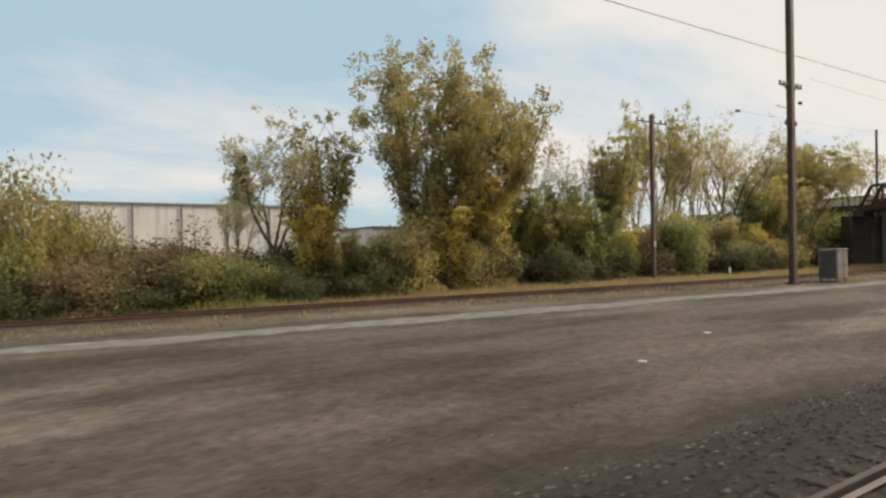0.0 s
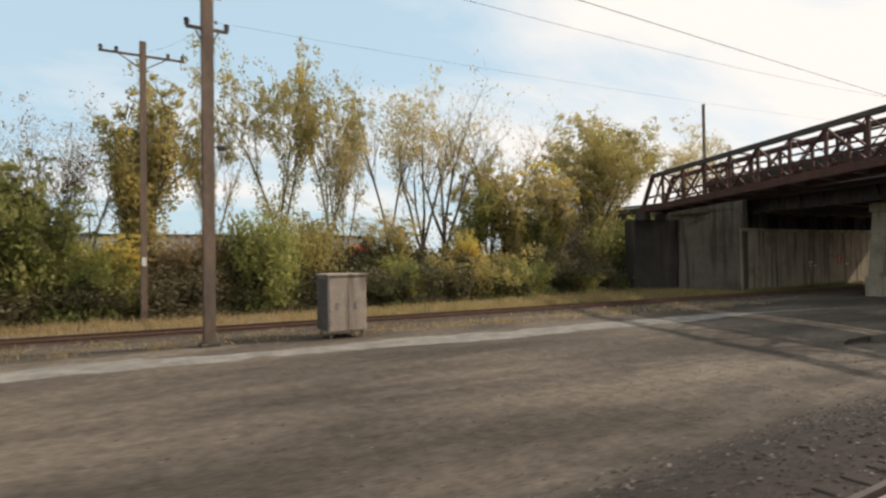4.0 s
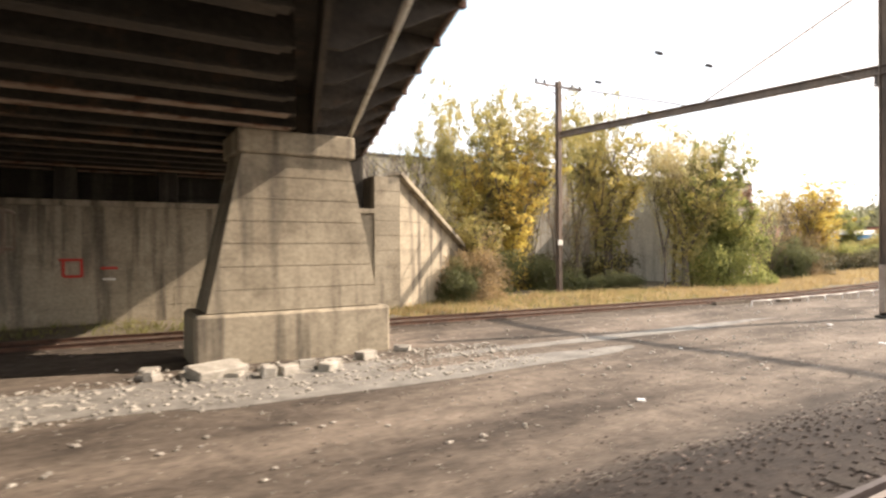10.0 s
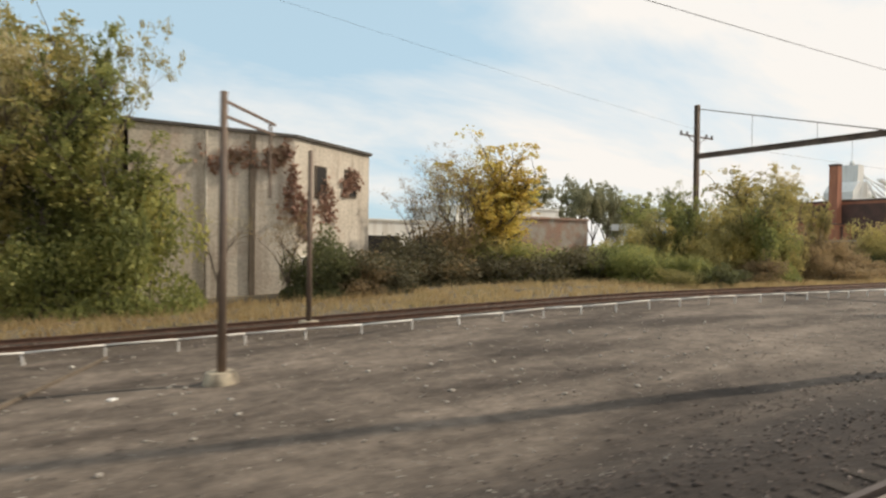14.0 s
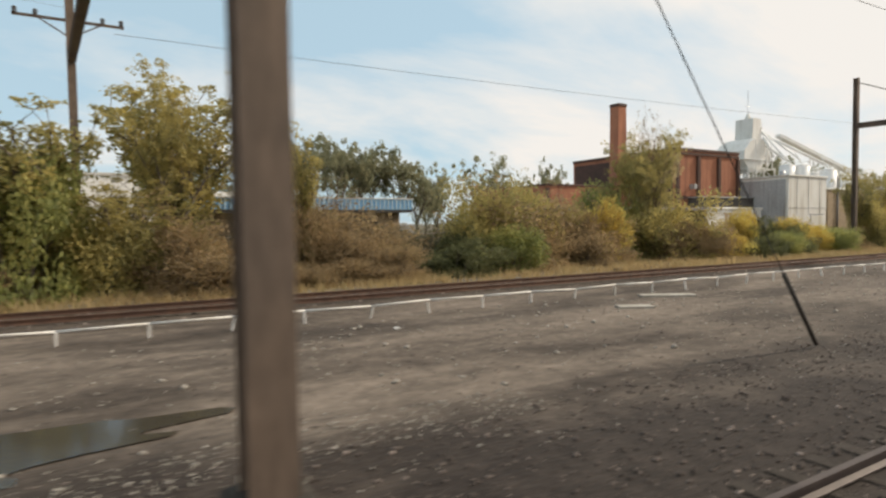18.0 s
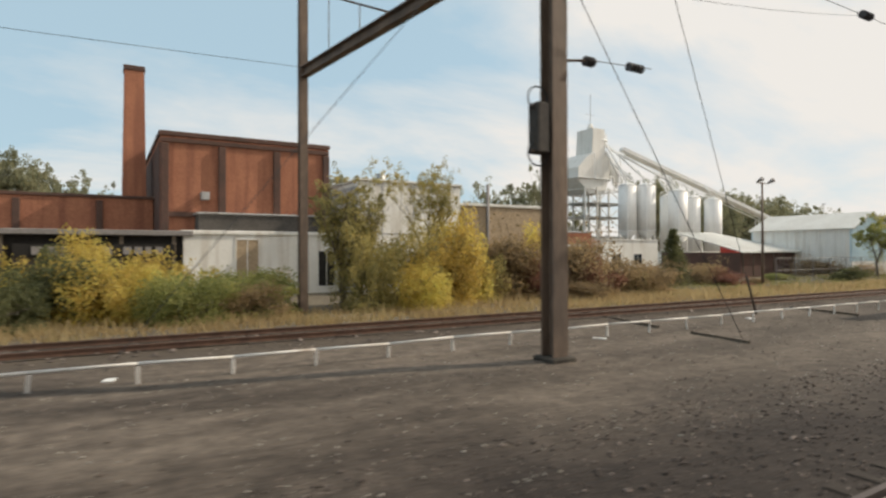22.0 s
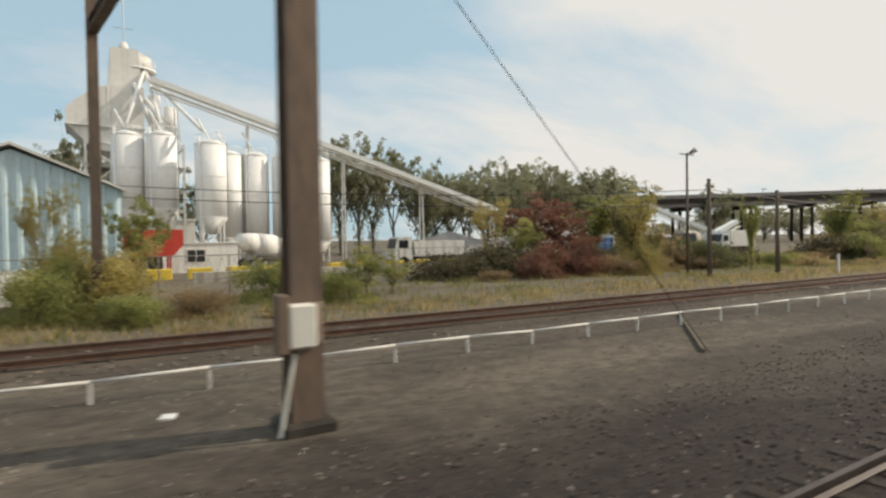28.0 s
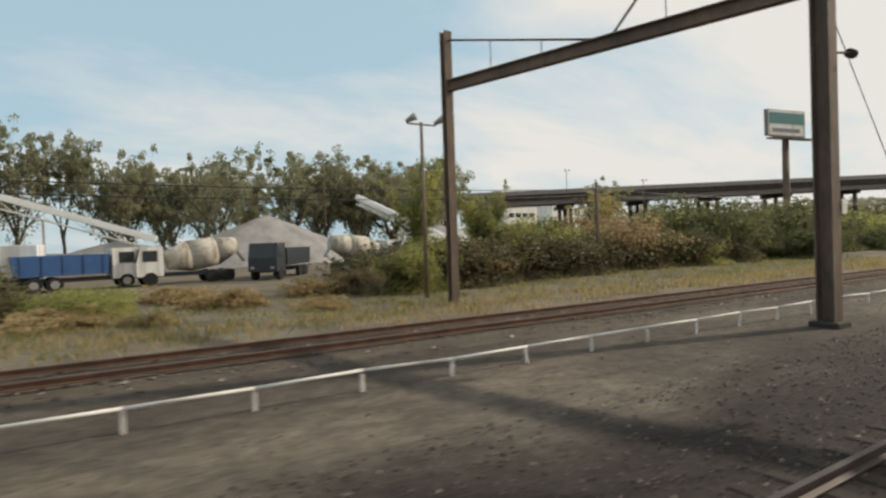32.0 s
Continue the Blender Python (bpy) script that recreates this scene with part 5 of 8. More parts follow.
# relay cabinet beside the tall pole
rb = thing("relay_cabinet", 52.9, 23.6, 0, "weathered brown-grey steel relay cabinet on short legs beside the road", "cabinet")
part("body", boxm(0, 1.75, 0, 1.5, .28, 2.72, .03), M["cabinet"], rb)
part("roof", boxm(-.07, 1.82, -.07, 1.57, 2.72, 2.82, .02), M["cabinet"], rb)
for x in (.04, .89):
    d = part("door", boxm(x, x + .82, -.03, 0, .36, 2.62, .01), M["cabinet"], rb)
    part("handle", boxm(x + .36, x + .41, -.07, -.03, 1.3, 1.6, .005), M["chrome"], d)
    part("hinge", boxm(x + .02, x + .05, -.05, -.03, .6, .8), M["polesteel"], d)
part("side_panel", boxm(-.03, 0, .08, 1.42, .36, 2.62, .01), M["roofdark"], rb, "dark side panel")
for x in (.1, 1.55):
    for y in (.1, 1.3):
        part("leg", boxm(x, x + .1, y, y + .1, -.1, .28), M["polesteel"], rb)


# ---- white pipe on low posts ----
def pipe_y(x):
    return sum(along(PIPE, x + d) for d in (-12, -6, 0, 6, 12)) / 5 - .4


def pipeline():
    t = thing("low_pipeline", 0, 0, 0, "long white pipe on short posts along the tracks", "pipeline")
    rng = random.Random(3)
    post = mesh_of("post", box(bmesh.new(), -.03, .03, -.03, .03, -.3, .35, .008), M["pipe"])
    x, prev, k = 146.0, None, 0
    while x < 420:
        z = ground_z(x) + .37 + rng.uniform(-.025, .025)
        here = (x, pipe_y(x), z)
        part("post", post, None, t, at=pose(x, here[1] + .02, ground_z(x) - .02, rng.uniform(-5, 5), rng.choice((0, 0, 0, rng.uniform(-14, 14))), rng.uniform(-9, 9)))
        if prev:
            part("pipe", tubem(prev, here, .031, n=7), M["pipe"], t)
        prev, k = here, k + 1
        x += 1.86


pipeline()


# ---- buildings ----
def opening(parent, x, y, z, w, h, name="window", m="glass", frame_m="whitewall", bars=1, depth=.08):
    """A window or door in a front wall that faces the tracks: frame, pane and bars."""
    f = bmesh.new()
    box(f, x - .07, x, y - .05, y + depth, z - .07, z + h + .07); box(f, x + w, x + w + .07, y - .05, y + depth, z - .07, z + h + .07)
    box(f, x, x + w, y - .05, y + depth, z - .07, z); box(f, x, x + w, y - .05, y + depth, z + h, z + h + .07)
    o = part(name, f, M[frame_m], parent)
    part("pane", boxm(x, x + w, y - .02, y, z, z + h), M[m], o)
    for k in range(1, bars + 1):
        part("bar", boxm(x + w * k / (bars + 1) - .025, x + w * k / (bars + 1) + .025, y - .04, y - .022, z, z + h), M[frame_m], o)
    return o


def block(name, x0, x1, y0, y1, z0, z1, m, label, parent=None, turn=0, roof="roofdark", lip=.25, over=.12):
    """A flat-roofed block: walls of their own and a roof with a raised edge; local origin at x0, y0."""
    b = parent or thing(name, x0, y0, z0, label, "building", turn=turn)
    w, d, h = x1 - x0, y1 - y0, z1 - z0
    part("wall", boxm(0, w, 0, .3, -.4, h), M[m], b)
    part("wall", boxm(0, w, d - .3, d, -.4, h), M[m], b)
    part("wall", boxm(0, .3, .3, d - .3, -.4, h), M[m], b)
    part("wall", boxm(w - .3, w, .3, d - .3, -.4, h), M[m], b)
    part("roof", boxm(-over, w + over, -over, d + over, h, h + lip, .03), M[roof], b)
    return b


# far white hall behind the trees
b = block("white_hall", -16, 24, 62, 82, 0, 8.0, "whitewall", "long white flat-roofed hall behind the trees", roof="boxgrey")
for k in range(9):
    part("downpipe", boxm(2 + 4.3 * k, 2.16 + 4.3 * k, -.1, 0, 0, 8), M["boxgrey"], b)
b = block("low_shed", 30, 74, 66, 80, 0, 6.0, "greywall", "grey low building behind the trees", roof="roofdark")
for k in range(8):
    opening(b, 3 + 5.2 * k, 0, 2.4, 2.2, 1.4)
# warehouse behind the vine trees
b = block("warehouse", 124, 171.5, 46, 72, 0, 11.6, "ware", "large windowless grey rendered warehouse behind the trees", roof="roofdark")
for k in range(7):
    part("pilaster", boxm(3 + 7 * k, 3.5 + 7 * k, -.14, 0, 0, 11.4), M["ware"], b)


def wing():
    """The wing: a front parallel to the tracks that turns back at one corner, pale render with dry creepers."""
    b = thing("warehouse_wing", 161.5, 34.4, 0, "pale rendered warehouse wing with dry creepers on its walls", "building")
    ring = [(0, 11.6), (0, 0), (9.1, 0), (15.6, 4.0), (15.6, 22), (0, 22)]
    top = 9.8
    for (ax, ay), (bx, by) in zip(ring[:-1], ring[1:]):
        p, q = Vector((ax, ay, 0)), Vector((bx, by, 0))
        d = (q - p).normalized()
        m = p.lerp(q, .5) + Vector((-d.y, d.x, 0)) * .15
        h = (q - p).length / 2
        part("wall", beamm((m.x - d.x * h, m.y - d.y * h, top / 2 - .2), (m.x + d.x * h, m.y + d.y * h, top / 2 - .2), .3, top + .4), M["palewall"], b)
    bm = bmesh.new()
    lo = [bm.verts.new((x, y, top)) for x, y in ((-.15, -.15), (9.2, -.15), (15.8, 3.9), (15.8, 22.2), (-.15, 22.2))]
    hi = [bm.verts.new(v.co + Vector((0, 0, .18))) for v in lo]
    bm.faces.new(lo[::-1]); bm.faces.new(hi)
    for k in range(5):
        bm.faces.new((lo[k], lo[(k + 1) % 5], hi[(k + 1) % 5], hi[k]))
    part("roof", bm, M["roofdark"], b, "thin dark roof edge")
    part("pilaster", boxm(6.45, 6.8, -.16, 0, -.2, 9.75, .02), M["wood"], b, "dark weathered timber post")
    part("drainpipe", tubem((4.1, -.1, 0), (4.1, -.1, 9.7), .07, n=8), M["ware"], b)
    u = Vector((6.5, 4.0, 0)).normalized()
    n = Vector((u.y, -u.x, 0))
    for f, z, w, h, name in ((4.9, 6.7, 1.1, 1.7, "window"), (1.9, 6.4, .9, 1.9, "window"), (.7, .2, 1.3, 2.4, "door"), (2.9, .8, 1.0, 1.5, "window")):
        c = Vector((9.1, 0, 0)) + u * f
        fr = part(name, beamm(c - u * .08 + n * .02 + Vector((0, 0, z + h / 2)), c + u * (w + .08) + n * .02 + Vector((0, 0, z + h / 2)), .14, h + .16), M["whitewall" if z < 2 else "wood"], b)
        part("pane", beamm(c + n * .08 + Vector((0, 0, z + h / 2)), c + u * w + n * .08 + Vector((0, 0, z + h / 2)), .05, h), M["dark"], fr)
    rs = np.random.RandomState(77)
    # creepers: (start along the front, height, length, drop, width)
    for name, spots in (("wall_creeper", ((4.2, 8.2, 2.6, .6, .8), (7.3, 8.6, 1.6, 1.0, .5))), ("wall_creeper", ((8.7, 6.2, .5, 3.2, .55), (9.6, 5.2, .7, 2.6, .6))), ("wall_creeper", ((11.2, 5.8, .9, 2.4, .7), (13.2, 7.6, 1.1, 1.2, .5)))):
        pts = []
        for a, z, run, drop, w in spots:
            f = rs.rand(260)
            x = a + run * f + rs.normal(size=260) * w * .45
            zz = z + drop * (rs.rand(260) - .5) + np.sin(x * 2.3) * .3 + rs.normal(size=260) * w * .35
            for xx, h in zip(x, zz):
                y = 0 if xx < 9.1 else (xx - 9.1) * 4.0 / 6.5
                pts.append((xx + 161.5, y + 34.4 - .10 - .12 * rs.rand(), min(max(h, .3), 9.7)))
        ob = new(name, leaf_mesh(name, pts, .17, L["creeper"], len(pts)))
        tagged(ob, "dry reddish creeper clinging to the pale wall", "climbing plant", "creepers on the wing")


wing()
# low rusty-red shed and white block seen between bushes
b = block("red_shed", 196, 206, 46, 54, .6, 6.2, "fadedbrick", "low red brick shed behind the bushes", roof="fadedbrick")
b = block("white_house", 199, 216, 62, 74, .6, 8.4, "whitewall", "white flat-roofed building behind the hedge", roof="roofwhite")
for k in range(4):
    opening(b, 1.5 + 4 * k, 0, 4.5, 1.6, 1.3)
b = block("open_depot", 181, 200, 52, 64, .6, 5.7, "whitewall", "pale open-fronted depot behind the bushes", roof="roofwhite")
for k in range(3):
    opening(b, 1 + 6 * k, 0, .3, 4.2, 3.4, "bay_door", "dark", "whitewall", 0)
# blue-fasciaed shop building
b = thing("shop_building", 213.0, 36.4, .7, "low tan building with a ribbed pale blue fascia roof", "building")
part("wall", boxm(0, 13.2, 0, 10, -.4, 3.7), M["tan"], b)
part("soffit", boxm(-.5, 13.8, -.9, 10.4, 3.62, 3.8), M["roofdark"], b)
part("fascia", prism(bmesh.new(), [(-.5, 3.8), (13.8, 3.8), (13.8, 4.5), (-.5, 4.5)], -.9, 10.4), M["brightblue"], b)
for k in range(48):
    part("rib", boxm(-.4 + .3 * k, -.34 + .3 * k, -.96, -.9, 3.82, 4.5), M["blue"], b)
part("edge", boxm(-.55, 13.85, -.98, 10.45, 4.5, 4.58), M["white"], b)
part("roof_unit", boxm(-3.0, 7.8, 7.5, 10, 4.6, 5.3, .03), M["white"], b)
part("pillar", boxm(4.2, 4.5, -.05, 0, 0, 3.6), M["white"], b)
part("recess", boxm(4.6, 11.5, -.04, 0, .2, 3.4), M["roofdark"], b, "dark recessed front")
for x in (6.3, 8.0):
    opening(b, x, -.04, 1.0, 1.1, 1.0, "window", "orange", "white", 0)

# brick works with chimney
b = block("brick_factory", 260.0, 270.9, 39.8, 55, .8, 10.9, "brick", "tall red brick factory with buttresses and a flat dark roof", roof="darkbrick", lip=.3, over=.1)
for x in (.0, 3.4, 6.95, 10.45):
    part("buttress", boxm(x, x + .45, -.28, 0, 0, 9.6, .03), M["darkbrick"], b)
part("string_course", boxm(0, 10.9, -.14, 0, 9.7, 9.95), M["darkbrick"], b)
part("string_course", boxm(.45, 10.45, -.2, 0, 5.0, 5.3), M["darkbrick"], b)
# west side: same brick, its shade put into a darker sheet
part("sooty_side", boxm(-.05, 0, .3, 14.9, .2, 9.7), M["darkbrick"], b, "side wall of the same brick, darkened for shade")
part("hood", boxm(2.3, 2.8, -.6, 0, 6.1, 6.6, .03), M["greywall"], b)
b = block("brick_annex", 246.5, 259.9, 44.6, 56, .8, 7.2, "brick", "lower red brick annex with a flat roof", roof="darkbrick", lip=.2)
for x in (0, 5.5, 10):
    part("buttress", boxm(x, x + .4, -.2, 0, 0, 6.2, .03), M["darkbrick"], b)
c = thing("brick_chimney", 258.8, 46.5, .8, "square tapering brick chimney above the factory", "chimney")
bm = bmesh.new()
prism(bm, [(-.85, 0), (.85, 0), (.62, 15.6), (-.62, 15.6)], -.62, .62)
part("shaft", bm, M["brick"], c)
part("crown", boxm(-.68, .68, -.68, .68, 15.6, 15.95, .03), M["darkbrick"], c)
b = block("loading_shed", 246.5, 261.0, 37.2, 44.5, .8, 4.5, "dark", "low dark loading shed with a projecting roof edge", roof="boxgrey", lip=.3, over=.5)
for k in range(6):
    part("post", boxm(.4 + 2.7 * k, .6 + 2.7 * k, -.35, -.2, 0, 3.7), M["wood"], b)
for k in range(5):
    opening(b, .9 + 2.75 * k, 0, .5, 1.9, 1.9, "bay_door", "roofdark", "wood", 0)
for k, (x, w) in enumerate(((7.2, .5), (7.9, .45), (8.5, .5), (9.15, .5), (10.4, .45), (11.4, .4), (11.95, .4), (12.5, .3), (13.0, .4))):
    part("sign_bar", boxm(x, x + w, -.56, -.52, 2.62, 3.05), M["boxgrey"], b, "dull grey sign bar")
part("sign_board", boxm(6.4, 14.0, -.52, -.40, 2.5, 3.2), M["dark"], b, "dark sign board")
b = block("white_office", 261.0, 270.6, 36.9, 43, .8, 4.6, "whitewall", "low white rendered office with dark door", roof="whitewall", lip=.25)
opening(b, 3.0, 0, .6, 1.3, 2.9, "door", "tan"); opening(b, 8.2, 0, .5, 1.1, 2.3, "door", "dark")
b = block("dark_link", 262, 271, 38.0, 40, 4.5, 5.9, "roofdark", "dark flat link roof before the brick factory", roof="greywall", lip=.12)
b = block("white_works", 271.0, 278.6, 34.2, 42, .8, 8.1, "whitewall", "tall white-painted works building with a roller door", roof="roofwhite", lip=.16)
part("roller_door", boxm(4.4, 6.9, -.06, 0, -.1, 3.1, .02), M["palebox"], b, "pale roller door")
part("door_frame", boxm(4.2, 7.1, -.04, 0, 3.1, 3.3), M["greywall"], b)
# side away from the sun: shade added as a greyer sheet
part("grey_side", boxm(-.05, 0, .3, 7.5, .2, 7.0), M["greywall"], b, "side wall greyed for shade")
part("vent", tubem((2.4, 2.0, 7.3), (2.4, 2.0, 8.1), .3, n=10), M["chrome"], b)
for k in range(3):
    part("seam", boxm(1.6 + 2.3 * k, 1.64 + 2.3 * k, -.03, 0, 3.3, 7.2), M["greywall"], b)
part("seam", boxm(0, 7.6, -.03, 0, 3.9, 3.96), M["greywall"], b)
b = block("tan_works", 279.0, 287.4, 34.2, 44, .8, 6.8, "tan", "windowless tan block building with a pale roof edge", roof="roofwhite", lip=.2)
part("drainpipe", tubem((1.9, -.1, 0), (1.9, -.1, 7.6), .12, n=8), M["boxgrey"], b)
# brick garages
b = block("brick_garage", 290.5, 310.4, 53.3, 62, .8, 5.9, "brick", "low red brick garage row with white overhead doors", roof="greywall", lip=.2)
for x in (1.4, 6.0, 10.6, 15.2):
    d = opening(b, x, 0, .1, 3.6, 3.5, "garage_door", "white", "whitewall", 0)
    part("glazing", boxm(x + .2, x + 3.4, -.04, -.02, .9, 1.8), M["glass"], d)
    for j in range(4):
        part("slat", boxm(x, x + 3.6, -.035, -.022, .8 + .75 * j, .84 + .75 * j), M["greywall"], d)
    for j in range(3):
        part("glazing_bar", boxm(x + .95 + .85 * j, x + 1.03 + .85 * j, -.05, -.04, .9, 1.8), M["white"], d)
part("band", boxm(0, 19.9, -.06, 0, 4.75, 5.0), M["brick"], b)
b = block("white_annex", 311.3, 322, 52.5, 58, .8, 5.0, "whitewall", "low white annex beside the garages", roof="whitewall", lip=.15)
opening(b, 2, 0, 1, 1.5, 1.4); opening(b, 6, 0, 1, 1.5, 1.4)


# ---- silo works ----
def silo(x, y, r, z0, ztop, label):
    s = thing("silo", x, y, .85, label, "silo", "white storage silos")
    bm = bmesh.new()
    tube(bm, (0, 0, z0), (0, 0, ztop - .9), r, n=28)
    part("shell", bm, M["silo"], s)
    part("dome", tube(bmesh.new(), (0, 0, ztop - .9), (0, 0, ztop - .45), r, r * .55, 28), M["silo"], s)
    part("hopper", tube(bmesh.new(), (0, 0, z0 - 1.7), (0, 0, z0), r * .22, r, 24), M["silofar"], s)
    for z in (z0 + .02, (z0 + ztop) / 2, ztop - .95):
        part("band", tube(bmesh.new(), (0, 0, z), (0, 0, z + .12), r + .03, n=28), M["silo"], s)
    for k in range(4):
        a = math.pi / 4 + k * math.pi / 2
        part("leg", beamm((r * .92 * math.cos(a), r * .92 * math.sin(a), 0), (r * .92 * math.cos(a), r * .92 * math.sin(a), z0 + .3), .18, .18), M["silofar"], s)
    part("brace", beamm((-r * .65, -r * .65, .3), (r * .65, -r * .65, z0), .08, .08), M["silofar"], s)
    part("feed_pipe", tubem((0, 0, ztop - .5), (-1.1, .9, ztop + 2.0), .13, n=8), M["silo"], s)
    part("roof_rail", tube(bmesh.new(), (0, 0, ztop - .02), (0, 0, ztop + .04), r * .96, n=20, caps=False), M["silo"], s)
    for k in range(8):
        a = k * math.pi / 4
        part("rail_post", tubem((r * .95 * math.cos(a), r * .95 * math.sin(a), ztop - .95), (r * .95 * math.cos(a), r * .95 * math.sin(a), ztop), .03, n=5), M["silo"], s)
    part("side_pipe", tubem((-r * .8, -r * .72, .6), (-r * .8, -r * .72, ztop - .2), .09, n=7), M["silo"], s)
    part("ladder", boxm(r + .02, r + .07, -.25, .25, z0, ztop - .6), M["chrome"], s)
    return s


for x, y, r, z0, zt in ((335.8, 70.0, 1.55, 6.2, 15.1), (339.0, 68.6, 1.55, 6.2, 15.1), (343.4, 65.5, 1.6, 5.2, 14.0), (346.0, 69.5, 1.45, 3.0, 13.6), (349.1, 70.0, 1.5, 2.4, 13.7), (352.5, 69.3, 1.5, 2.4, 13.6), (355.8, 67.2, 1.55, 2.4, 13.2)):
    silo(x, y, r, z0, zt, "tall white steel silo on legs with a conical hopper")


def batch_tower():
    t = thing("batching_tower", 336.6, 79, .85, "tall pale batching tower with an angular bin on open lattice legs", "tower")
    part("base_house", boxm(-6.0, 6.8, -2.0, 5, -.3, 5.4, .05), M["whitewall"], t, "white base house")
    part("base_roof", boxm(-6.2, 7.0, -2.2, 5.2, 5.4, 5.6), M["silo"], t)
    for x in (-4.6, -1.6, 1.4, 5.6):
        for y in (-2.6, 3.6):
            part("column", beamm((x, y, 0), (x, y, 14.6), .28, .28), M["silofar"], t)
    for y in (-2.6, 3.6):
        for z in (6.4, 9.0, 11.6, 14.2):
            part("tie", beamm((-4.6, y, z), (5.6, y, z), .18, .2), M["silofar"], t)
        for k, (xa, xb) in enumerate(((-4.6, -1.6), (-1.6, 1.4), (1.4, 5.6))):
            for j, z in enumerate((6.4, 9.0, 11.6)):
                s = (k + j) % 2
                part("brace", beamm((xa if s else xb, y, z), (xb if s else xa, y, z + 2.6), .11, .12), M["silofar"], t)
    for x in (-4.6, 5.6):
        for z in (9.0, 11.6, 14.2):
            part("tie", beamm((x, -2.6, z), (x, 3.6, z), .16, .18), M["silofar"], t)
    for z in (9.1, 11.7):
        part("landing", boxm(-4.8, 5.8, -2.9, 3.8, z, z + .08), M["chrome"], t)
    for x in (-3.4, -2.2, .2):
        part("down_pipe", tubem((x, -1.2, 5.6), (x + .3, -.6, 14.6), .24, n=10), M["silofar"], t)
    part("bin_funnel", prism(bmesh.new(), [(-3.6, 13.4), (.6, 13.4), (1.4, 15.6), (1.4, 16.2), (-6.4, 16.2)], -2.4, 4.0), M["silofar"], t)
    part("bin", prism(bmesh.new(), [(-6.4, 16.2), (1.4, 16.2), (1.4, 21.0), (-2.2, 21.0), (-4.3, 19.9), (-6.4, 18.0)], -2.8, 4.4), M["silofar"], t, "angular pale bin with a sloping side")
    part("bin_seam", boxm(-2.3, -2.16, -2.86, -2.8, 16.3, 20.8), M["silo"], t)
    part("bin_rim", boxm(-6.5, 1.5, -2.9, 4.5, 16.1, 16.28), M["silo"], t)
    part("shaft", prism(bmesh.new(), [(-2.2, 21.0), (1.2, 21.0), (1.0, 25.6), (-1.9, 25.6)], -2.0, 2.2), M["silofar"], t, "tapering head shaft")
    part("head_drum", tube(bmesh.new(), (.8, .2, 23.7), (.8, .2, 25.2), 1.75, n=24), M["silofar"], t, "round head house")
    part("drum_floor", tube(bmesh.new(), (.8, .2, 23.5), (.8, .2, 23.72), 2.3, n=24), M["silo"], t)
    part("drum_cone", tube(bmesh.new(), (.8, .2, 22.2), (.8, .2, 23.5), .7, 1.8, 24), M["silofar"], t)
    part("dome", tube(bmesh.new(), (.8, .2, 25.2), (.8, .2, 25.7), 1.8, .9, 24), M["silofar"], t)
    part("cap", tube(bmesh.new(), (-.4, .2, 25.5), (-.4, .2, 26.9), .8, .35, 16), M["silofar"], t)
    for k in range(14):
        a = 2 * math.pi * k / 14
        part("railing_post", tubem((.8 + 2.2 * math.cos(a), .2 + 2.2 * math.sin(a), 23.7), (.8 + 2.2 * math.cos(a), .2 + 2.2 * math.sin(a), 24.8), .04, n=5), M["silo"], t)
        b = 2 * math.pi * (k + 1) / 14
        for z in (24.3, 24.8):
            part("railing", tubem((.8 + 2.2 * math.cos(a), .2 + 2.2 * math.sin(a), z), (.8 + 2.2 * math.cos(b), .2 + 2.2 * math.sin(b), z), .035, n=5), M["silo"], t)
    part("antenna", tubem((-.4, .2, 26.7), (-.4, .2, 32.4), .06, n=6), M["chrome"], t)
    part("antenna_arm", tubem((-1.5, .2, 28.6), (.6, .2, 28.6), .04, n=5), M["chrome"], t)
    # chutes fanning out from the head to the silos
    for p, q, r in (((1.6, -1.4, 23.4), (-.8, -8.8, 15.6), .2), ((1.8, -1.4, 23.2), (2.4, -10.0, 15.6), .2), ((2.2, -1.2, 22.6), (6.2, -13.0, 14.6), .2), ((1.6, -2.6, 19.6), (3.4, -6.4, 16.0), .3), ((.4, -2.9, 21.4), (1.8, -4.6, 16.6), .24)):
        part("chute", tubem(p, q, r, n=8), M["silo"], t)
    for x, z in ((2.6, 20.4), (4.3, 19.2)):
        part("dust_unit", tube(bmesh.new(), (x, -1.6, z - 3.4), (x, -1.6, z), .7, n=14), M["silo"], t)
        part("dust_cone", tube(bmesh.new(), (x, -1.6, z - 4.4), (x, -1.6, z - 3.4), .2, .7, 14), M["silofar"], t)
    for x in (3.4, 5.4):
        part("mast_leg", beamm((x, -2.2, 14.2), (x - .6, -2.2, 21.6), .18, .18), M["silo"], t)
        part("mast_brace", beamm((x, -2.2, 15.4), (x - 1.8, -2.2, 20.2), .1, .1), M["silo"], t)


batch_tower()


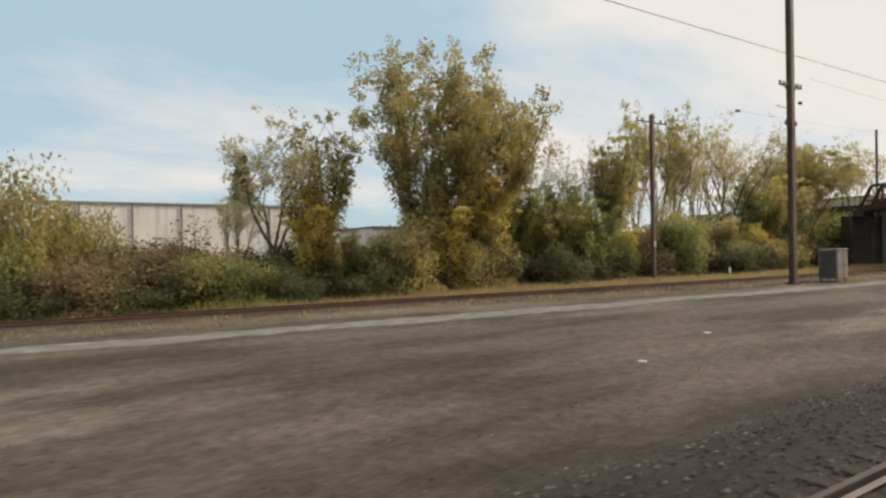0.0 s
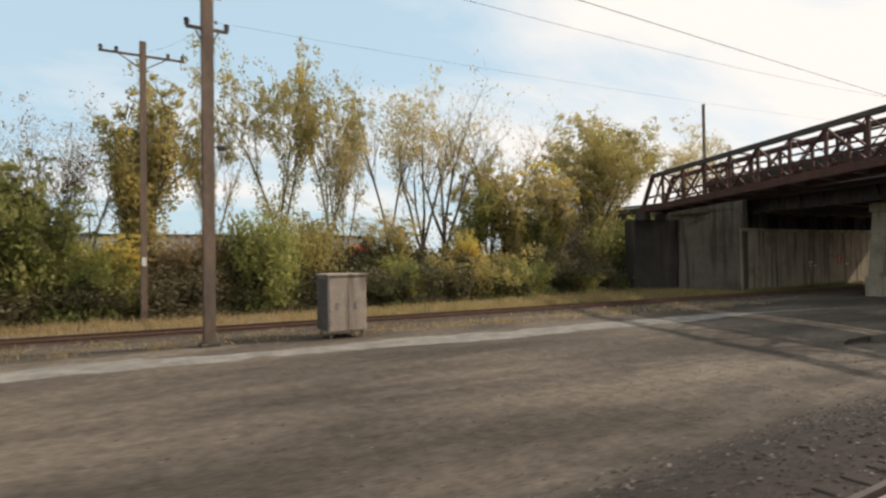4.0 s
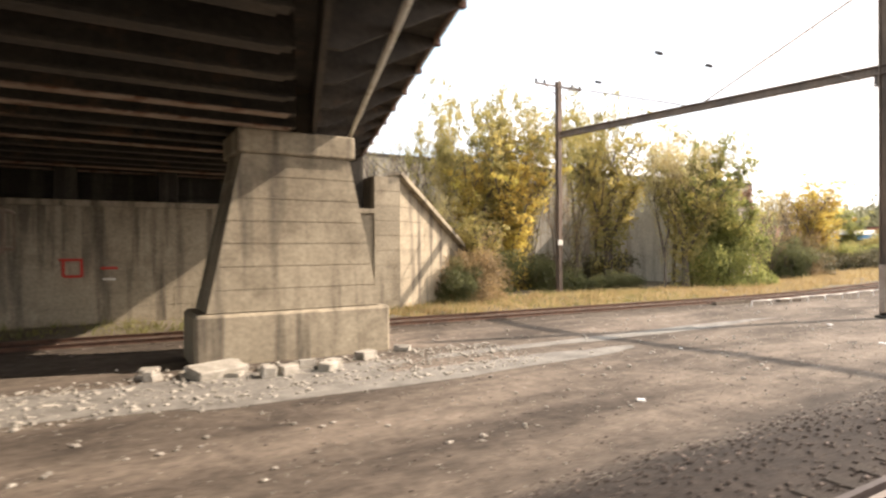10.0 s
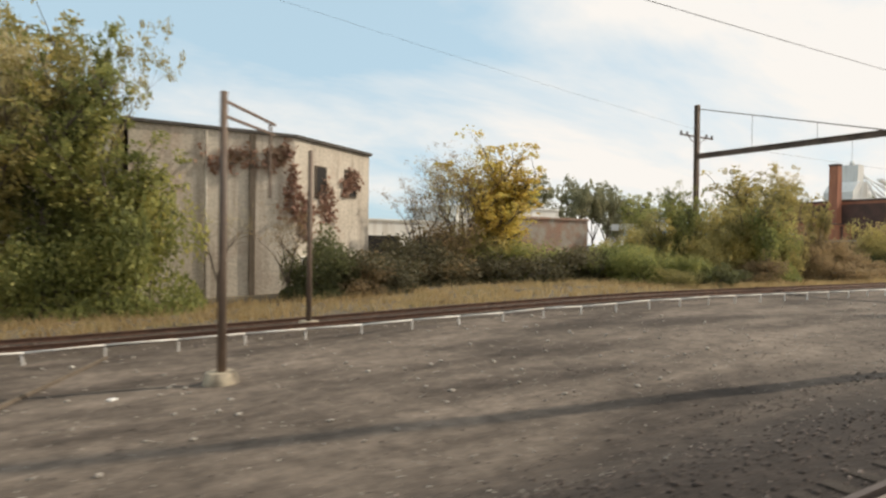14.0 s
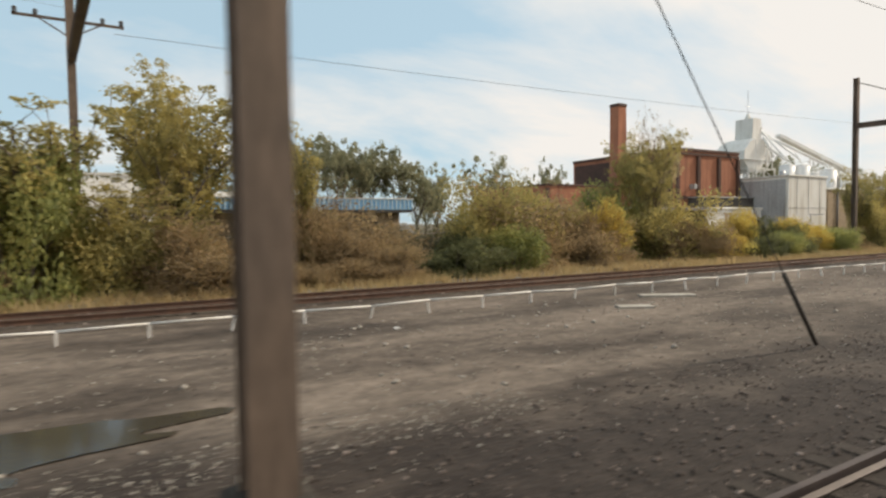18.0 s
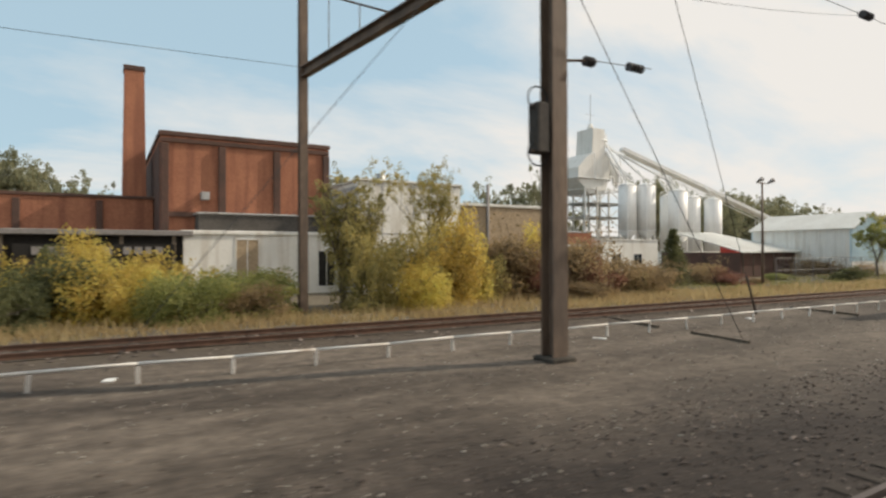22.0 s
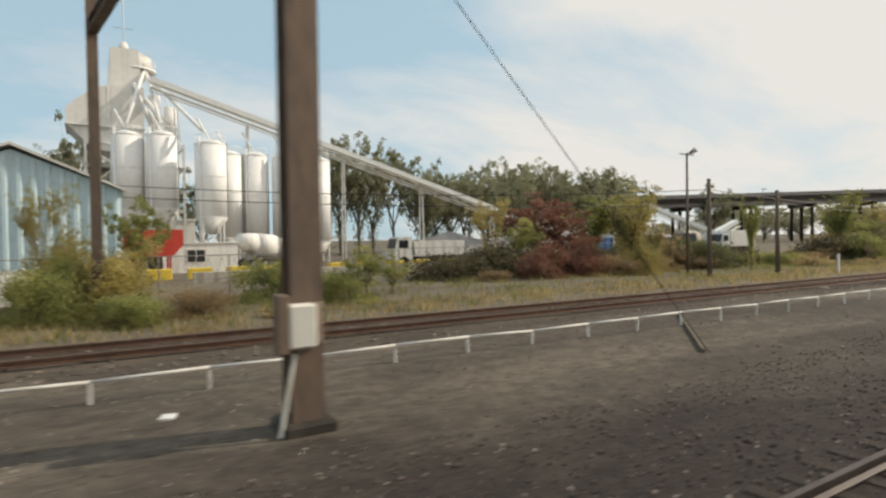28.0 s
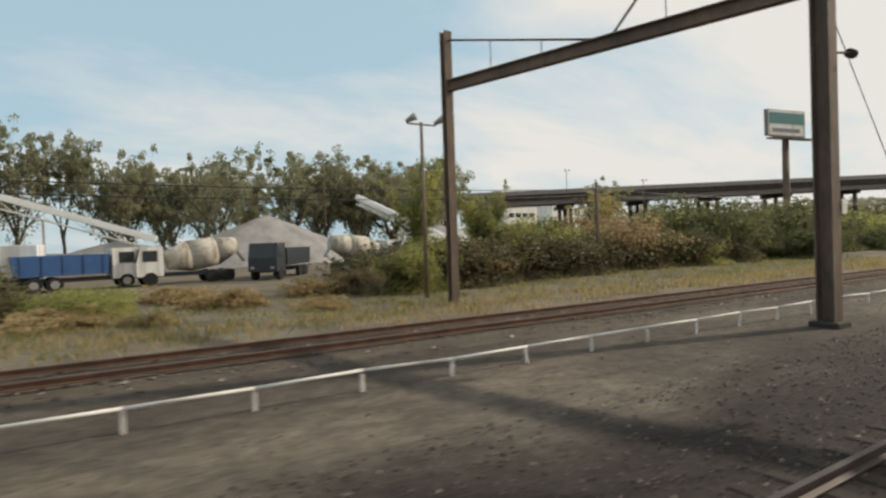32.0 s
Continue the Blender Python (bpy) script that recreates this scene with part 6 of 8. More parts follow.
def conveyor(p, q, label, legs, w=1.1, h=.85):
    p, q = Vector(p), Vector(q)
    c = thing("conveyor", p.x, p.y, p.z, label, "conveyor")
    d = q - p
    for dy in (-w / 2, w / 2):
        for dz in (-h / 2, h / 2):
            part("chord", beamm((0, dy, dz), (d.x, d.y + dy, d.z + dz), .12, .14), M["silo"], c)
    part("belt_cover", beamm((0, 0, h / 2 + .28), (d.x, d.y, d.z + h / 2 + .28), w * 1.25, .55), M["silo"], c, "white curved belt cover")
    part("walkway", beamm((0, -w / 2 - .45, -h / 2), (d.x, d.y - w / 2 - .45, d.z - h / 2), .6, .06), M["palebox"], c)
    part("handrail", beamm((0, -w / 2 - .72, .6), (d.x, d.y - w / 2 - .72, d.z + .6), .05, .05), M["silo"], c)
    n = int(d.length / 1.5)
    for k in range(n):
        a, b = d * (k / n), d * ((k + 1) / n)
        s = 1 if k % 2 else -1
        part("lattice", beamm(a + Vector((0, -w / 2, s * h / 2)), b + Vector((0, -w / 2, -s * h / 2)), .05, .06), M["silofar"], c)
    for f in legs:
        a = d * f
        for dy in (-w / 2, w / 2):
            part("leg", beamm((a.x, a.y + dy, .85 - p.z), (a.x, a.y + dy * .6, a.z - h / 2), .18, .18), M["silofar"], c)
    return c


conveyor((338.4, 73.6, 21.6), (390.0, 63.6, 3.9), "long white inclined conveyor running up to the batching tower", (.2, .42, .62, .82))
conveyor((412.5, 65.0, 8.6), (420.0, 56.6, 3.2), "short pale stone conveyor in the yard", (.5,), .9, .6)
conveyor((424.5, 56.0, 5.2), (419.5, 56.8, 3.2), "short tilted pale conveyor", (.3,), .9, .5)
# gabled shed in pale blue sheet
s = thing("gabled_shed", 325.2, 30.3, .85, "gabled shed clad in ribbed pale blue and white sheet", "shed")
part("plinth", boxm(0, 8.2, 0, 11, -.4, 1.6), M["whitewall"], s)
part("gable_wall", prism(bmesh.new(), [(0, 1.6), (8.2, 1.6), (8.2, 5.1), (4.1, 6.75), (0, 5.1)], .05, .2), M["blue"], s)
part("back_wall", prism(bmesh.new(), [(0, 1.6), (8.2, 1.6), (8.2, 5.1), (4.1, 6.75), (0, 5.1)], 10.8, 10.95), M["blue"], s)
for k in range(16):
    x = .25 + 7.7 * k / 15
    zt = 5.1 + 1.65 * (1 - (abs(x - 4.1) + .12) / 4.1)
    bm = bmesh.new()
    vs = [bm.verts.new(q) for z in (1.6, zt - .05) for q in ((x - .16, .05, z), (x - .07, -.07, z), (x + .07, -.07, z), (x + .16, .05, z))]
    for a, b_ in ((0, 1), (1, 2), (2, 3)):
        bm.faces.new((vs[a], vs[b_], vs[b_ + 4], vs[a + 4]))
    bm.faces.new((vs[3], vs[2], vs[1], vs[0])); bm.faces.new((vs[4], vs[5], vs[6], vs[7]))
    part("rib", bm, M["blue"], s)
for k in range(14):
    y = .6 + 10 * k / 13.5
    part("side_rib", boxm(-.06, 0, y - .1, y + .1, 1.6, 5.05, .02), M["whitewall"], s)
part("side_wall", boxm(0, .15, .2, 10.8, 1.6, 5.1), M["whitewall"], s)
part("side_wall", boxm(8.05, 8.2, .2, 10.8, 1.6, 5.1), M["blue"], s)
for a, b in (((-.25, 5.02), (4.1, 6.9)), ((4.1, 6.9), (8.45, 5.02))):
    part("roof_slope", prism(bmesh.new(), [a, b, (b[0], b[1] + .12), (a[0], a[1] + .12)], -.3, 11.2), M["roofwhite"], s)
part("door", boxm(5.0, 5.5, -.04, .05, 0, 2.1, .01), M["white"], s)
s = thing("lean_to_shed", 314.6, 36.0, .85, "low lean-to shed with a white sloping roof and dark brown walls", "shed")
part("wall", boxm(0, 10.4, 0, .25, -.4, 2.55), M["darkbrick"], s)
part("wall", boxm(0, .25, .25, 10, -.4, 2.55), M["darkbrick"], s)
for k in range(6):
    part("post", boxm(.3 + 1.9 * k, .42 + 1.9 * k, -.06, 0, 0, 2.5), M["wood"], s)
bm = bmesh.new()
vs = [bm.verts.new(q) for d in (0, .14) for q in ((-.4, -.5, 2.5 + d), (10.5, -.5, 2.6 + d), (10.5, 10.5, 5.0 + d), (3.4, 10.5, 4.9 + d))]
for f in ((3, 2, 1, 0), (4, 5, 6, 7), (0, 1, 5, 4), (1, 2, 6, 5), (2, 3, 7, 6), (3, 0, 4, 7)):
    bm.faces.new([vs[k] for k in f])
part("roof", bm, M["roofwhite"], s, "white metal roof")
for k in range(9):
    part("roof_seam", beamm((.6 + 1.15 * k, -.48, 2.68 + .01 * k), (3.9 + .77 * k, 10.4, 5.08), .05, .05), M["roofwhite"], s)
b = block("yard_store", 333.6, 344, 56, 62, .85, 3.4, "whitewall", "low white store at the foot of the silos", roof="roofwhite", lip=.12)
opening(b, 1.5, 0, .1, 2.5, 2.1, "bay_door", "dark"); opening(b, 6, 0, .9, 1.5, 1.1)


# ---- vehicles and yard things ----
def wheel(parent, x, y, r=.5, w=.32):
    t = part("wheel", tubem((x, y - w / 2, r), (x, y + w / 2, r), r, n=18), M["tyre"], parent)
    part("rim", tubem((x, y - w / 2 - .02, r), (x, y - w / 2, r), r * .55, n=14), M["chrome"], t)


def lorry(x, y, turn, cab, bed, label, kind="box"):
    v = thing("lorry", x, y, .85, label, "lorry", "lorries in the yard", turn)
    part("chassis", boxm(-3.6, 3.4, -.45, .45, .6, .9), M["darkpaint"], v)
    bm = bmesh.new()
    prism(bm, [(1.8, .7), (3.6, .7), (3.6, 1.7), (3.3, 2.9), (1.8, 2.9)], -1.15, 1.15)
    c = part("cab", bm, M[cab], v)
    part("windscreen", prism(bmesh.new(), [(3.62, 1.75), (3.37, 2.75), (3.34, 2.75), (3.59, 1.75)], -1.0, 1.0), M["glass"], c)
    for s in (-1, 1):
        part("side_window", boxm(2.2, 3.2, s * 1.16 - .01, s * 1.16 + .01, 1.8, 2.6), M["glass"], c)
        part("headlight", boxm(3.58, 3.64, s * .8 - .15, s * .8 + .15, .9, 1.1), M["chrome"], c)
    if kind == "box":
        part("body", boxm(-3.8, 1.6, -1.2, 1.2, .95, 3.3, .04), M[bed], v)
    elif kind == "tipper":
        part("body", prism(bmesh.new(), [(-3.9, 1.1), (1.5, 1.1), (1.6, 2.5), (-4.1, 2.5)], -1.2, 1.2), M[bed], v)
        for k in range(5):
            part("rib", boxm(-3.6 + 1.2 * k, -3.5 + 1.2 * k, -1.27, -1.2, 1.1, 2.5), M[bed], v)
    elif kind == "mixer":
        bm = bmesh.new()
        tube(bm, (-3.9, 0, 2.9), (-2.2, 0, 2.4), .6, 1.15, 18); tube(bm, (-2.2, 0, 2.4), (-.2, 0, 2.1), 1.15, 1.2, 18); tube(bm, (-.2, 0, 2.1), (1.4, 0, 1.8), 1.2, .7, 18)
        part("drum", bm, M[bed], v, "tapered mixing drum")
        part("chute", beamm((-3.8, 0, 2.6), (-4.5, 0, 1.5), .5, .12), M["chrome"], v)
    for xx in (-2.9, -1.7, 2.7):
        for s in (-1.0, 1.0):
            wheel(v, xx, s)
    return v


lorry(383.6, 48.5, 8, "white", "bluepaint", "tipper lorry with white cab and blue bed in the yard", "tipper")
lorry(377.5, 50.0, 172, "white", "white", "white box lorry parked in the stone yard", "box")
lorry(390.5, 48.5, 185, "white", "ware", "white concrete mixer lorry with a grey drum in the yard", "mixer")
lorry(397.6, 47.5, 232, "darkpaint", "darkpaint", "dark lorry standing in the stone yard", "tipper")
lorry(407.5, 52.0, 5, "white", "ware", "white concrete mixer lorry by the stone conveyor", "mixer")
lorry(413.5, 50.0, 175, "white", "whitewall", "white lorry parked at the yard's edge", "box")
lorry(361.0, 50.5, 175, "white", "white", "white lorry near the silos", "tipper")
lorry(348.0, 58.0, 15, "white", "silofar", "white mixer lorry under the silos", "mixer")


h = thing("feed_hopper", 334.2, 49.0, .85, "red feed hopper on legs in the silo yard", "hopper")
part("bin", prism(bmesh.new(), [(.8, 1.6), (3.4, 1.6), (4.2, 2.5), (4.2, 3.7), (0, 3.7), (0, 2.5)], 0, 2.4), M["redpaint"], h)
for x in (.9, 3.2):
    for y in (.2, 2.1):
        part("leg", boxm(x, x + .15, y, y + .15, -.1, 1.7), M["redpaint"], h)
bl = thing("barrier_block", 335.4, 45.0, .8, "yellow-painted concrete barrier block", "barrier", "yellow barrier blocks")
part("block", boxm(0, 1.7, 0, .6, 0, .85, .06), M["yellow"], bl)
for k in range(1, 10):
    copy_thing(bl, pose(335.4 + 2.75 * k, 45 + .12 * k, .8, 0, 0, (k * 37) % 9 - 4))
for x, y, w, d, h_, lab in ((406, 82, 34, 16, 7.2, "wide grey pile of crushed stone"), (388, 88, 30, 14, 4.2, "low grey pile of crushed stone"), (436, 84, 28, 14, 5.5, "grey pile of crushed stone")):
    bm = bmesh.new()
    n, rings = 40, 9
    rows_ = []
    for j in range(rings):
        q = j / (rings - 1)
        rows_.append([bm.verts.new((math.cos(6.283 * k / n) * w / 2 * (1 - q) * (1 + .12 * noise.noise(Vector((k * .5, j * .4, x)))), math.sin(6.283 * k / n) * d / 2 * (1 - q), h_ * (q ** .9) - .1)) for k in range(n)])
    for a, b_ in zip(rows_, rows_[1:]):
        for k in range(n):
            bm.faces.new((a[k], a[(k + 1) % n], b_[(k + 1) % n], b_[k]))
    tagged(new("gravel_mound", mesh_of("gravel_mound", bm, M["pile"])), lab, "gravel mound").matrix_basis = pose(x, y, .85)


# ---- light masts, billboard, viaduct ----
def mast(x, y, top, label, heads=2):
    g = ground_z(x)
    m = thing("floodlight_mast", x, y, g, label, "light mast", "floodlight masts")
    part("pole", tubem((0, 0, 0), (0, 0, top - g), .11, .07, 8), M["polesteel"], m)
    part("crossarm", tubem((-.75, 0, top - g - .1), (.75, 0, top - g - .1), .04, n=6), M["polesteel"], m)
    for k in range(heads):
        xx = (-.75 + 1.5 * k / (heads - 1)) if heads > 1 else .2
        part("lamp_head", tube(bmesh.new(), (xx - .1, -.1, top - g - .05), (xx + .28, -.3, top - g + .2), .08, .19, 10), M["boxgrey"], m, "grey floodlight head")


mast(301.8, 26.2, 9.0, "thin floodlight mast with two lamp heads beside the track")
mast(366.7, 24.4, 9.1, "thin floodlight mast with one lamp head beside the yard", 1)
mast(397.2, 23.0, 9.0, "floodlight mast with two lamp heads behind the gantry")
for x, y, t in ((420, 96, 19), (455, 110, 21), (500, 118, 22), (505, 96, 17)):
    mast(x, y, t, "tall distant floodlight mast above the viaduct", 2)


def viaduct():
    v = thing("viaduct", 0, 0, .85, "long elevated highway viaduct on round columns in the distance", "viaduct")
    p, q = Vector((455, 150, 13.2)), Vector((640, 62, 17.6))
    d = (q - p).normalized()
    u = Vector((-d.y, d.x, 0))
    part("deck", beamm(p, q, 14, 1.6), M["shadowed"], v)
    part("parapet", beamm(p - u * 7 + Vector((0, 0, 1.2)), q - u * 7 + Vector((0, 0, 1.2)), .3, 1.2), M["boxgrey"], v)
    part("parapet", beamm(p + u * 7 + Vector((0, 0, 1.2)), q + u * 7 + Vector((0, 0, 1.2)), .3, 1.2), M["boxgrey"], v)
    for s in (-5.5, 0, 5.5):
        part("girder", beamm(p + u * s - Vector((0, 0, 1.5)), q + u * s - Vector((0, 0, 1.5)), .5, 1.5), M["boxgrey"], v)
    n = 9
    for k in range(n):
        c = p.lerp(q, (k + .5) / n)
        part("pier_cap", beamm(c - u * 6.5 - Vector((0, 0, 2.9)), c + u * 6.5 - Vector((0, 0, 2.9)), 1.2, 1.2), M["shadowed"], v)
        for s in (-5, 0, 5):
            e = c + u * s
            part("column", tubem((e.x, e.y, -1), (e.x, e.y, c.z - 3.3), .55, n=12), M["shadowed"], v)


viaduct()
bb = thing("billboard", 461.5, 39.2, .85, "billboard on a single post with a teal and white poster", "billboard")
part("post", tubem((0, 0, 0), (0, 0, 14.4), .45, .4, 12), M["polesteel"], bb)
f = part("panel", boxm(-3.6, 3.6, -.25, .25, 14.6, 18.0, .04), M["boxgrey"], bb)
part("poster", boxm(-3.5, 3.5, -.30, -.26, 14.7, 17.9), M["white"], f, "white and teal poster")
part("poster_band", boxm(-3.3, 3.3, -.33, -.31, 16.2, 17.6), M["teal"], f)
part("poster_bar", boxm(-2.8, 2.4, -.33, -.31, 15.1, 15.6), M["boxgrey"], f)
part("catwalk", boxm(-4.0, 4.0, -1.3, -.3, 14.1, 14.25), M["polesteel"], bb)
bb.matrix_basis = pose(461.5, 39.2, .85, 0, 0, -9)
for x, y, w, h in ((520, 190, 14, 17), (548, 205, 18, 20), (585, 215, 12, 26)):
    b = block("distant_building", x, x + w, y, y + 12, .85, h, "whitewall", "pale distant building beyond the viaduct", roof="roofdark")
    for k in range(4):
        opening(b, 1 + (w - 2) / 4 * k, 0, h * .6, (w - 2) / 5, 2.0)

# ---- small things by the track ----
mp = thing("milepost", 239.4, 5.5, .86, "square weathered wooden milepost with a white head numbered 104", "milepost")
mp.matrix_basis = pose(239.4, 5.5, .86, 0, 1.5, -8)
part("post", boxm(-.10, .10, -.10, .10, -.3, 1.22, .012), M["orangewood"], mp, "weathered orange-brown wooden post")
part("head", boxm(-.108, .108, -.108, .108, 1.22, 1.88, .010), M["white"], mp, "white-painted head with dark bars")
def digit(text, parent, m):
    cu = bpy.data.curves.new("digit", "FONT")
    cu.body, cu.size, cu.align_x, cu.extrude = text, .22, "CENTER", .002
    tmp = bpy.data.objects.new("digit", cu)
    me = bpy.data.meshes.new_from_object(tmp)
    bpy.data.objects.remove(tmp)
    me.materials.clear()
    me.materials.append(M["darkpaint"])
    part("digit", me, None, parent, at=m)


for text, z in (("1", 1.69), ("0", 1.48), ("4", 1.27)):
    digit(text, mp, pose(0, -.112, z, 90, 0, 0))
    digit(text, mp, pose(-.112, 0, z, 90, 0, -90))
wp = thing("marker_post", 373.6, 18.2, .9, "short white marker post in the grass", "post")
part("post", boxm(-.09, .09, -.06, .06, -.2, 1.25, .02), M["white"], wp)
wp = thing("marker_post", 58.4, 36.5, 0, "short white marker post in the grass", "post")
part("post", boxm(-.12, .12, -.06, .06, -.2, .8, .02), M["white"], wp)
rs_ = thing("red_container", 68.5, 60, 0, "small red container far behind the trees", "container")
part("body", boxm(0, 2.6, 0, 1.5, 3.6, 4.9, .05), M["redpaint"], rs_)
part("stand", boxm(.2, 2.4, .2, 1.3, -.2, 3.6, .03), M["polesteel"], rs_)


# ---- planting: kind, x, y, height, width ----
plant_rows([
    ("bmix", -4, 41, 8.5, 5.3), ("bmix", -1, 42, 7.8, 5), ("bgreen", -4.4, 38.5, 4.4, 4.4), ("bbrown", -0.3, 38.5, 4.1, 5.2),
    ("bdeep", -3.1, 37.5, 2.6, 4.3), ("bbrown", 4, 43, 5.2, 6.8), ("bbrown", 5.7, 40, 4.4, 6.2), ("bdeep", 2.5, 38, 2.7, 5),
    ("bgreen", 7.1, 38, 3.3, 5), ("conifer", 21.2, 98, 19.5, 8.6), ("thin", 11.4, 43, 13.7, 6.7), ("thin", 9.5, 46, 8.7, 3.7),
    ("vinedmix", 15.1, 42, 13.8, 4), ("vinedgold", 13.5, 41, 9, 3.1), ("vinedmix", 15.6, 40, 5.1, 2.7), ("poplar", 23.8, 42, 19.4, 9.6),
    ("poplar", 28.6, 41, 19.8, 8.6), ("thin2", 33.2, 42, 16.2, 5.0), ("vinedgold", 28.9, 40, 11.5, 3.4), ("vinedmix", 23.2, 40.5, 12.5, 4.0), ("vinedgold", 25.4, 40, 8.2, 5.7), ("bmix", 20.2, 39.5, 5.9, 6.1),
])
plant_rows([
    ("bmix", 27.8, 39.5, 5.1, 5.3), ("bdeep", 17.2, 39, 3.5, 6.2), ("bdeep", 11.6, 39, 2.8, 4.7), ("vined", 34.3, 42, 8.7, 4),
    ("bmix", 39, 44, 8.6, 6.4), ("vined", 34.1, 41, 9.6, 3.3), ("bare2", 37.4, 43, 14.5, 4.8), ("vined", 40.9, 42, 10.2, 4),
    ("bare2", 43.7, 44, 14.5, 5.2), ("vinedmix", 36.8, 40, 7.5, 4.2), ("vined", 41.6, 40, 6.9, 4.0), ("vinedmix", 47.3, 42, 15.5, 4.3),
    ("thin2", 60.6, 45, 19, 6.8), ("vinedmix", 28.4, 40, 7.7, 2.7), ("vined", 31.3, 41, 8.2, 2.9), ("vined", 34, 41, 7.9, 3),
    ("bgreen", 38.2, 41, 7.7, 5.9), ("vined", 41.1, 41, 8.1, 4), ("bdeep", 35.9, 39, 4.1, 5.2),
])
plant_rows([
    ("bare2", 41.8, 43, 13.9, 4.6), ("bgreen", 43.3, 39.5, 4.8, 4.3), ("vinedmix", 46.2, 42, 15.3, 3.5), ("vinedgold", 45.6, 39.5, 5.5, 2.2),
    ("thin2", 51.6, 43, 15.3, 3.8), ("bbrown", 49.9, 41, 6.4, 4.8), ("thin2", 56.1, 44, 19.1, 6.8), ("bgreen", 53.5, 41, 6.5, 5.9),
    ("bmix", 58, 42, 8, 5.4), ("thin", 64.3, 43, 7.9, 5.4), ("bare", 71.3, 45, 19.8, 11.3), ("bare", 79.2, 46, 20.6, 9.9),
    ("bdeep", 63.9, 41, 3.5, 7.5), ("vinedmix", 77.4, 43, 12.2, 4.9), ("bmix", 73.7, 41, 4.4, 7.7), ("poplar2", 89.5, 44, 18.1, 8.6),
    ("thin", 83.2, 43, 12.1, 6.4), ("bgreen", 91.4, 42, 7.5, 7.9), ("thin", 111, 47, 21.3, 9),
])
plant_rows([
    ("bgreen", 82.9, 40, 2.1, 7.7), ("thin", 61.4, 44, 15.8, 4), ("vinedmix", 64.5, 41, 6.7, 2.9), ("bare", 66.4, 46, 20.8, 7),
    ("thin", 69.4, 45, 20.2, 7.1), ("bgold", 71.4, 42, 5.8, 3.9), ("bmix", 69.9, 40, 3.6, 4.7), ("bgreen", 63.3, 40, 3.7, 4),
    ("vined", 73.9, 44, 9.8, 4.2), ("poplar2", 76.8, 45, 13.9, 5.2), ("bare", 80.1, 46, 13.9, 5.1), ("vinedgold", 83.5, 44, 13.6, 4.7),
    ("vined", 81, 43, 8.4, 4.1), ("thin", 89.3, 46, 15.7, 7), ("poplar2", 93, 48, 19.9, 10.5), ("thin", 100.4, 52, 22.3, 8.5),
    ("bare2", 85.4, 43, 8.2, 4.7), ("bare2", 89.8, 44, 8.4, 5), ("bgreen", 76.9, 40, 3.2, 5.4),
])
plant_rows([
    ("bmix", 82.6, 40.5, 2.3, 5.1), ("bdeep", 73.9, 39.5, 2.1, 4.5), ("bdeep", 86.8, 41, 2.2, 4.6), ("bare", 134.9, 41, 15.5, 5.5),
    ("vinedmix", 139.9, 38.5, 14.3, 4.7), ("poplar2", 145, 39, 16.9, 6.8), ("vinedgold", 142.3, 37.5, 12.6, 4.3),
    ("bdeep", 139.5, 38, 4.3, 5.1), ("thin2", 151.9, 40, 17.1, 6), ("vinedmix", 155.2, 39, 16.2, 6.1), 
    ("bare", 135, 43, 16.4, 6.6), ("bdeep", 133.1, 33, 1.2, 3.3), ("bbrown", 130.2, 36, 3.4, 2.8), ("thin", 135.9, 38.5, 9.3, 3.2),
    ("bare", 133, 42, 15.3, 4.2), ("bbrown", 136.2, 33.5, 4, 3.4), ("bdeep", 133.8, 32, 2.9, 2.7),
])
plant_rows([
    ("bbrown", 138.2, 37, 5.6, 3.6), ("poplar2", 136.9, 39, 15, 3.8), ("vinedgold", 138.5, 38, 11.8, 2.5), ("thin2", 141.6, 40, 17.8, 4.4),
    ("vinedmix", 142.2, 37.5, 8.9, 2.2), ("bare2", 146.5, 40, 12.9, 4.3), ("bare2", 150.7, 38.5, 7.7, 4),
    ("thin2", 154.5, 40, 17.7, 4.4), ("thin", 156.3, 32.6, 14.9, 5.1), ("thin2", 160.2, 31.9, 13.8, 3.9),
    ("bdeep", 146.7, 37.5, 2.9, 5.5), ("bare2", 148.1, 38.5, 10.6, 3.7), 
    ("vined", 159.2, 31.6, 13.9, 2.7), ("thin", 154.8, 32.3, 13.9, 3.8), ("vined", 160.5, 31.2, 9.5, 2.8),
])
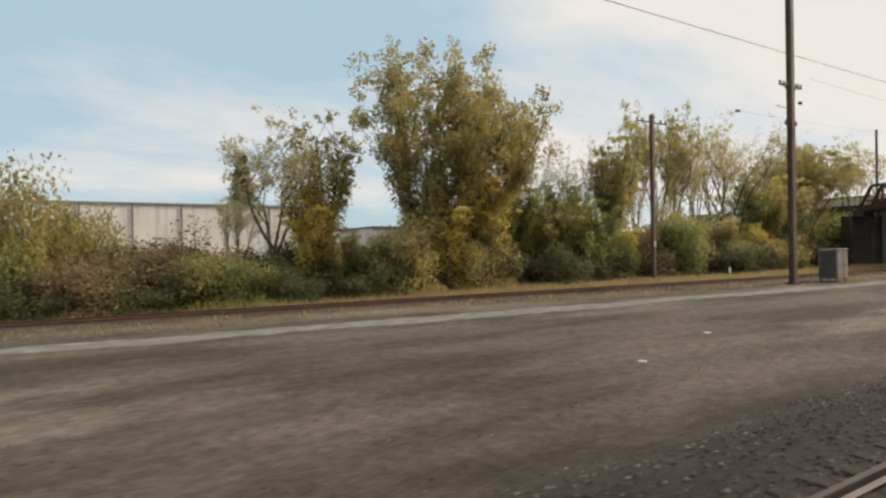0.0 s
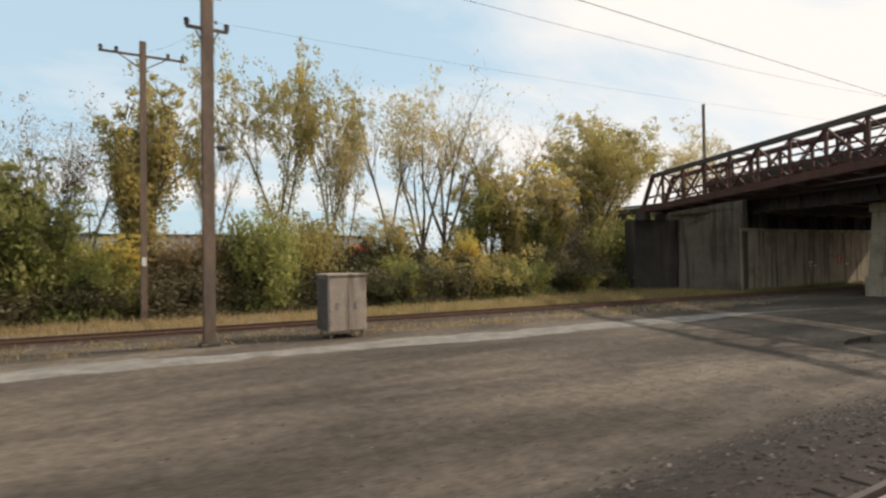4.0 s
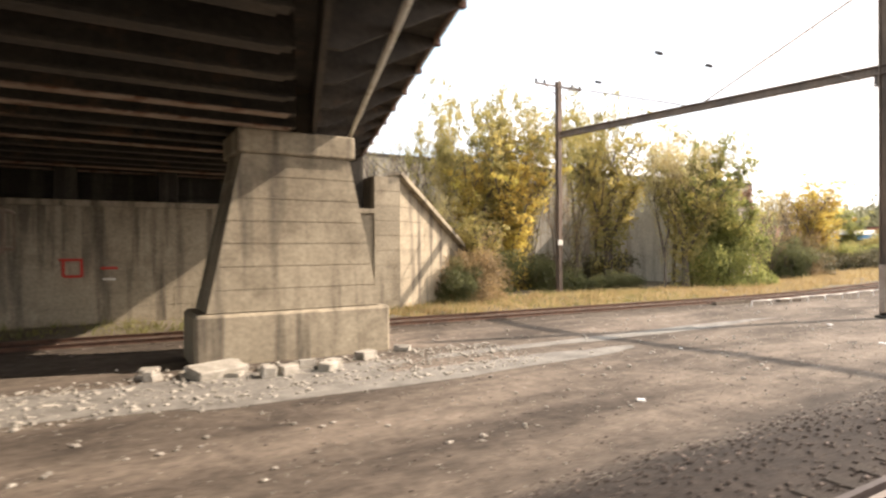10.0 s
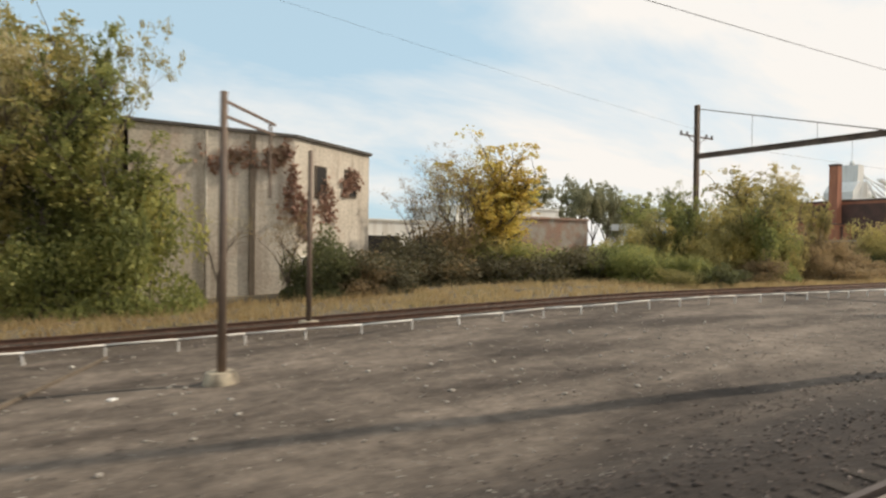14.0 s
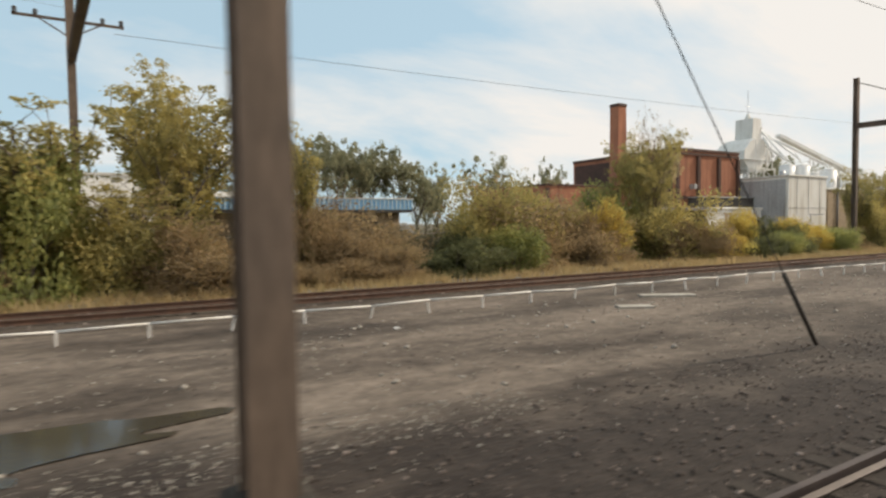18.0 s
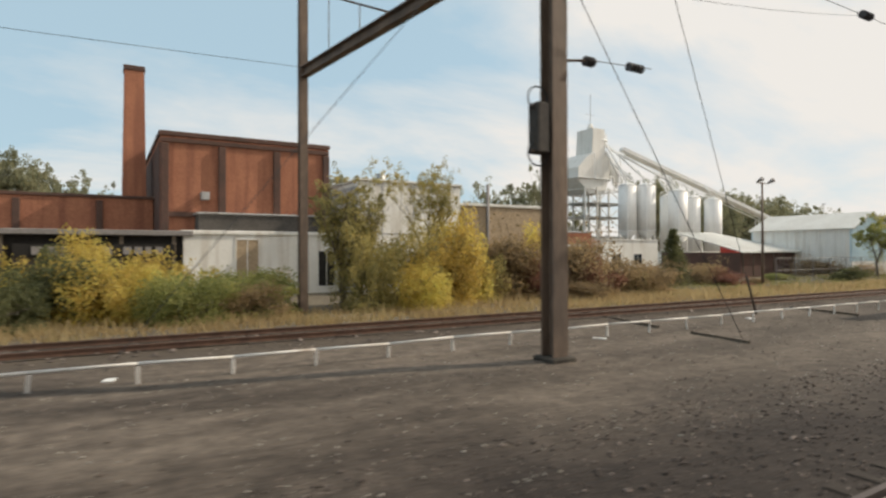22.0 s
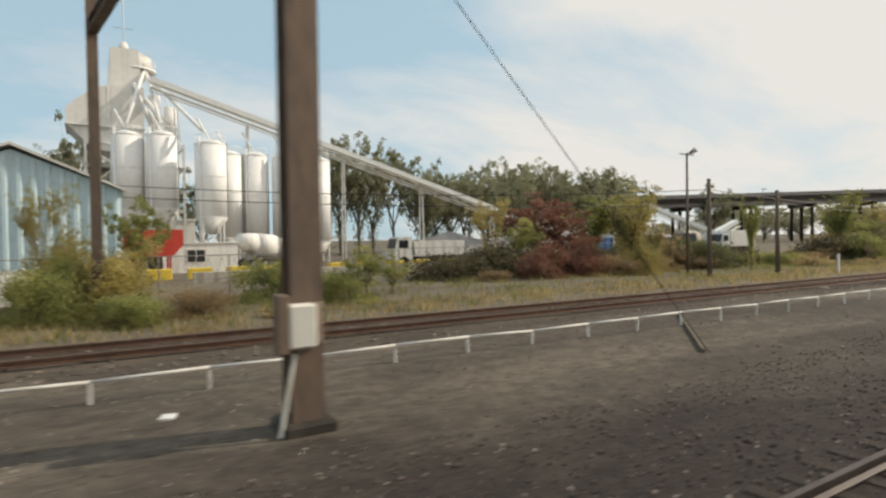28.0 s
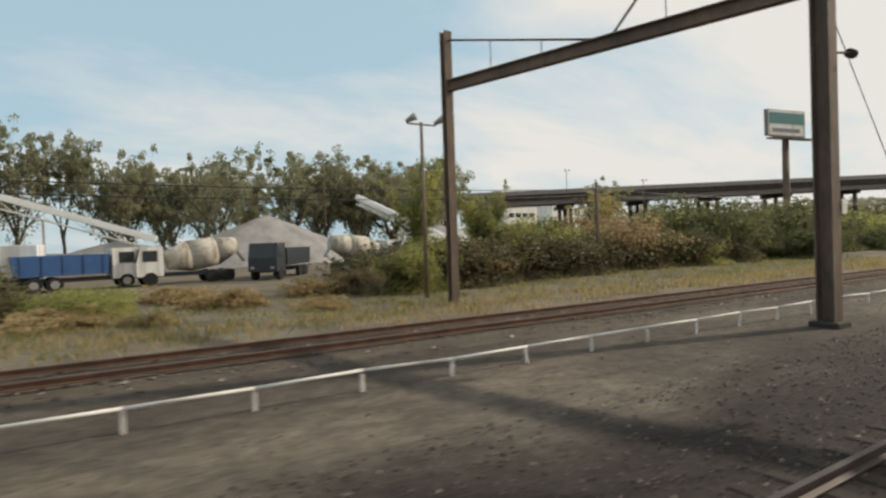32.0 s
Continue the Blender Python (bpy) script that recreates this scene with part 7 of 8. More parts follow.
plant_rows([
    ("bgreen", 162.3, 30.7, 6.4, 5.3), ("vined", 158.3, 31.2, 11.3, 4.8), ("vinedmix", 156.2, 31.3, 11.8, 4.5), ("vined", 161.0, 30.9, 8.2, 4.8), ("bbrown", 135.2, 32.4, 4.2, 4.0), ("vinedmix", 136.8, 34.2, 6.4, 3.2), ("bgreen", 160.0, 30.6, 4.0, 4.8), ("bdeep", 153.4, 36, 1.6, 3.4), ("bdeep", 149.5, 36, 1.1, 3.5),
    ("bare2", 169.6, 31.7, 5.4, 3.3), ("bare", 161.4, 32.3, 6.8, 3.1), ("bare", 165.9, 32.0, 5.7, 3.0), ("bdeep", 170.9, 31.2, 3.8, 3.6),
    ("bare2", 181.1, 38, 9, 5.1), ("bare2", 183.6, 36.5, 10.6, 5.6), ("thin", 186.2, 40, 10.6, 5.9), ("vinedgold", 187.6, 36.5, 11.2, 4.6), ("vinedgold", 186.2, 36.0, 8.2, 4.2), ("bbrown", 182.6, 36.5, 5.2, 5.4), ("bdark", 180.4, 35.5, 3.4, 5.0), ("thin2", 242.6, 28.5, 9.6, 5.0), ("bmix", 185.1, 37, 4.8, 5.7),
    ("bgreen", 187.7, 35, 3.2, 6), ("bbrown", 181.1, 35.5, 2.4, 5.3), ("bbrown", 173.5, 30.9, 2.3, 3.8), ("open", 237.1, 95, 17.4, 7.6),
    ("faroak", 245.5, 95, 15.8, 7.9), ("bgreen", 197.2, 34, 2.9, 7.4), ("vined", 212.1, 44, 8.8, 3.9),
])
plant_rows([
    ("bmix", 202.7, 36, 4.9, 5.9), ("bmix", 204.4, 30, 6.9, 6.2), ("vinedmix", 211.6, 31, 10.3, 5), ("bbrown", 219, 30, 4.4, 6.8),
    ("faroak2", 284, 70, 14.7, 6.7), ("bbrown", 228.9, 28, 4.7, 7.4), ("bgreen", 191.3, 33, 2.1, 5.6), ("bgreen", 193.6, 28, 2.7, 3.9),
    ("bgreen", 195.9, 27, 2.2, 3.4), ("vinedmix", 198, 30, 5.4, 2.2), ("vined", 200, 30, 6.5, 2.3), ("vined", 202.4, 31, 7.9, 2.7),
    ("bmix", 200.3, 28, 4.2, 3.4), ("bmix", 194.2, 25.5, 1.4, 2.9), ("bdeep", 197.1, 25, 1.6, 3.2), ("bmix", 203.8, 28, 6.1, 2.8),
    ("vinedmix", 205.5, 27, 7.7, 3.8), ("bgreen", 205.6, 26, 5.8, 4.2), ("bbrown", 203.3, 25, 2.3, 3.2),
])
plant_rows([
    ("poplar2", 210.9, 28, 9.8, 4.3), ("vinedmix", 209.4, 26.5, 5, 3.5), ("bmix", 208.5, 27, 4.2, 3.5), ("bbrown", 211.3, 26, 3.7, 3.3),
    ("bare2", 214.9, 28, 5.7, 4), ("bare2", 218.3, 30, 6, 3.7), ("bbrown", 212.4, 24.5, 2.1, 4.6), ("faroak", 270.9, 90, 16, 7.4),
    ("faroak2", 290.7, 95, 14.4, 8.4), ("bbrown", 218.9, 28, 3, 4.9), ("bbrown", 216.5, 24.5, 1.2, 4.3), ("bmix", 228.6, 28, 5.3, 4.9),
    ("bmix", 233.4, 29, 4.9, 4.1), ("bdeep", 223.8, 25, 1.8, 4.3), ("bmix", 243.1, 30, 5.2, 5.5), ("bbrown", 236.3, 27, 2.5, 4),
    ("vinedmix", 216.8, 28, 7.8, 1.9), ("bbrown", 217.1, 27, 4.5, 2.5), ("bbrown", 218.8, 26, 2.8, 3),
])
plant_rows([
    ("bbrown", 220.5, 25, 2, 3), ("bbrown", 218.3, 24.5, 1.4, 2.8), ("faroak2", 224.2, 95, 11, 4.3), ("faroak2", 229.9, 100, 9.5, 3.8),
    ("faroak2", 233.3, 100, 9.5, 3.8), ("open", 237.3, 80, 15.7, 6.1), ("open", 242.7, 82, 15, 6.4), ("open", 248.2, 84, 14.4, 6.4),
    ("bmix", 226.5, 27, 4.7, 3.4), ("bmix", 229.1, 28, 5.1, 3.9), ("bmix", 231.3, 28, 5.4, 3), ("bdeep", 224.7, 26, 2.4, 2.5),
    ("bgreen", 227.1, 25.5, 2.5, 3.5), ("bbrown", 230.1, 26, 2.5, 3.3), ("bbrown", 234.4, 28, 4.9, 3.2), ("bgold", 236.2, 27, 4.2, 2.6),
    ("bbrown", 234.1, 26, 2.6, 3.5), ("bgreen", 239.8, 30, 5.6, 4.3), ("faroak2", 268.1, 70, 12.9, 3.9),
])
plant_rows([
    ("thin2", 242.2, 29, 7.1, 4.6), ("bare2", 243.1, 30, 11.1, 3.1), ("bmix", 243.2, 27, 4.7, 5.5), ("bbrown", 245.4, 26, 2.9, 3.9),
    ("bgold", 245.8, 25, 1.9, 2.9), ("bdeep", 248.4, 24.5, 1.1, 2.9), ("bgold", 256.1, 30, 3.7, 2.4), ("bdeep", 256.1, 27, 2.9, 3.8),
    ("bgold", 258.8, 26.5, 2.8, 3.1), ("bgreen", 262.5, 26, 2, 4.5), ("thin2", 241.6, 28, 7.9, 2.3), ("bare2", 243, 28.5, 10.5, 2.9),
    ("thin", 245, 30, 9.8, 2.7), ("bbrown", 242.6, 26, 3.3, 3), ("bbrown", 244.5, 25, 2.7, 2.6), ("faroak2", 250.4, 80, 14.3, 6.6),
    ("faroak2", 257.4, 90, 12.5, 5.4), ("faroak2", 262.7, 95, 12.4, 5), ("bgold", 252.8, 28, 3.4, 2.1),
])
plant_rows([
    ("bdeep", 248.4, 22.8, 1.7, 2.4), ("bgreen", 251.1, 23.5, 1.8, 2.6), ("bdeep", 253.6, 24, 2.1, 3), ("bgold", 256.5, 26, 2.9, 3.1),
    ("bgold", 258.1, 25, 2.2, 2.3), ("bgreen", 259.9, 24, 2, 2.9), ("bbrown", 262.5, 24.5, 1.8, 2.5), ("vinedmix", 267.7, 26, 6.1, 1.9),
    ("bmix", 270.1, 25.5, 4.1, 3.9), ("bgold", 272.9, 26, 4.9, 3.7), ("bbrown", 277.3, 26.5, 4.2, 4.7), ("bbrown", 282.3, 26.5, 4.1, 5.1),
    ("bbrown", 286.7, 26, 2.6, 4.5), ("faroak2", 332.4, 90, 19.5, 6.8), ("faroak", 399.9, 85, 15.8, 10), ("faroak", 435.9, 90, 16.4, 11.6),
    ("vinedmix", 266.8, 26, 6.6, 2.2), ("bmix", 267.6, 24.5, 4, 2.5), ("bgold", 269.6, 23.5, 2.4, 2.4),
])
plant_rows([
    ("thin2", 271.6, 26.5, 7.6, 3.3), ("bgold", 271.5, 24.5, 3.2, 3.1), ("bmix", 274.2, 25.5, 3.3, 2.5), ("bbrown", 276.7, 27, 3.7, 3),
    ("bgold", 279.9, 27, 4.3, 3.2), ("bbrown", 282.1, 28, 3.8, 3.7), ("bred", 278.4, 25, 2.3, 2.6), ("bred", 282.2, 25.5, 2.3, 3.1),
    ("bred", 285.8, 28, 2.6, 3), ("bbrown", 279.8, 23.5, 1.2, 3.1), ("bbrown", 287.9, 28, 1.6, 3.4), ("conifer", 294.7, 29, 4.4, 3),
    ("bbrown", 299.4, 30, 2, 4.2), ("bred", 300, 28, 1.4, 3.7), ("bbrown", 302.2, 27, 0.7, 4.1), ("faroak", 300.9, 85, 15.2, 6.1),
    ("faroak2", 319.3, 90, 13.8, 5.7), ("faroak", 325.5, 90, 15.3, 6.4), ("faroak", 331.8, 88, 14.9, 7.9),
])
plant_rows([
    ("faroak2", 347.2, 95, 13.6, 6.7), ("faroak2", 395, 105, 18.6, 10), ("faroak", 409.2, 105, 20.3, 9), ("faroak2", 440.4, 110, 18.1, 17),
    ("bgreen", 309.4, 29, 0.8, 4.2), ("bbrown", 323.1, 33, 2, 6.3), ("bbrown", 326.3, 30, 1.5, 5.7), ("young", 320.5, 26, 6.1, 3.4),
    ("faroak", 318.8, 85, 15.5, 8.4), ("faroak2", 327.3, 88, 12.3, 6.1), ("faroak2", 310.2, 90, 10.2, 6.4), ("faroak2", 303.4, 92, 10, 5.6),
    ("young", 333.8, 27, 4.7, 1.9), ("bmix", 331.5, 26, 3.4, 2.4), ("bmix", 332.9, 24.5, 2.8, 2.6), ("bgreen", 339.4, 27, 2, 3.1),
    ("bbrown", 319.8, 23, 1.4, 2.8), ("bdeep", 314.6, 26, 1.3, 2.4), ("faroak2", 424.3, 115, 22.1, 10.1),
])
plant_rows([
    ("faroak2", 436.8, 115, 19.5, 10.5), ("faroak", 454.6, 112, 21.7, 11), ("thin2", 330.7, 25.5, 5, 1.6), ("bgreen", 331.2, 24.5, 2.3, 1.3),
    ("bgreen", 330.3, 22.5, 1.8, 2.2), ("bgreen", 332.8, 21.5, 1, 2.4), ("bbrown", 335.3, 22.5, 1.2, 2.3), ("young", 342.8, 24, 2.5, 1.7),
    ("bgreen", 341.8, 24, 1.4, 2.6), ("young", 344.6, 25, 1.7, 1.5), ("faroak", 369.8, 95, 20.9, 9.3), ("faroak", 376.5, 96, 20.1, 8.7),
    ("faroak2", 387.6, 98, 17.3, 8.3), ("faroak2", 396.3, 100, 17.1, 8.8), ("faroak", 417.2, 105, 20.3, 11.1), ("faroak2", 430.6, 105, 18.2, 10.4),
    ("faroak2", 445.9, 105, 20.5, 11), ("red", 362.2, 34, 6.2, 5.8), ("red", 364.6, 33, 3.4, 4.2),
])
plant_rows([
    ("bbrown", 357.9, 32, 1.9, 4.1), ("bred", 358.2, 28, 0.9, 4.5), ("vined", 369.6, 36, 5.9, 3.7), ("vined", 371.5, 34, 6.3, 4.1),
    ("bbrown", 370.6, 31, 3.4, 4.7), ("vined", 379.6, 33, 2.3, 5.4), ("bdeep", 374.5, 29, 2.5, 5.2), ("bbrown", 368.1, 28, 1.3, 4.4),
    ("weed", 387.5, 32, 0.9, 6.8), ("weed", 394.2, 30, 0.9, 7.1), ("weed", 338.2, 20.5, 0.5, 2.3), ("bbrown", 352.2, 27, 0.8, 3.4),
    ("thin2", 355, 31, 5.4, 2.6), ("young", 356.8, 30, 3.9, 2.3), ("bred", 355.8, 27, 2.4, 3.1), ("bred", 358.9, 27, 2.2, 3.3),
    ("bbrown", 361, 26, 1.7, 2.9), ("vinedmix", 364, 27, 6.1, 2.9), ("bmix", 363.1, 25, 2.4, 2),
])
plant_rows([
    ("vinedmix", 364.5, 25.5, 3.8, 1.2), ("faroak", 367.5, 95, 20.9, 5.6), ("faroak", 373.3, 95, 20.4, 7.8), ("open", 381.8, 98, 20, 8),
    ("faroak2", 390.1, 100, 19, 7.5), ("open", 402.1, 104, 17.3, 8.2), ("faroak2", 408.8, 100, 10.6, 6.2), ("faroak", 423.3, 108, 20.3, 12.8),
    ("faroak", 433.1, 110, 19.4, 11), ("open", 452.4, 112, 21, 10.7), ("faroak2", 475, 120, 17.3, 9.1), ("faroak2", 511.3, 118, 20, 11.7),
    ("vined", 374.5, 24.5, 5.3, 1.1), ("bmix", 377.4, 33, 1.3, 4.6), ("bgreen", 380.4, 30, 1.3, 4.5), ("bgreen", 384, 30, 1.2, 4.7),
    ("bbrown", 372.4, 28, 1.4, 3.5), ("weed", 365.9, 22, 0.2, 3), ("bbrown", 370, 21.5, 0.1, 2),
])
plant_rows([
    ("bgreen", 383.7, 27, 1.2, 4.4), ("weed", 389.3, 28, 0.9, 4.9), ("bbrown", 396.8, 29, 1.6, 5.4), ("vined", 407.4, 29, 3.9, 4.3),
    ("bbrown", 403, 29, 2.5, 5.4), ("faroak", 425.4, 110, 20.6, 10.6), ("faroak", 432.1, 112, 21.9, 12.2), ("open", 442.1, 112, 19.8, 10.4),
    ("faroak2", 400.6, 100, 17.3, 6.1), ("faroak2", 406.9, 100, 16.6, 6.3), ("conifer", 413.4, 100, 10.6, 1.7), ("vined", 400.8, 30, 7.3, 2.9),
    ("bgreen", 399.9, 27, 2.8, 3.2), ("bgreen", 397.9, 27, 2.3, 3.1), ("vined", 407.6, 33, 6.3, 3.4), ("bgreen", 405.4, 29, 2.7, 4.3),
    ("bgreen", 411.4, 33, 4.2, 4.7), ("bgreen", 412.2, 30, 3.3, 5.2), ("vinedmix", 422.7, 36, 6.7, 4.7),
])
# bdeep from here on: vignette dimming put into the darker leaf kind
plant_rows([
    ("bgreen", 419, 31, 3.2, 5.4), ("bdeep", 421.1, 29, 3.1, 5.3), ("bgreen", 424.7, 28, 2.2, 5.1), ("bgreen", 430.1, 34, 4.5, 7.4),
    ("bgreen", 436.8, 33, 3.9, 7.8), ("bdeep", 442.6, 32, 5, 8.7), ("bdeep", 437.4, 27, 2.9, 6.3), ("bdeep", 450.9, 31, 4.7, 8.8),
    ("bgreen", 461.6, 30, 4.4, 10.2), ("bdeep", 456.3, 26, 2.7, 9.3), ("faroak2", 511.2, 150, 8.4, 17.6), ("faroak2", 530, 150, 9.1, 18.5),
    ("faroak2", 551.2, 150, 10.1, 19.5), ("faroak2", 575.2, 150, 11.3, 20.7), ("faroak2", 603.1, 150, 12.7, 22), ("faroak2", 635.9, 150, 14.1, 23.6),
    ("faroak2", 675.5, 150, 16.1, 25.7), ("faroak2", 725, 150, 18.6, 28.2), ("faroak2", 789.5, 150, 22, 31.7),
])
plant_rows([
    ("faroak2", 589.9, 165, 17.8, 20.8), ("faroak2", 619.8, 165, 18.5, 22.1), ("faroak2", 654.9, 165, 19.5, 23.8), ("faroak2", 697.4, 165, 20.7, 25.8),
    ("faroak2", 750.3, 165, 22.6, 28.4), ("faroak2", 819.1, 165, 24.9, 31.9), ("bbrown", 418.7, 31, 5, 8.2), ("bdeep", 430, 31, 5.7, 9.1),
    ("bdeep", 439.2, 30, 5.2, 9.8), ("bbrown", 402.7, 31, 3.2, 6.5), ("bdeep", 411.7, 33, 3.9, 9.3), ("weed", 398.3, 34, 0.9, 7.2),
    ("bare2", 395.1, 25, 1.9, 1), ("bare2", 395.8, 25, 1.6, 1), ("bgreen", 399.2, 23, 0.2, 2.8), ("bgreen", 395.7, 22, 0.3, 2.5),
    ("weed", 392.6, 24, 0.6, 3), ("weed", 382.7, 24, 0.8, 2.8), ("weed", 385.6, 23, 0.5, 2.5),
])
# thicket rows whose dark leaf colour gives the shade behind the trees
rt = random.Random(77)
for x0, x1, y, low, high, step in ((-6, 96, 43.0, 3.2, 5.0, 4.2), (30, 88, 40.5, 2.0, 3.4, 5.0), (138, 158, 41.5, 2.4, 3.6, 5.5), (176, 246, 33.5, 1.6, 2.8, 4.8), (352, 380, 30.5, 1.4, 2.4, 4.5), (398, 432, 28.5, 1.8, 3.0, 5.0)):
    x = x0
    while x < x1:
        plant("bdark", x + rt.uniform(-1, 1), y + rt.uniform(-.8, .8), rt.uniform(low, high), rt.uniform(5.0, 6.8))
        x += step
plant_all()


# ---- ground cover: grass, gravel, stones, puddles ----
def blades(name, count, seed, place, low, high, material, label):
    """Grass blades in tufts: one narrow three-cornered blade each."""
    rs = np.random.RandomState(seed)
    base = place(rs, count)
    base = base[(base[:, 1] > 3)]
    n = len(base)
    a = rs.uniform(0, 6.283, n)
    h = rs.uniform(low, high, n) * (.6 + .8 * rs.rand(n))
    w = rs.uniform(.015, .04, n)
    lean = rs.normal(size=(n, 2)) * h[:, None] * .35
    z = np.array([surface(float(x), float(y)) for x, y in base]) - .03
    d = np.stack([np.cos(a) * w, np.sin(a) * w], 1)
    v = np.zeros((n, 3, 3))
    v[:, 0, :2], v[:, 1, :2], v[:, 2, :2] = base - d, base + d, base + lean
    v[:, 0, 2] = v[:, 1, 2] = z
    v[:, 2, 2] = z + h
    me = array_mesh(name, v.reshape(-1, 3), np.arange(3 * n).reshape(n, 3), material)
    tagged(new(name, me), label, "grass", kind="stuff")


def verge(x0, x1, near, far, tuft=.35):
    def place(rs, n):
        m = n // 12
        x = rs.uniform(x0, x1, m)
        t = np.array([track_y(float(v)) for v in x])
        y = t + near + (far - near) * rs.rand(m)
        c = np.repeat(np.stack([x, y], 1), 12, 0)
        return c + rs.normal(size=c.shape) * tuft
    return place


blades("dry_grass", 42000, 1, verge(-50, 92, 3.6, 9.5), .15, .46, L["dry"], "dry straw-coloured grass along the railway verge")
blades("green_grass", 16000, 2, verge(55, 150, 3.2, 12), .15, .42, L["grass"], "rough green grass before the trees and walls")
blades("dry_grass", 26000, 3, verge(124, 200, 3.4, 11), .15, .45, L["dry"], "dry grass beside the disused track")
blades("dry_grass", 46000, 4, verge(196, 330, 3.4, 9.0), .14, .42, L["dry"], "tall dry grass along the railway verge")
blades("dry_grass", 11000, 5, verge(325, 440, 3.4, 8.0), .12, .36, L["dry"], "dry grass and weeds beside the railway")
blades("green_grass", 30000, 6, verge(290, 440, 4.2, 16), .12, .38, L["grass"], "low green weeds below the yard")
blades("dry_grass", 9000, 7, verge(-40, 84, -3.5, -.6), .08, .25, L["dry"], "thin dry weeds between track and road")


def stones(name, count, seed, x0, x1, y0, y1, low, high, material, label, fade=1.0):
    """Loose stones: uneven eight-sided lumps half sunk in the ground."""
    rs = np.random.RandomState(seed)
    x = rs.uniform(x0, x1, count)
    y = y0 + (y1 - y0) * rs.rand(count) ** fade
    s = low + (high - low) * rs.rand(count) ** 2.5
    unit = np.array([(1, 0, 0), (0, 1, 0), (-1, 0, 0), (0, -1, 0), (0, 0, .8), (0, 0, -.6)])
    v = unit[None] * s[:, None, None] * rs.uniform(.6, 1.25, (count, 6, 1)) + rs.normal(size=(count, 6, 3)) * s[:, None, None] * .14
    a = rs.uniform(0, 6.283, count)
    c, n = np.cos(a), np.sin(a)
    vx = v[:, :, 0] * c[:, None] - v[:, :, 1] * n[:, None]
    vy = v[:, :, 0] * n[:, None] + v[:, :, 1] * c[:, None]
    z = np.array([surface(float(p), float(q)) for p, q in zip(x, y)])
    v = np.stack([vx + x[:, None], vy + y[:, None], v[:, :, 2] + z[:, None] + s[:, None] * .2], 2)
    f = np.array([(0, 1, 4), (1, 2, 4), (2, 3, 4), (3, 0, 4), (1, 0, 5), (2, 1, 5), (3, 2, 5), (0, 3, 5)])
    faces = (np.arange(count)[:, None, None] * 6 + f[None]).reshape(-1, 3)
    tagged(new(name, array_mesh(name, v.reshape(-1, 3), faces, material)), label, "stones", kind="stuff")


stones("ballast_stones", 85000, 21, -6, 415, 3.0, 6.6, .014, .045, M["stone"], "loose grey ballast stones beside the near track", 1.3)
stones("ballast_stones", 12000, 22, -20, 420, 1.6, 3.3, .025, .055, M["stone"], "grey ballast between the rails")
stones("yard_grit", 26000, 23, -6, 415, 6, 13, .010, .035, M["stone"], "loose grit and small stones over the yard", 1.6)
stones("pebbles", 16000, 29, 96, 335, 5.2, 14, .010, .034, M["rubble"], "small pale pebbles scattered over the dirt", 1.4)
stones("rubble", 1500, 24, 104, 180, 8.5, 20, .02, .085, M["rubble"], "pale broken rubble strewn over the yard", 1.0)
stones("rubble", 700, 25, 186, 250, 7.5, 15, .02, .075, M["rubble"], "pale broken rubble strewn over the yard", 1.0)


def track_bed(name, seed, count, label):
    rs = np.random.RandomState(seed)
    x = rs.uniform(-30, 420, count)
    y = np.array([track_y(float(v)) for v in x]) + rs.uniform(-1.3, 2.8, count)
    s = .03 + .05 * rs.rand(count) ** 2
    unit = np.array([(1, 0, 0), (0, 1, 0), (-1, 0, 0), (0, -1, 0), (0, 0, .8)])
    v = unit[None] * s[:, None, None] * rs.uniform(.6, 1.25, (count, 5, 1))
    z = np.array([surface(float(p), float(q)) for p, q in zip(x, y)])
    v = v + np.stack([x, y, z + .02], 1)[:, None, :]
    f = np.array([(0, 1, 4), (1, 2, 4), (2, 3, 4), (3, 0, 4)])
    tagged(new(name, array_mesh(name, v.reshape(-1, 3), (np.arange(count)[:, None, None] * 5 + f[None]).reshape(-1, 3), M["stone"])), label, "stones", kind="stuff")


track_bed("track_ballast", 26, 22000, "weathered brown-grey ballast under the disused track")


def patch(name, x, y, lx, ly, m, label, lift=.012, seed=0, kind="", cat="patch"):
    """A thin sheet with an uneven outline that follows the ground, or lies level (water)."""
    bm = bmesh.new()
    n, rings = 56, 5
    rows_ = []
    level = ground_z(x) - .022
    for j in range(rings):
        q = (j + 1) / rings
        row = []
        for k in range(n):
            a = 6.283 * k / n
            r = q * (1 + .30 * noise.noise(Vector((math.cos(a) * 1.6, math.sin(a) * 1.6, seed * 3.1))) + .16 * noise.noise(Vector((math.cos(a) * 5, math.sin(a) * 5, seed * 7.7))))
            px, py = x + math.cos(a) * lx * r, y + math.sin(a) * ly * r
            row.append(bm.verts.new((px, py, level if lift is None else surface(px, py) + lift)))
        rows_.append(row)
    bm.faces.new(rows_[0])
    for a, b in zip(rows_, rows_[1:]):
        for k in range(n):
            bm.faces.new((a[k], a[(k + 1) % n], b[(k + 1) % n], b[k]))
    tagged(new(name, mesh_of(name, bm, M[m])), label, cat, kind=kind)


for k, (x, y, lx, ly) in enumerate(PUDDLES):
    patch("puddle", x, y, lx * 1.02, ly * 1.05, "water", "still rain puddle reflecting the sky on the yard", None, k + 1, cat="puddle")
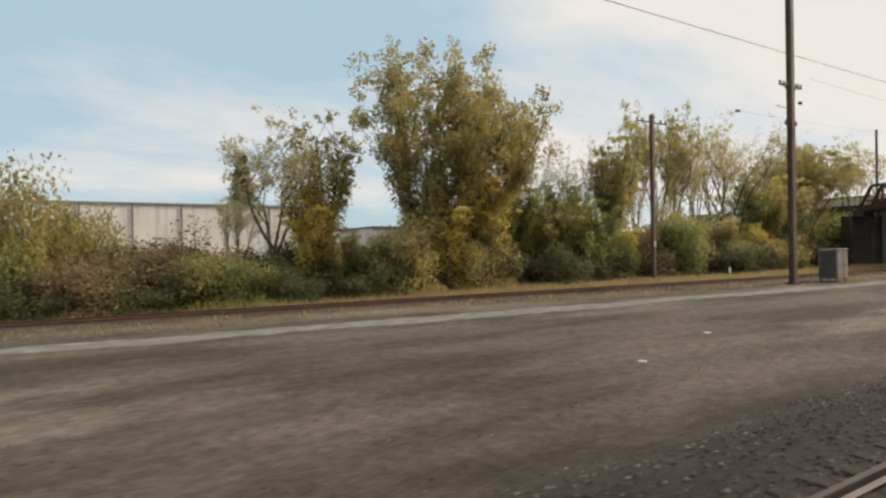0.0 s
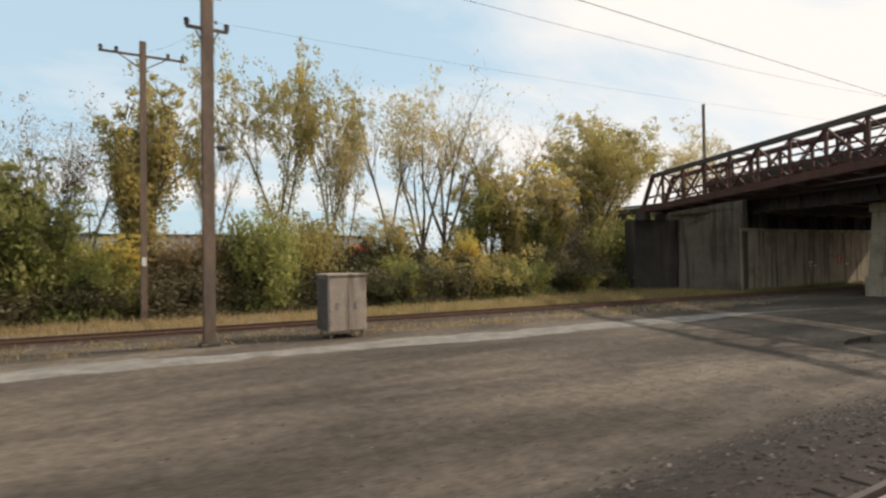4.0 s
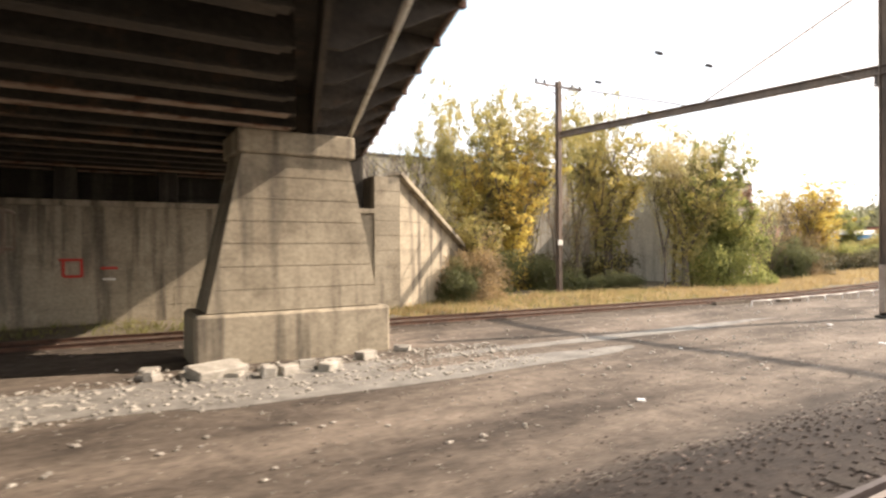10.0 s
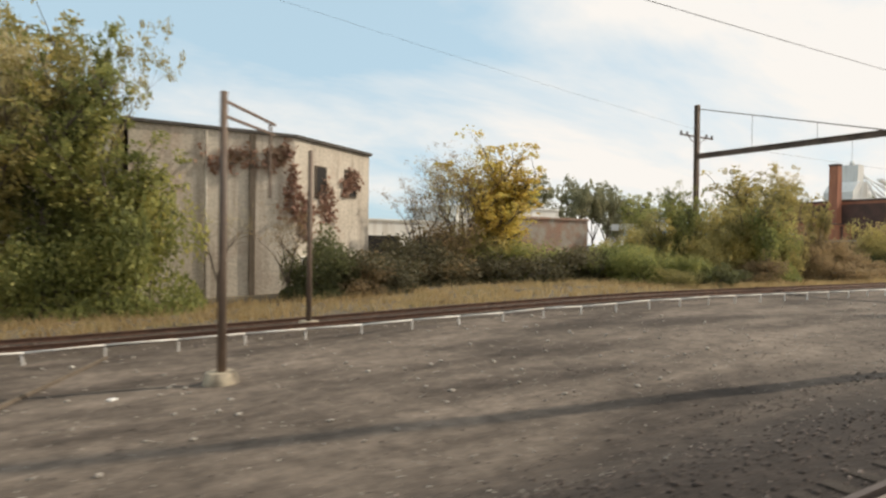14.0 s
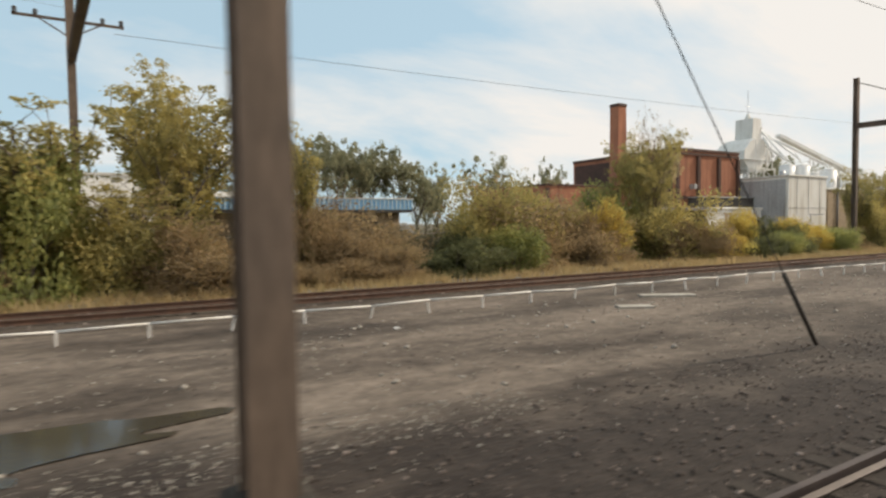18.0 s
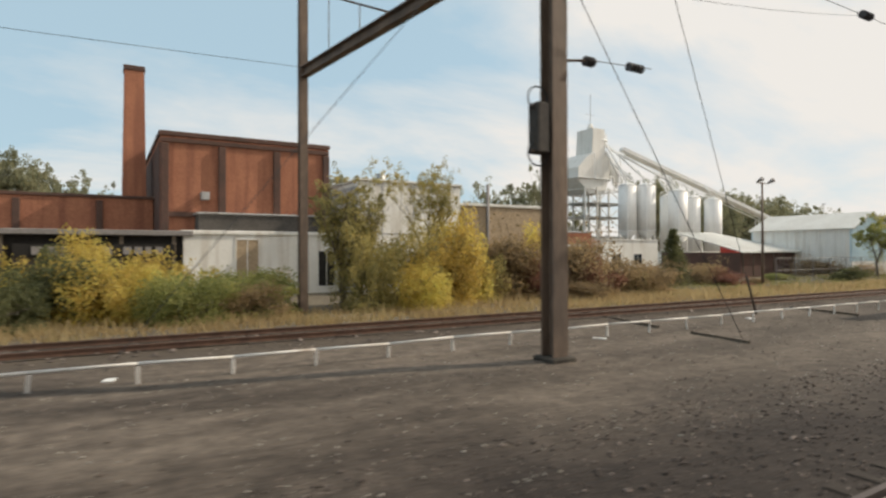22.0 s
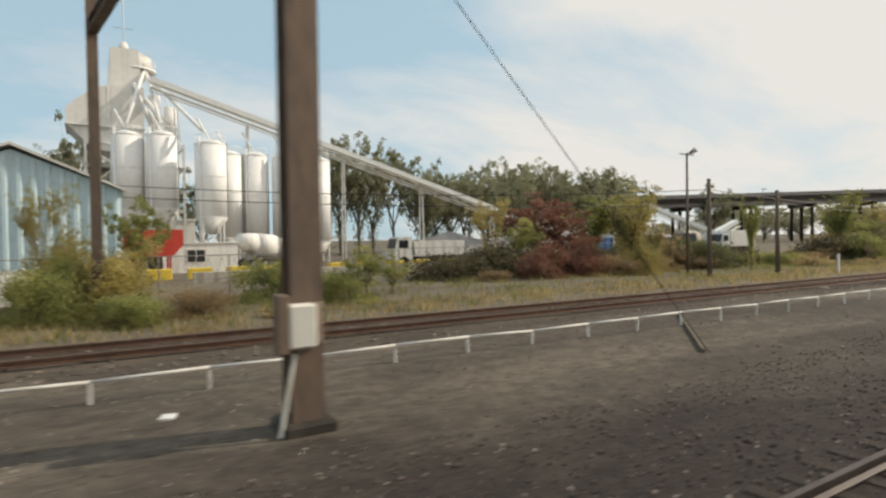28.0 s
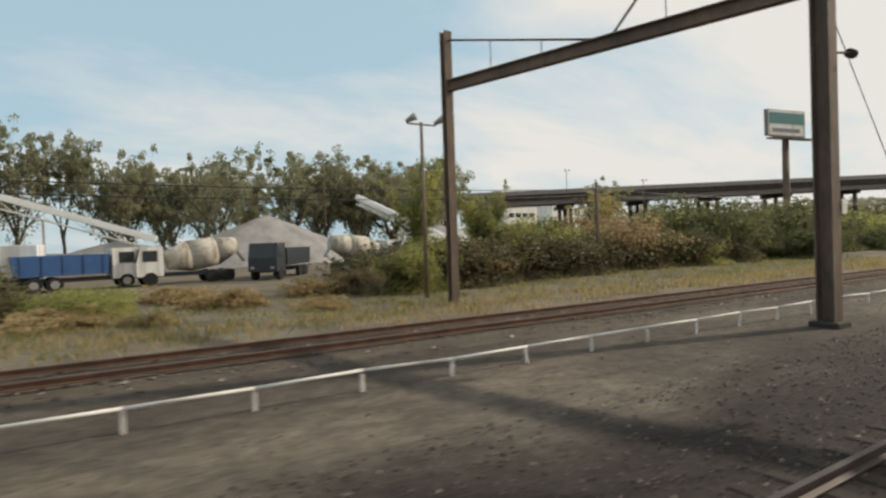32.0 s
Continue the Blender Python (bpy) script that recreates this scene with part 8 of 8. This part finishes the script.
# pale gravel margin beside the road
def margin():
    v, f = [], []
    rs = random.Random(8)
    xs = np.arange(-30, 86, .5)
    for i, x in enumerate(xs):
        x = float(x)
        t = track_y(x)
        a = t - 7.6 + 1.1 * noise.noise(Vector((x * .11, 0, 2))) + .5 * noise.noise(Vector((x * .9, 0, 5)))
        b = t - 5.4 + .7 * noise.noise(Vector((x * .17, 3, 2))) + .4 * noise.noise(Vector((x * .8, 4, 5)))
        fade = smooth(86, 70, x) if x > 70 else 1
        for k in range(5):
            y = a + (b - a) * k / 4 * fade
            v.append((x, y, surface(x, y) + (.02 if 0 < k < 4 else -.01)))
        if i:
            for k in range(4):
                q = (i - 1) * 5 + k
                f.append((q, q + 5, q + 6, q + 1))
    tagged(new("gravel_margin", array_mesh("gravel_margin", v, f, M["gravel"])), "pale gravel margin along the road's edge", "gravel", kind="structure")


margin()
# ---- blocks, bars and litter in the yard ----
def slab(name, x, y, lx, ly, lz, turn, m, label, cat, tilt=0.0, group=""):
    z = surface(x, y)
    o = new(name, mesh_of(name, box(bmesh.new(), -lx / 2, lx / 2, -ly / 2, ly / 2, -.05, lz, min(lx, ly, lz) * .12), M[m]))
    o.matrix_basis = pose(x, y, z, tilt, 0, turn)
    return tagged(o, label, cat, group)


slab("concrete_block", 157.8, 14.8, 1.0, .5, .42, 12, "concrete", "pale concrete block lying on the yard", "block")
slab("concrete_block", 109.8, 14.1, 1.35, .75, .52, -14, "concrete", "broken concrete block in front of the bridge pier", "block", 4)
slab("concrete_block", 108.8, 14.7, .8, .55, .34, 35, "rubble", "small pale concrete block beside the pier", "block", -6)
slab("concrete_block", 110.5, 16.4, 1.0, .6, .36, 12, "rubble", "pale broken concrete slab beside the pier", "block", 7)
slab("concrete_block", 116.4, 16.8, 1.5, .8, .30, 24, "rubble", "tilted pale concrete slab at the foot of the pier", "block", 9)
slab("concrete_block", 108.5, 17.6, .8, .6, .4, 20, "concrete", "small concrete block under the bridge", "block")
rr = random.Random(12)
for k in range(16):
    x, y = 113.2 + rr.uniform(0, 9.5), 16.4 + rr.uniform(-1.0, 1.3)
    slab("concrete_chunk", x, y, rr.uniform(.25, .9), rr.uniform(.2, .6), rr.uniform(.12, .32), rr.uniform(0, 180), "rubble", "broken lump of concrete at the foot of the pier", "rubble", rr.uniform(-8, 8), "concrete lumps by the pier")
for k in range(6):
    slab("concrete_chunk", 93.6 + rr.uniform(0, 7), 17.6 + rr.uniform(-.6, .5), rr.uniform(.3, .9), rr.uniform(.15, .4), rr.uniform(.08, .2), rr.uniform(0, 180), "rubble", "broken slab lying by the shaded pier", "rubble", 0, "concrete lumps by the pier")
for x, y, x2, y2, lab in ((160.9, 18.4, 158.8, 13.6, "thin dark rod lying across the yard"), (273.5, 12.0, 273.1, 9.8, "short dark rod on the yard"), (274.7, 19.0, 273.5, 13.3, "thin rod crossing the disused track"), (284.5, 14.8, 283.6, 11.6, "short rod at the pipe"), (348.6, 12.0, 343.8, 7.9, "thin rod lying across the yard"), (144.6, 20.9, 147.6, 20.7, "rotten timber baulk by the pipe's end"), (149.5, 19.9, 151.5, 19.7, "timber baulk by the pipe")):
    o = new("timber_bar", mesh_of("timber_bar", beamm((0, 0, .05), (x2 - x, y2 - y, surface(x2, y2) - surface(x, y) + .05), .075 if "timber" not in lab else .3, .08 if "timber" not in lab else .24), M["wood"]))
    o.matrix_basis = pose(x, y, surface(x, y))
    tagged(o, lab, "rod" if "rod" in lab else "timber", "rods and timbers in the yard")
for x, y, lx, ly in ((225.4, 13.4, 1.9, .5), (222.3, 12.1, 1.1, .45)):
    slab("concrete_slab", x, y, lx, ly, .06, -28, "rubble", "pale flat concrete slab lying in the yard", "slab")
for x, y, ln in ((232.4, 22.0, .9), (186.2, 27.5, 1.5), (218.0, 24.5, 2.4)):
    slab("fallen_plank", x, y, ln, .22, .12, 15, "wood", "weathered plank in the dry grass", "plank")
drum = new("steel_drum", mesh_of("steel_drum", tube(tube(tube(bmesh.new(), (0, 0, 0), (0, 0, .86), .29, n=18), (0, 0, .27), (0, 0, .31), .305, n=18), (0, 0, .55), (0, 0, .59), .305, n=18), M["redsteel"]))
drum.matrix_basis = pose(324.4, 20.3, surface(324.4, 20.3) - .08, 14, 9, 0)
tagged(drum, "dark rusty steel drum leaning in the grass", "drum")
for k in range(20):
    x = rr.uniform(2, 400)
    slab("litter", x, rr.uniform(8, 15), rr.uniform(.12, .4), rr.uniform(.08, .25), .03, rr.uniform(0, 180), "white", "scrap of white litter on the yard", "litter", 0, "litter on the yard")


# scribbled paint on the abutment under the bridge, as plain bars
gf = thing("graffiti", 112.0, 30.86, 0, "faded red and white scribbles as bars on the abutment", "graffiti")
for x, z, w, h, m in ((.0, 3.0, .9, .12, "redpaint"), (.1, 2.3, .12, .8, "redpaint"), (.8, 2.3, .12, .7, "redpaint"), (.2, 2.25, .7, .12, "redpaint"), (1.6, 2.6, .7, .12, "redpaint"), (1.7, 2.1, .5, .10, "whitewall"), (-5.2, 2.4, .8, .1, "whitewall"), (-5.0, 1.9, .1, .6, "whitewall"), (-4.2, 2.0, .5, .1, "whitewall")):
    part("bar", boxm(x, x + w, -.045 * x - .03, -.045 * x + .06, z, z + h), M[m], gf)
patch("pale_gravel", 112.5, 15.6, 9.5, 1.5, "gravel", "pale limestone gravel spread before the pier", .012, 31, "structure", "gravel")
patch("pale_gravel", 121.5, 14.0, 8.0, .8, "gravel", "pale gravel streak on the yard", .012, 32, "structure", "gravel")
patch("pale_gravel", 132.0, 16.0, 9.0, .5, "gravel", "pale gravel streak on the yard", .012, 33, "structure", "gravel")
stones("rubble", 2200, 27, 109, 126, 13.6, 17.6, .02, .10, M["rubble"], "pale broken rubble before the pier", 1.0)
stones("rubble", 1200, 28, 196, 214, 6.2, 7.4, .012, .04, M["rubble"], "pale pebbles on the puddle's bank", 1.0)

# ---- wooden line poles and yard fence ----
for x, y, h, lab in ((363.4, 20.6, 6.0, "leaning old wooden pole in the brush"), (371.4, 20.9, 5.6, "vine-wrapped old wooden pole"), (413.0, 27.0, 6.2, "wooden line pole with a short crossarm")):
    p = thing("wooden_pole", x, y, ground_z(x), lab, "pole", "wooden poles", 20)
    part("pole", tubem((0, 0, -.3), (.1, .05, h), .15, .11, 9), M["wood"], p)
    part("crossarm", boxm(-.7, .7, -.06, .06, h - .5, h - .38, .01), M["wood"], p)
wire("line_wire", [(330, 34, 6.6), (363.4, 20.6, 6.2), (413, 27, 6.6), (470, 30, 6.8)], .02, "sagging black line wire between wooden poles", .5)
wire("line_wire", [(330, 34, 6.0), (371.4, 20.9, 5.6), (413, 27, 6.2), (470, 30, 6.3)], .02, "sagging black line wire between wooden poles", .45)


def chain_fence(x0, y0, x1, y1, n, label):
    f = thing("chain_fence", x0, y0, ground_z(x0), label, "fence")
    d = Vector((x1 - x0, y1 - y0, 0))
    for k in range(n + 1):
        q = d * (k / n)
        part("post", tubem((q.x, q.y, -.2), (q.x, q.y, 2.1), .035, n=6), M["boxgrey"], f)
    for z in (.1, 1.05, 2.08):
        part("rail", tubem((0, 0, z), (d.x, d.y, z), .022, n=5), M["boxgrey"], f)
    bm = bmesh.new()
    m = int(d.length / .55)
    for k in range(m):
        a, b = d * (k / m), d * ((k + 1) / m)
        tube(bm, a + Vector((0, 0, .1)), b + Vector((0, 0, 2.0)), .008, n=3, caps=False)
        tube(bm, a + Vector((0, 0, 2.0)), b + Vector((0, 0, .1)), .008, n=3, caps=False)
    tagged(part("wire_netting", bm, M["boxgrey"], f), kind="stuff")


chain_fence(306, 27.5, 346, 27.0, 14, "galvanised chain-link fence before the sheds")
chain_fence(346, 33.0, 380, 38, 12, "galvanised chain-link fence below the silo yard")
chain_fence(196, 30.5, 236, 31.5, 14, "chain-link fence behind the bushes")
rw = thing("retaining_wall", 338, 41.5, .5, "low grey concrete retaining wall of the yard", "wall", kind="structure")
part("wall", boxm(0, 42, 0, .4, -.4, 1.0, .03), M["ware"], rw)
for k in range(1, 9):
    part("joint", boxm(4.7 * k, 4.7 * k + .05, -.02, 0, -.4, 1.0), M["boxgrey"], rw)
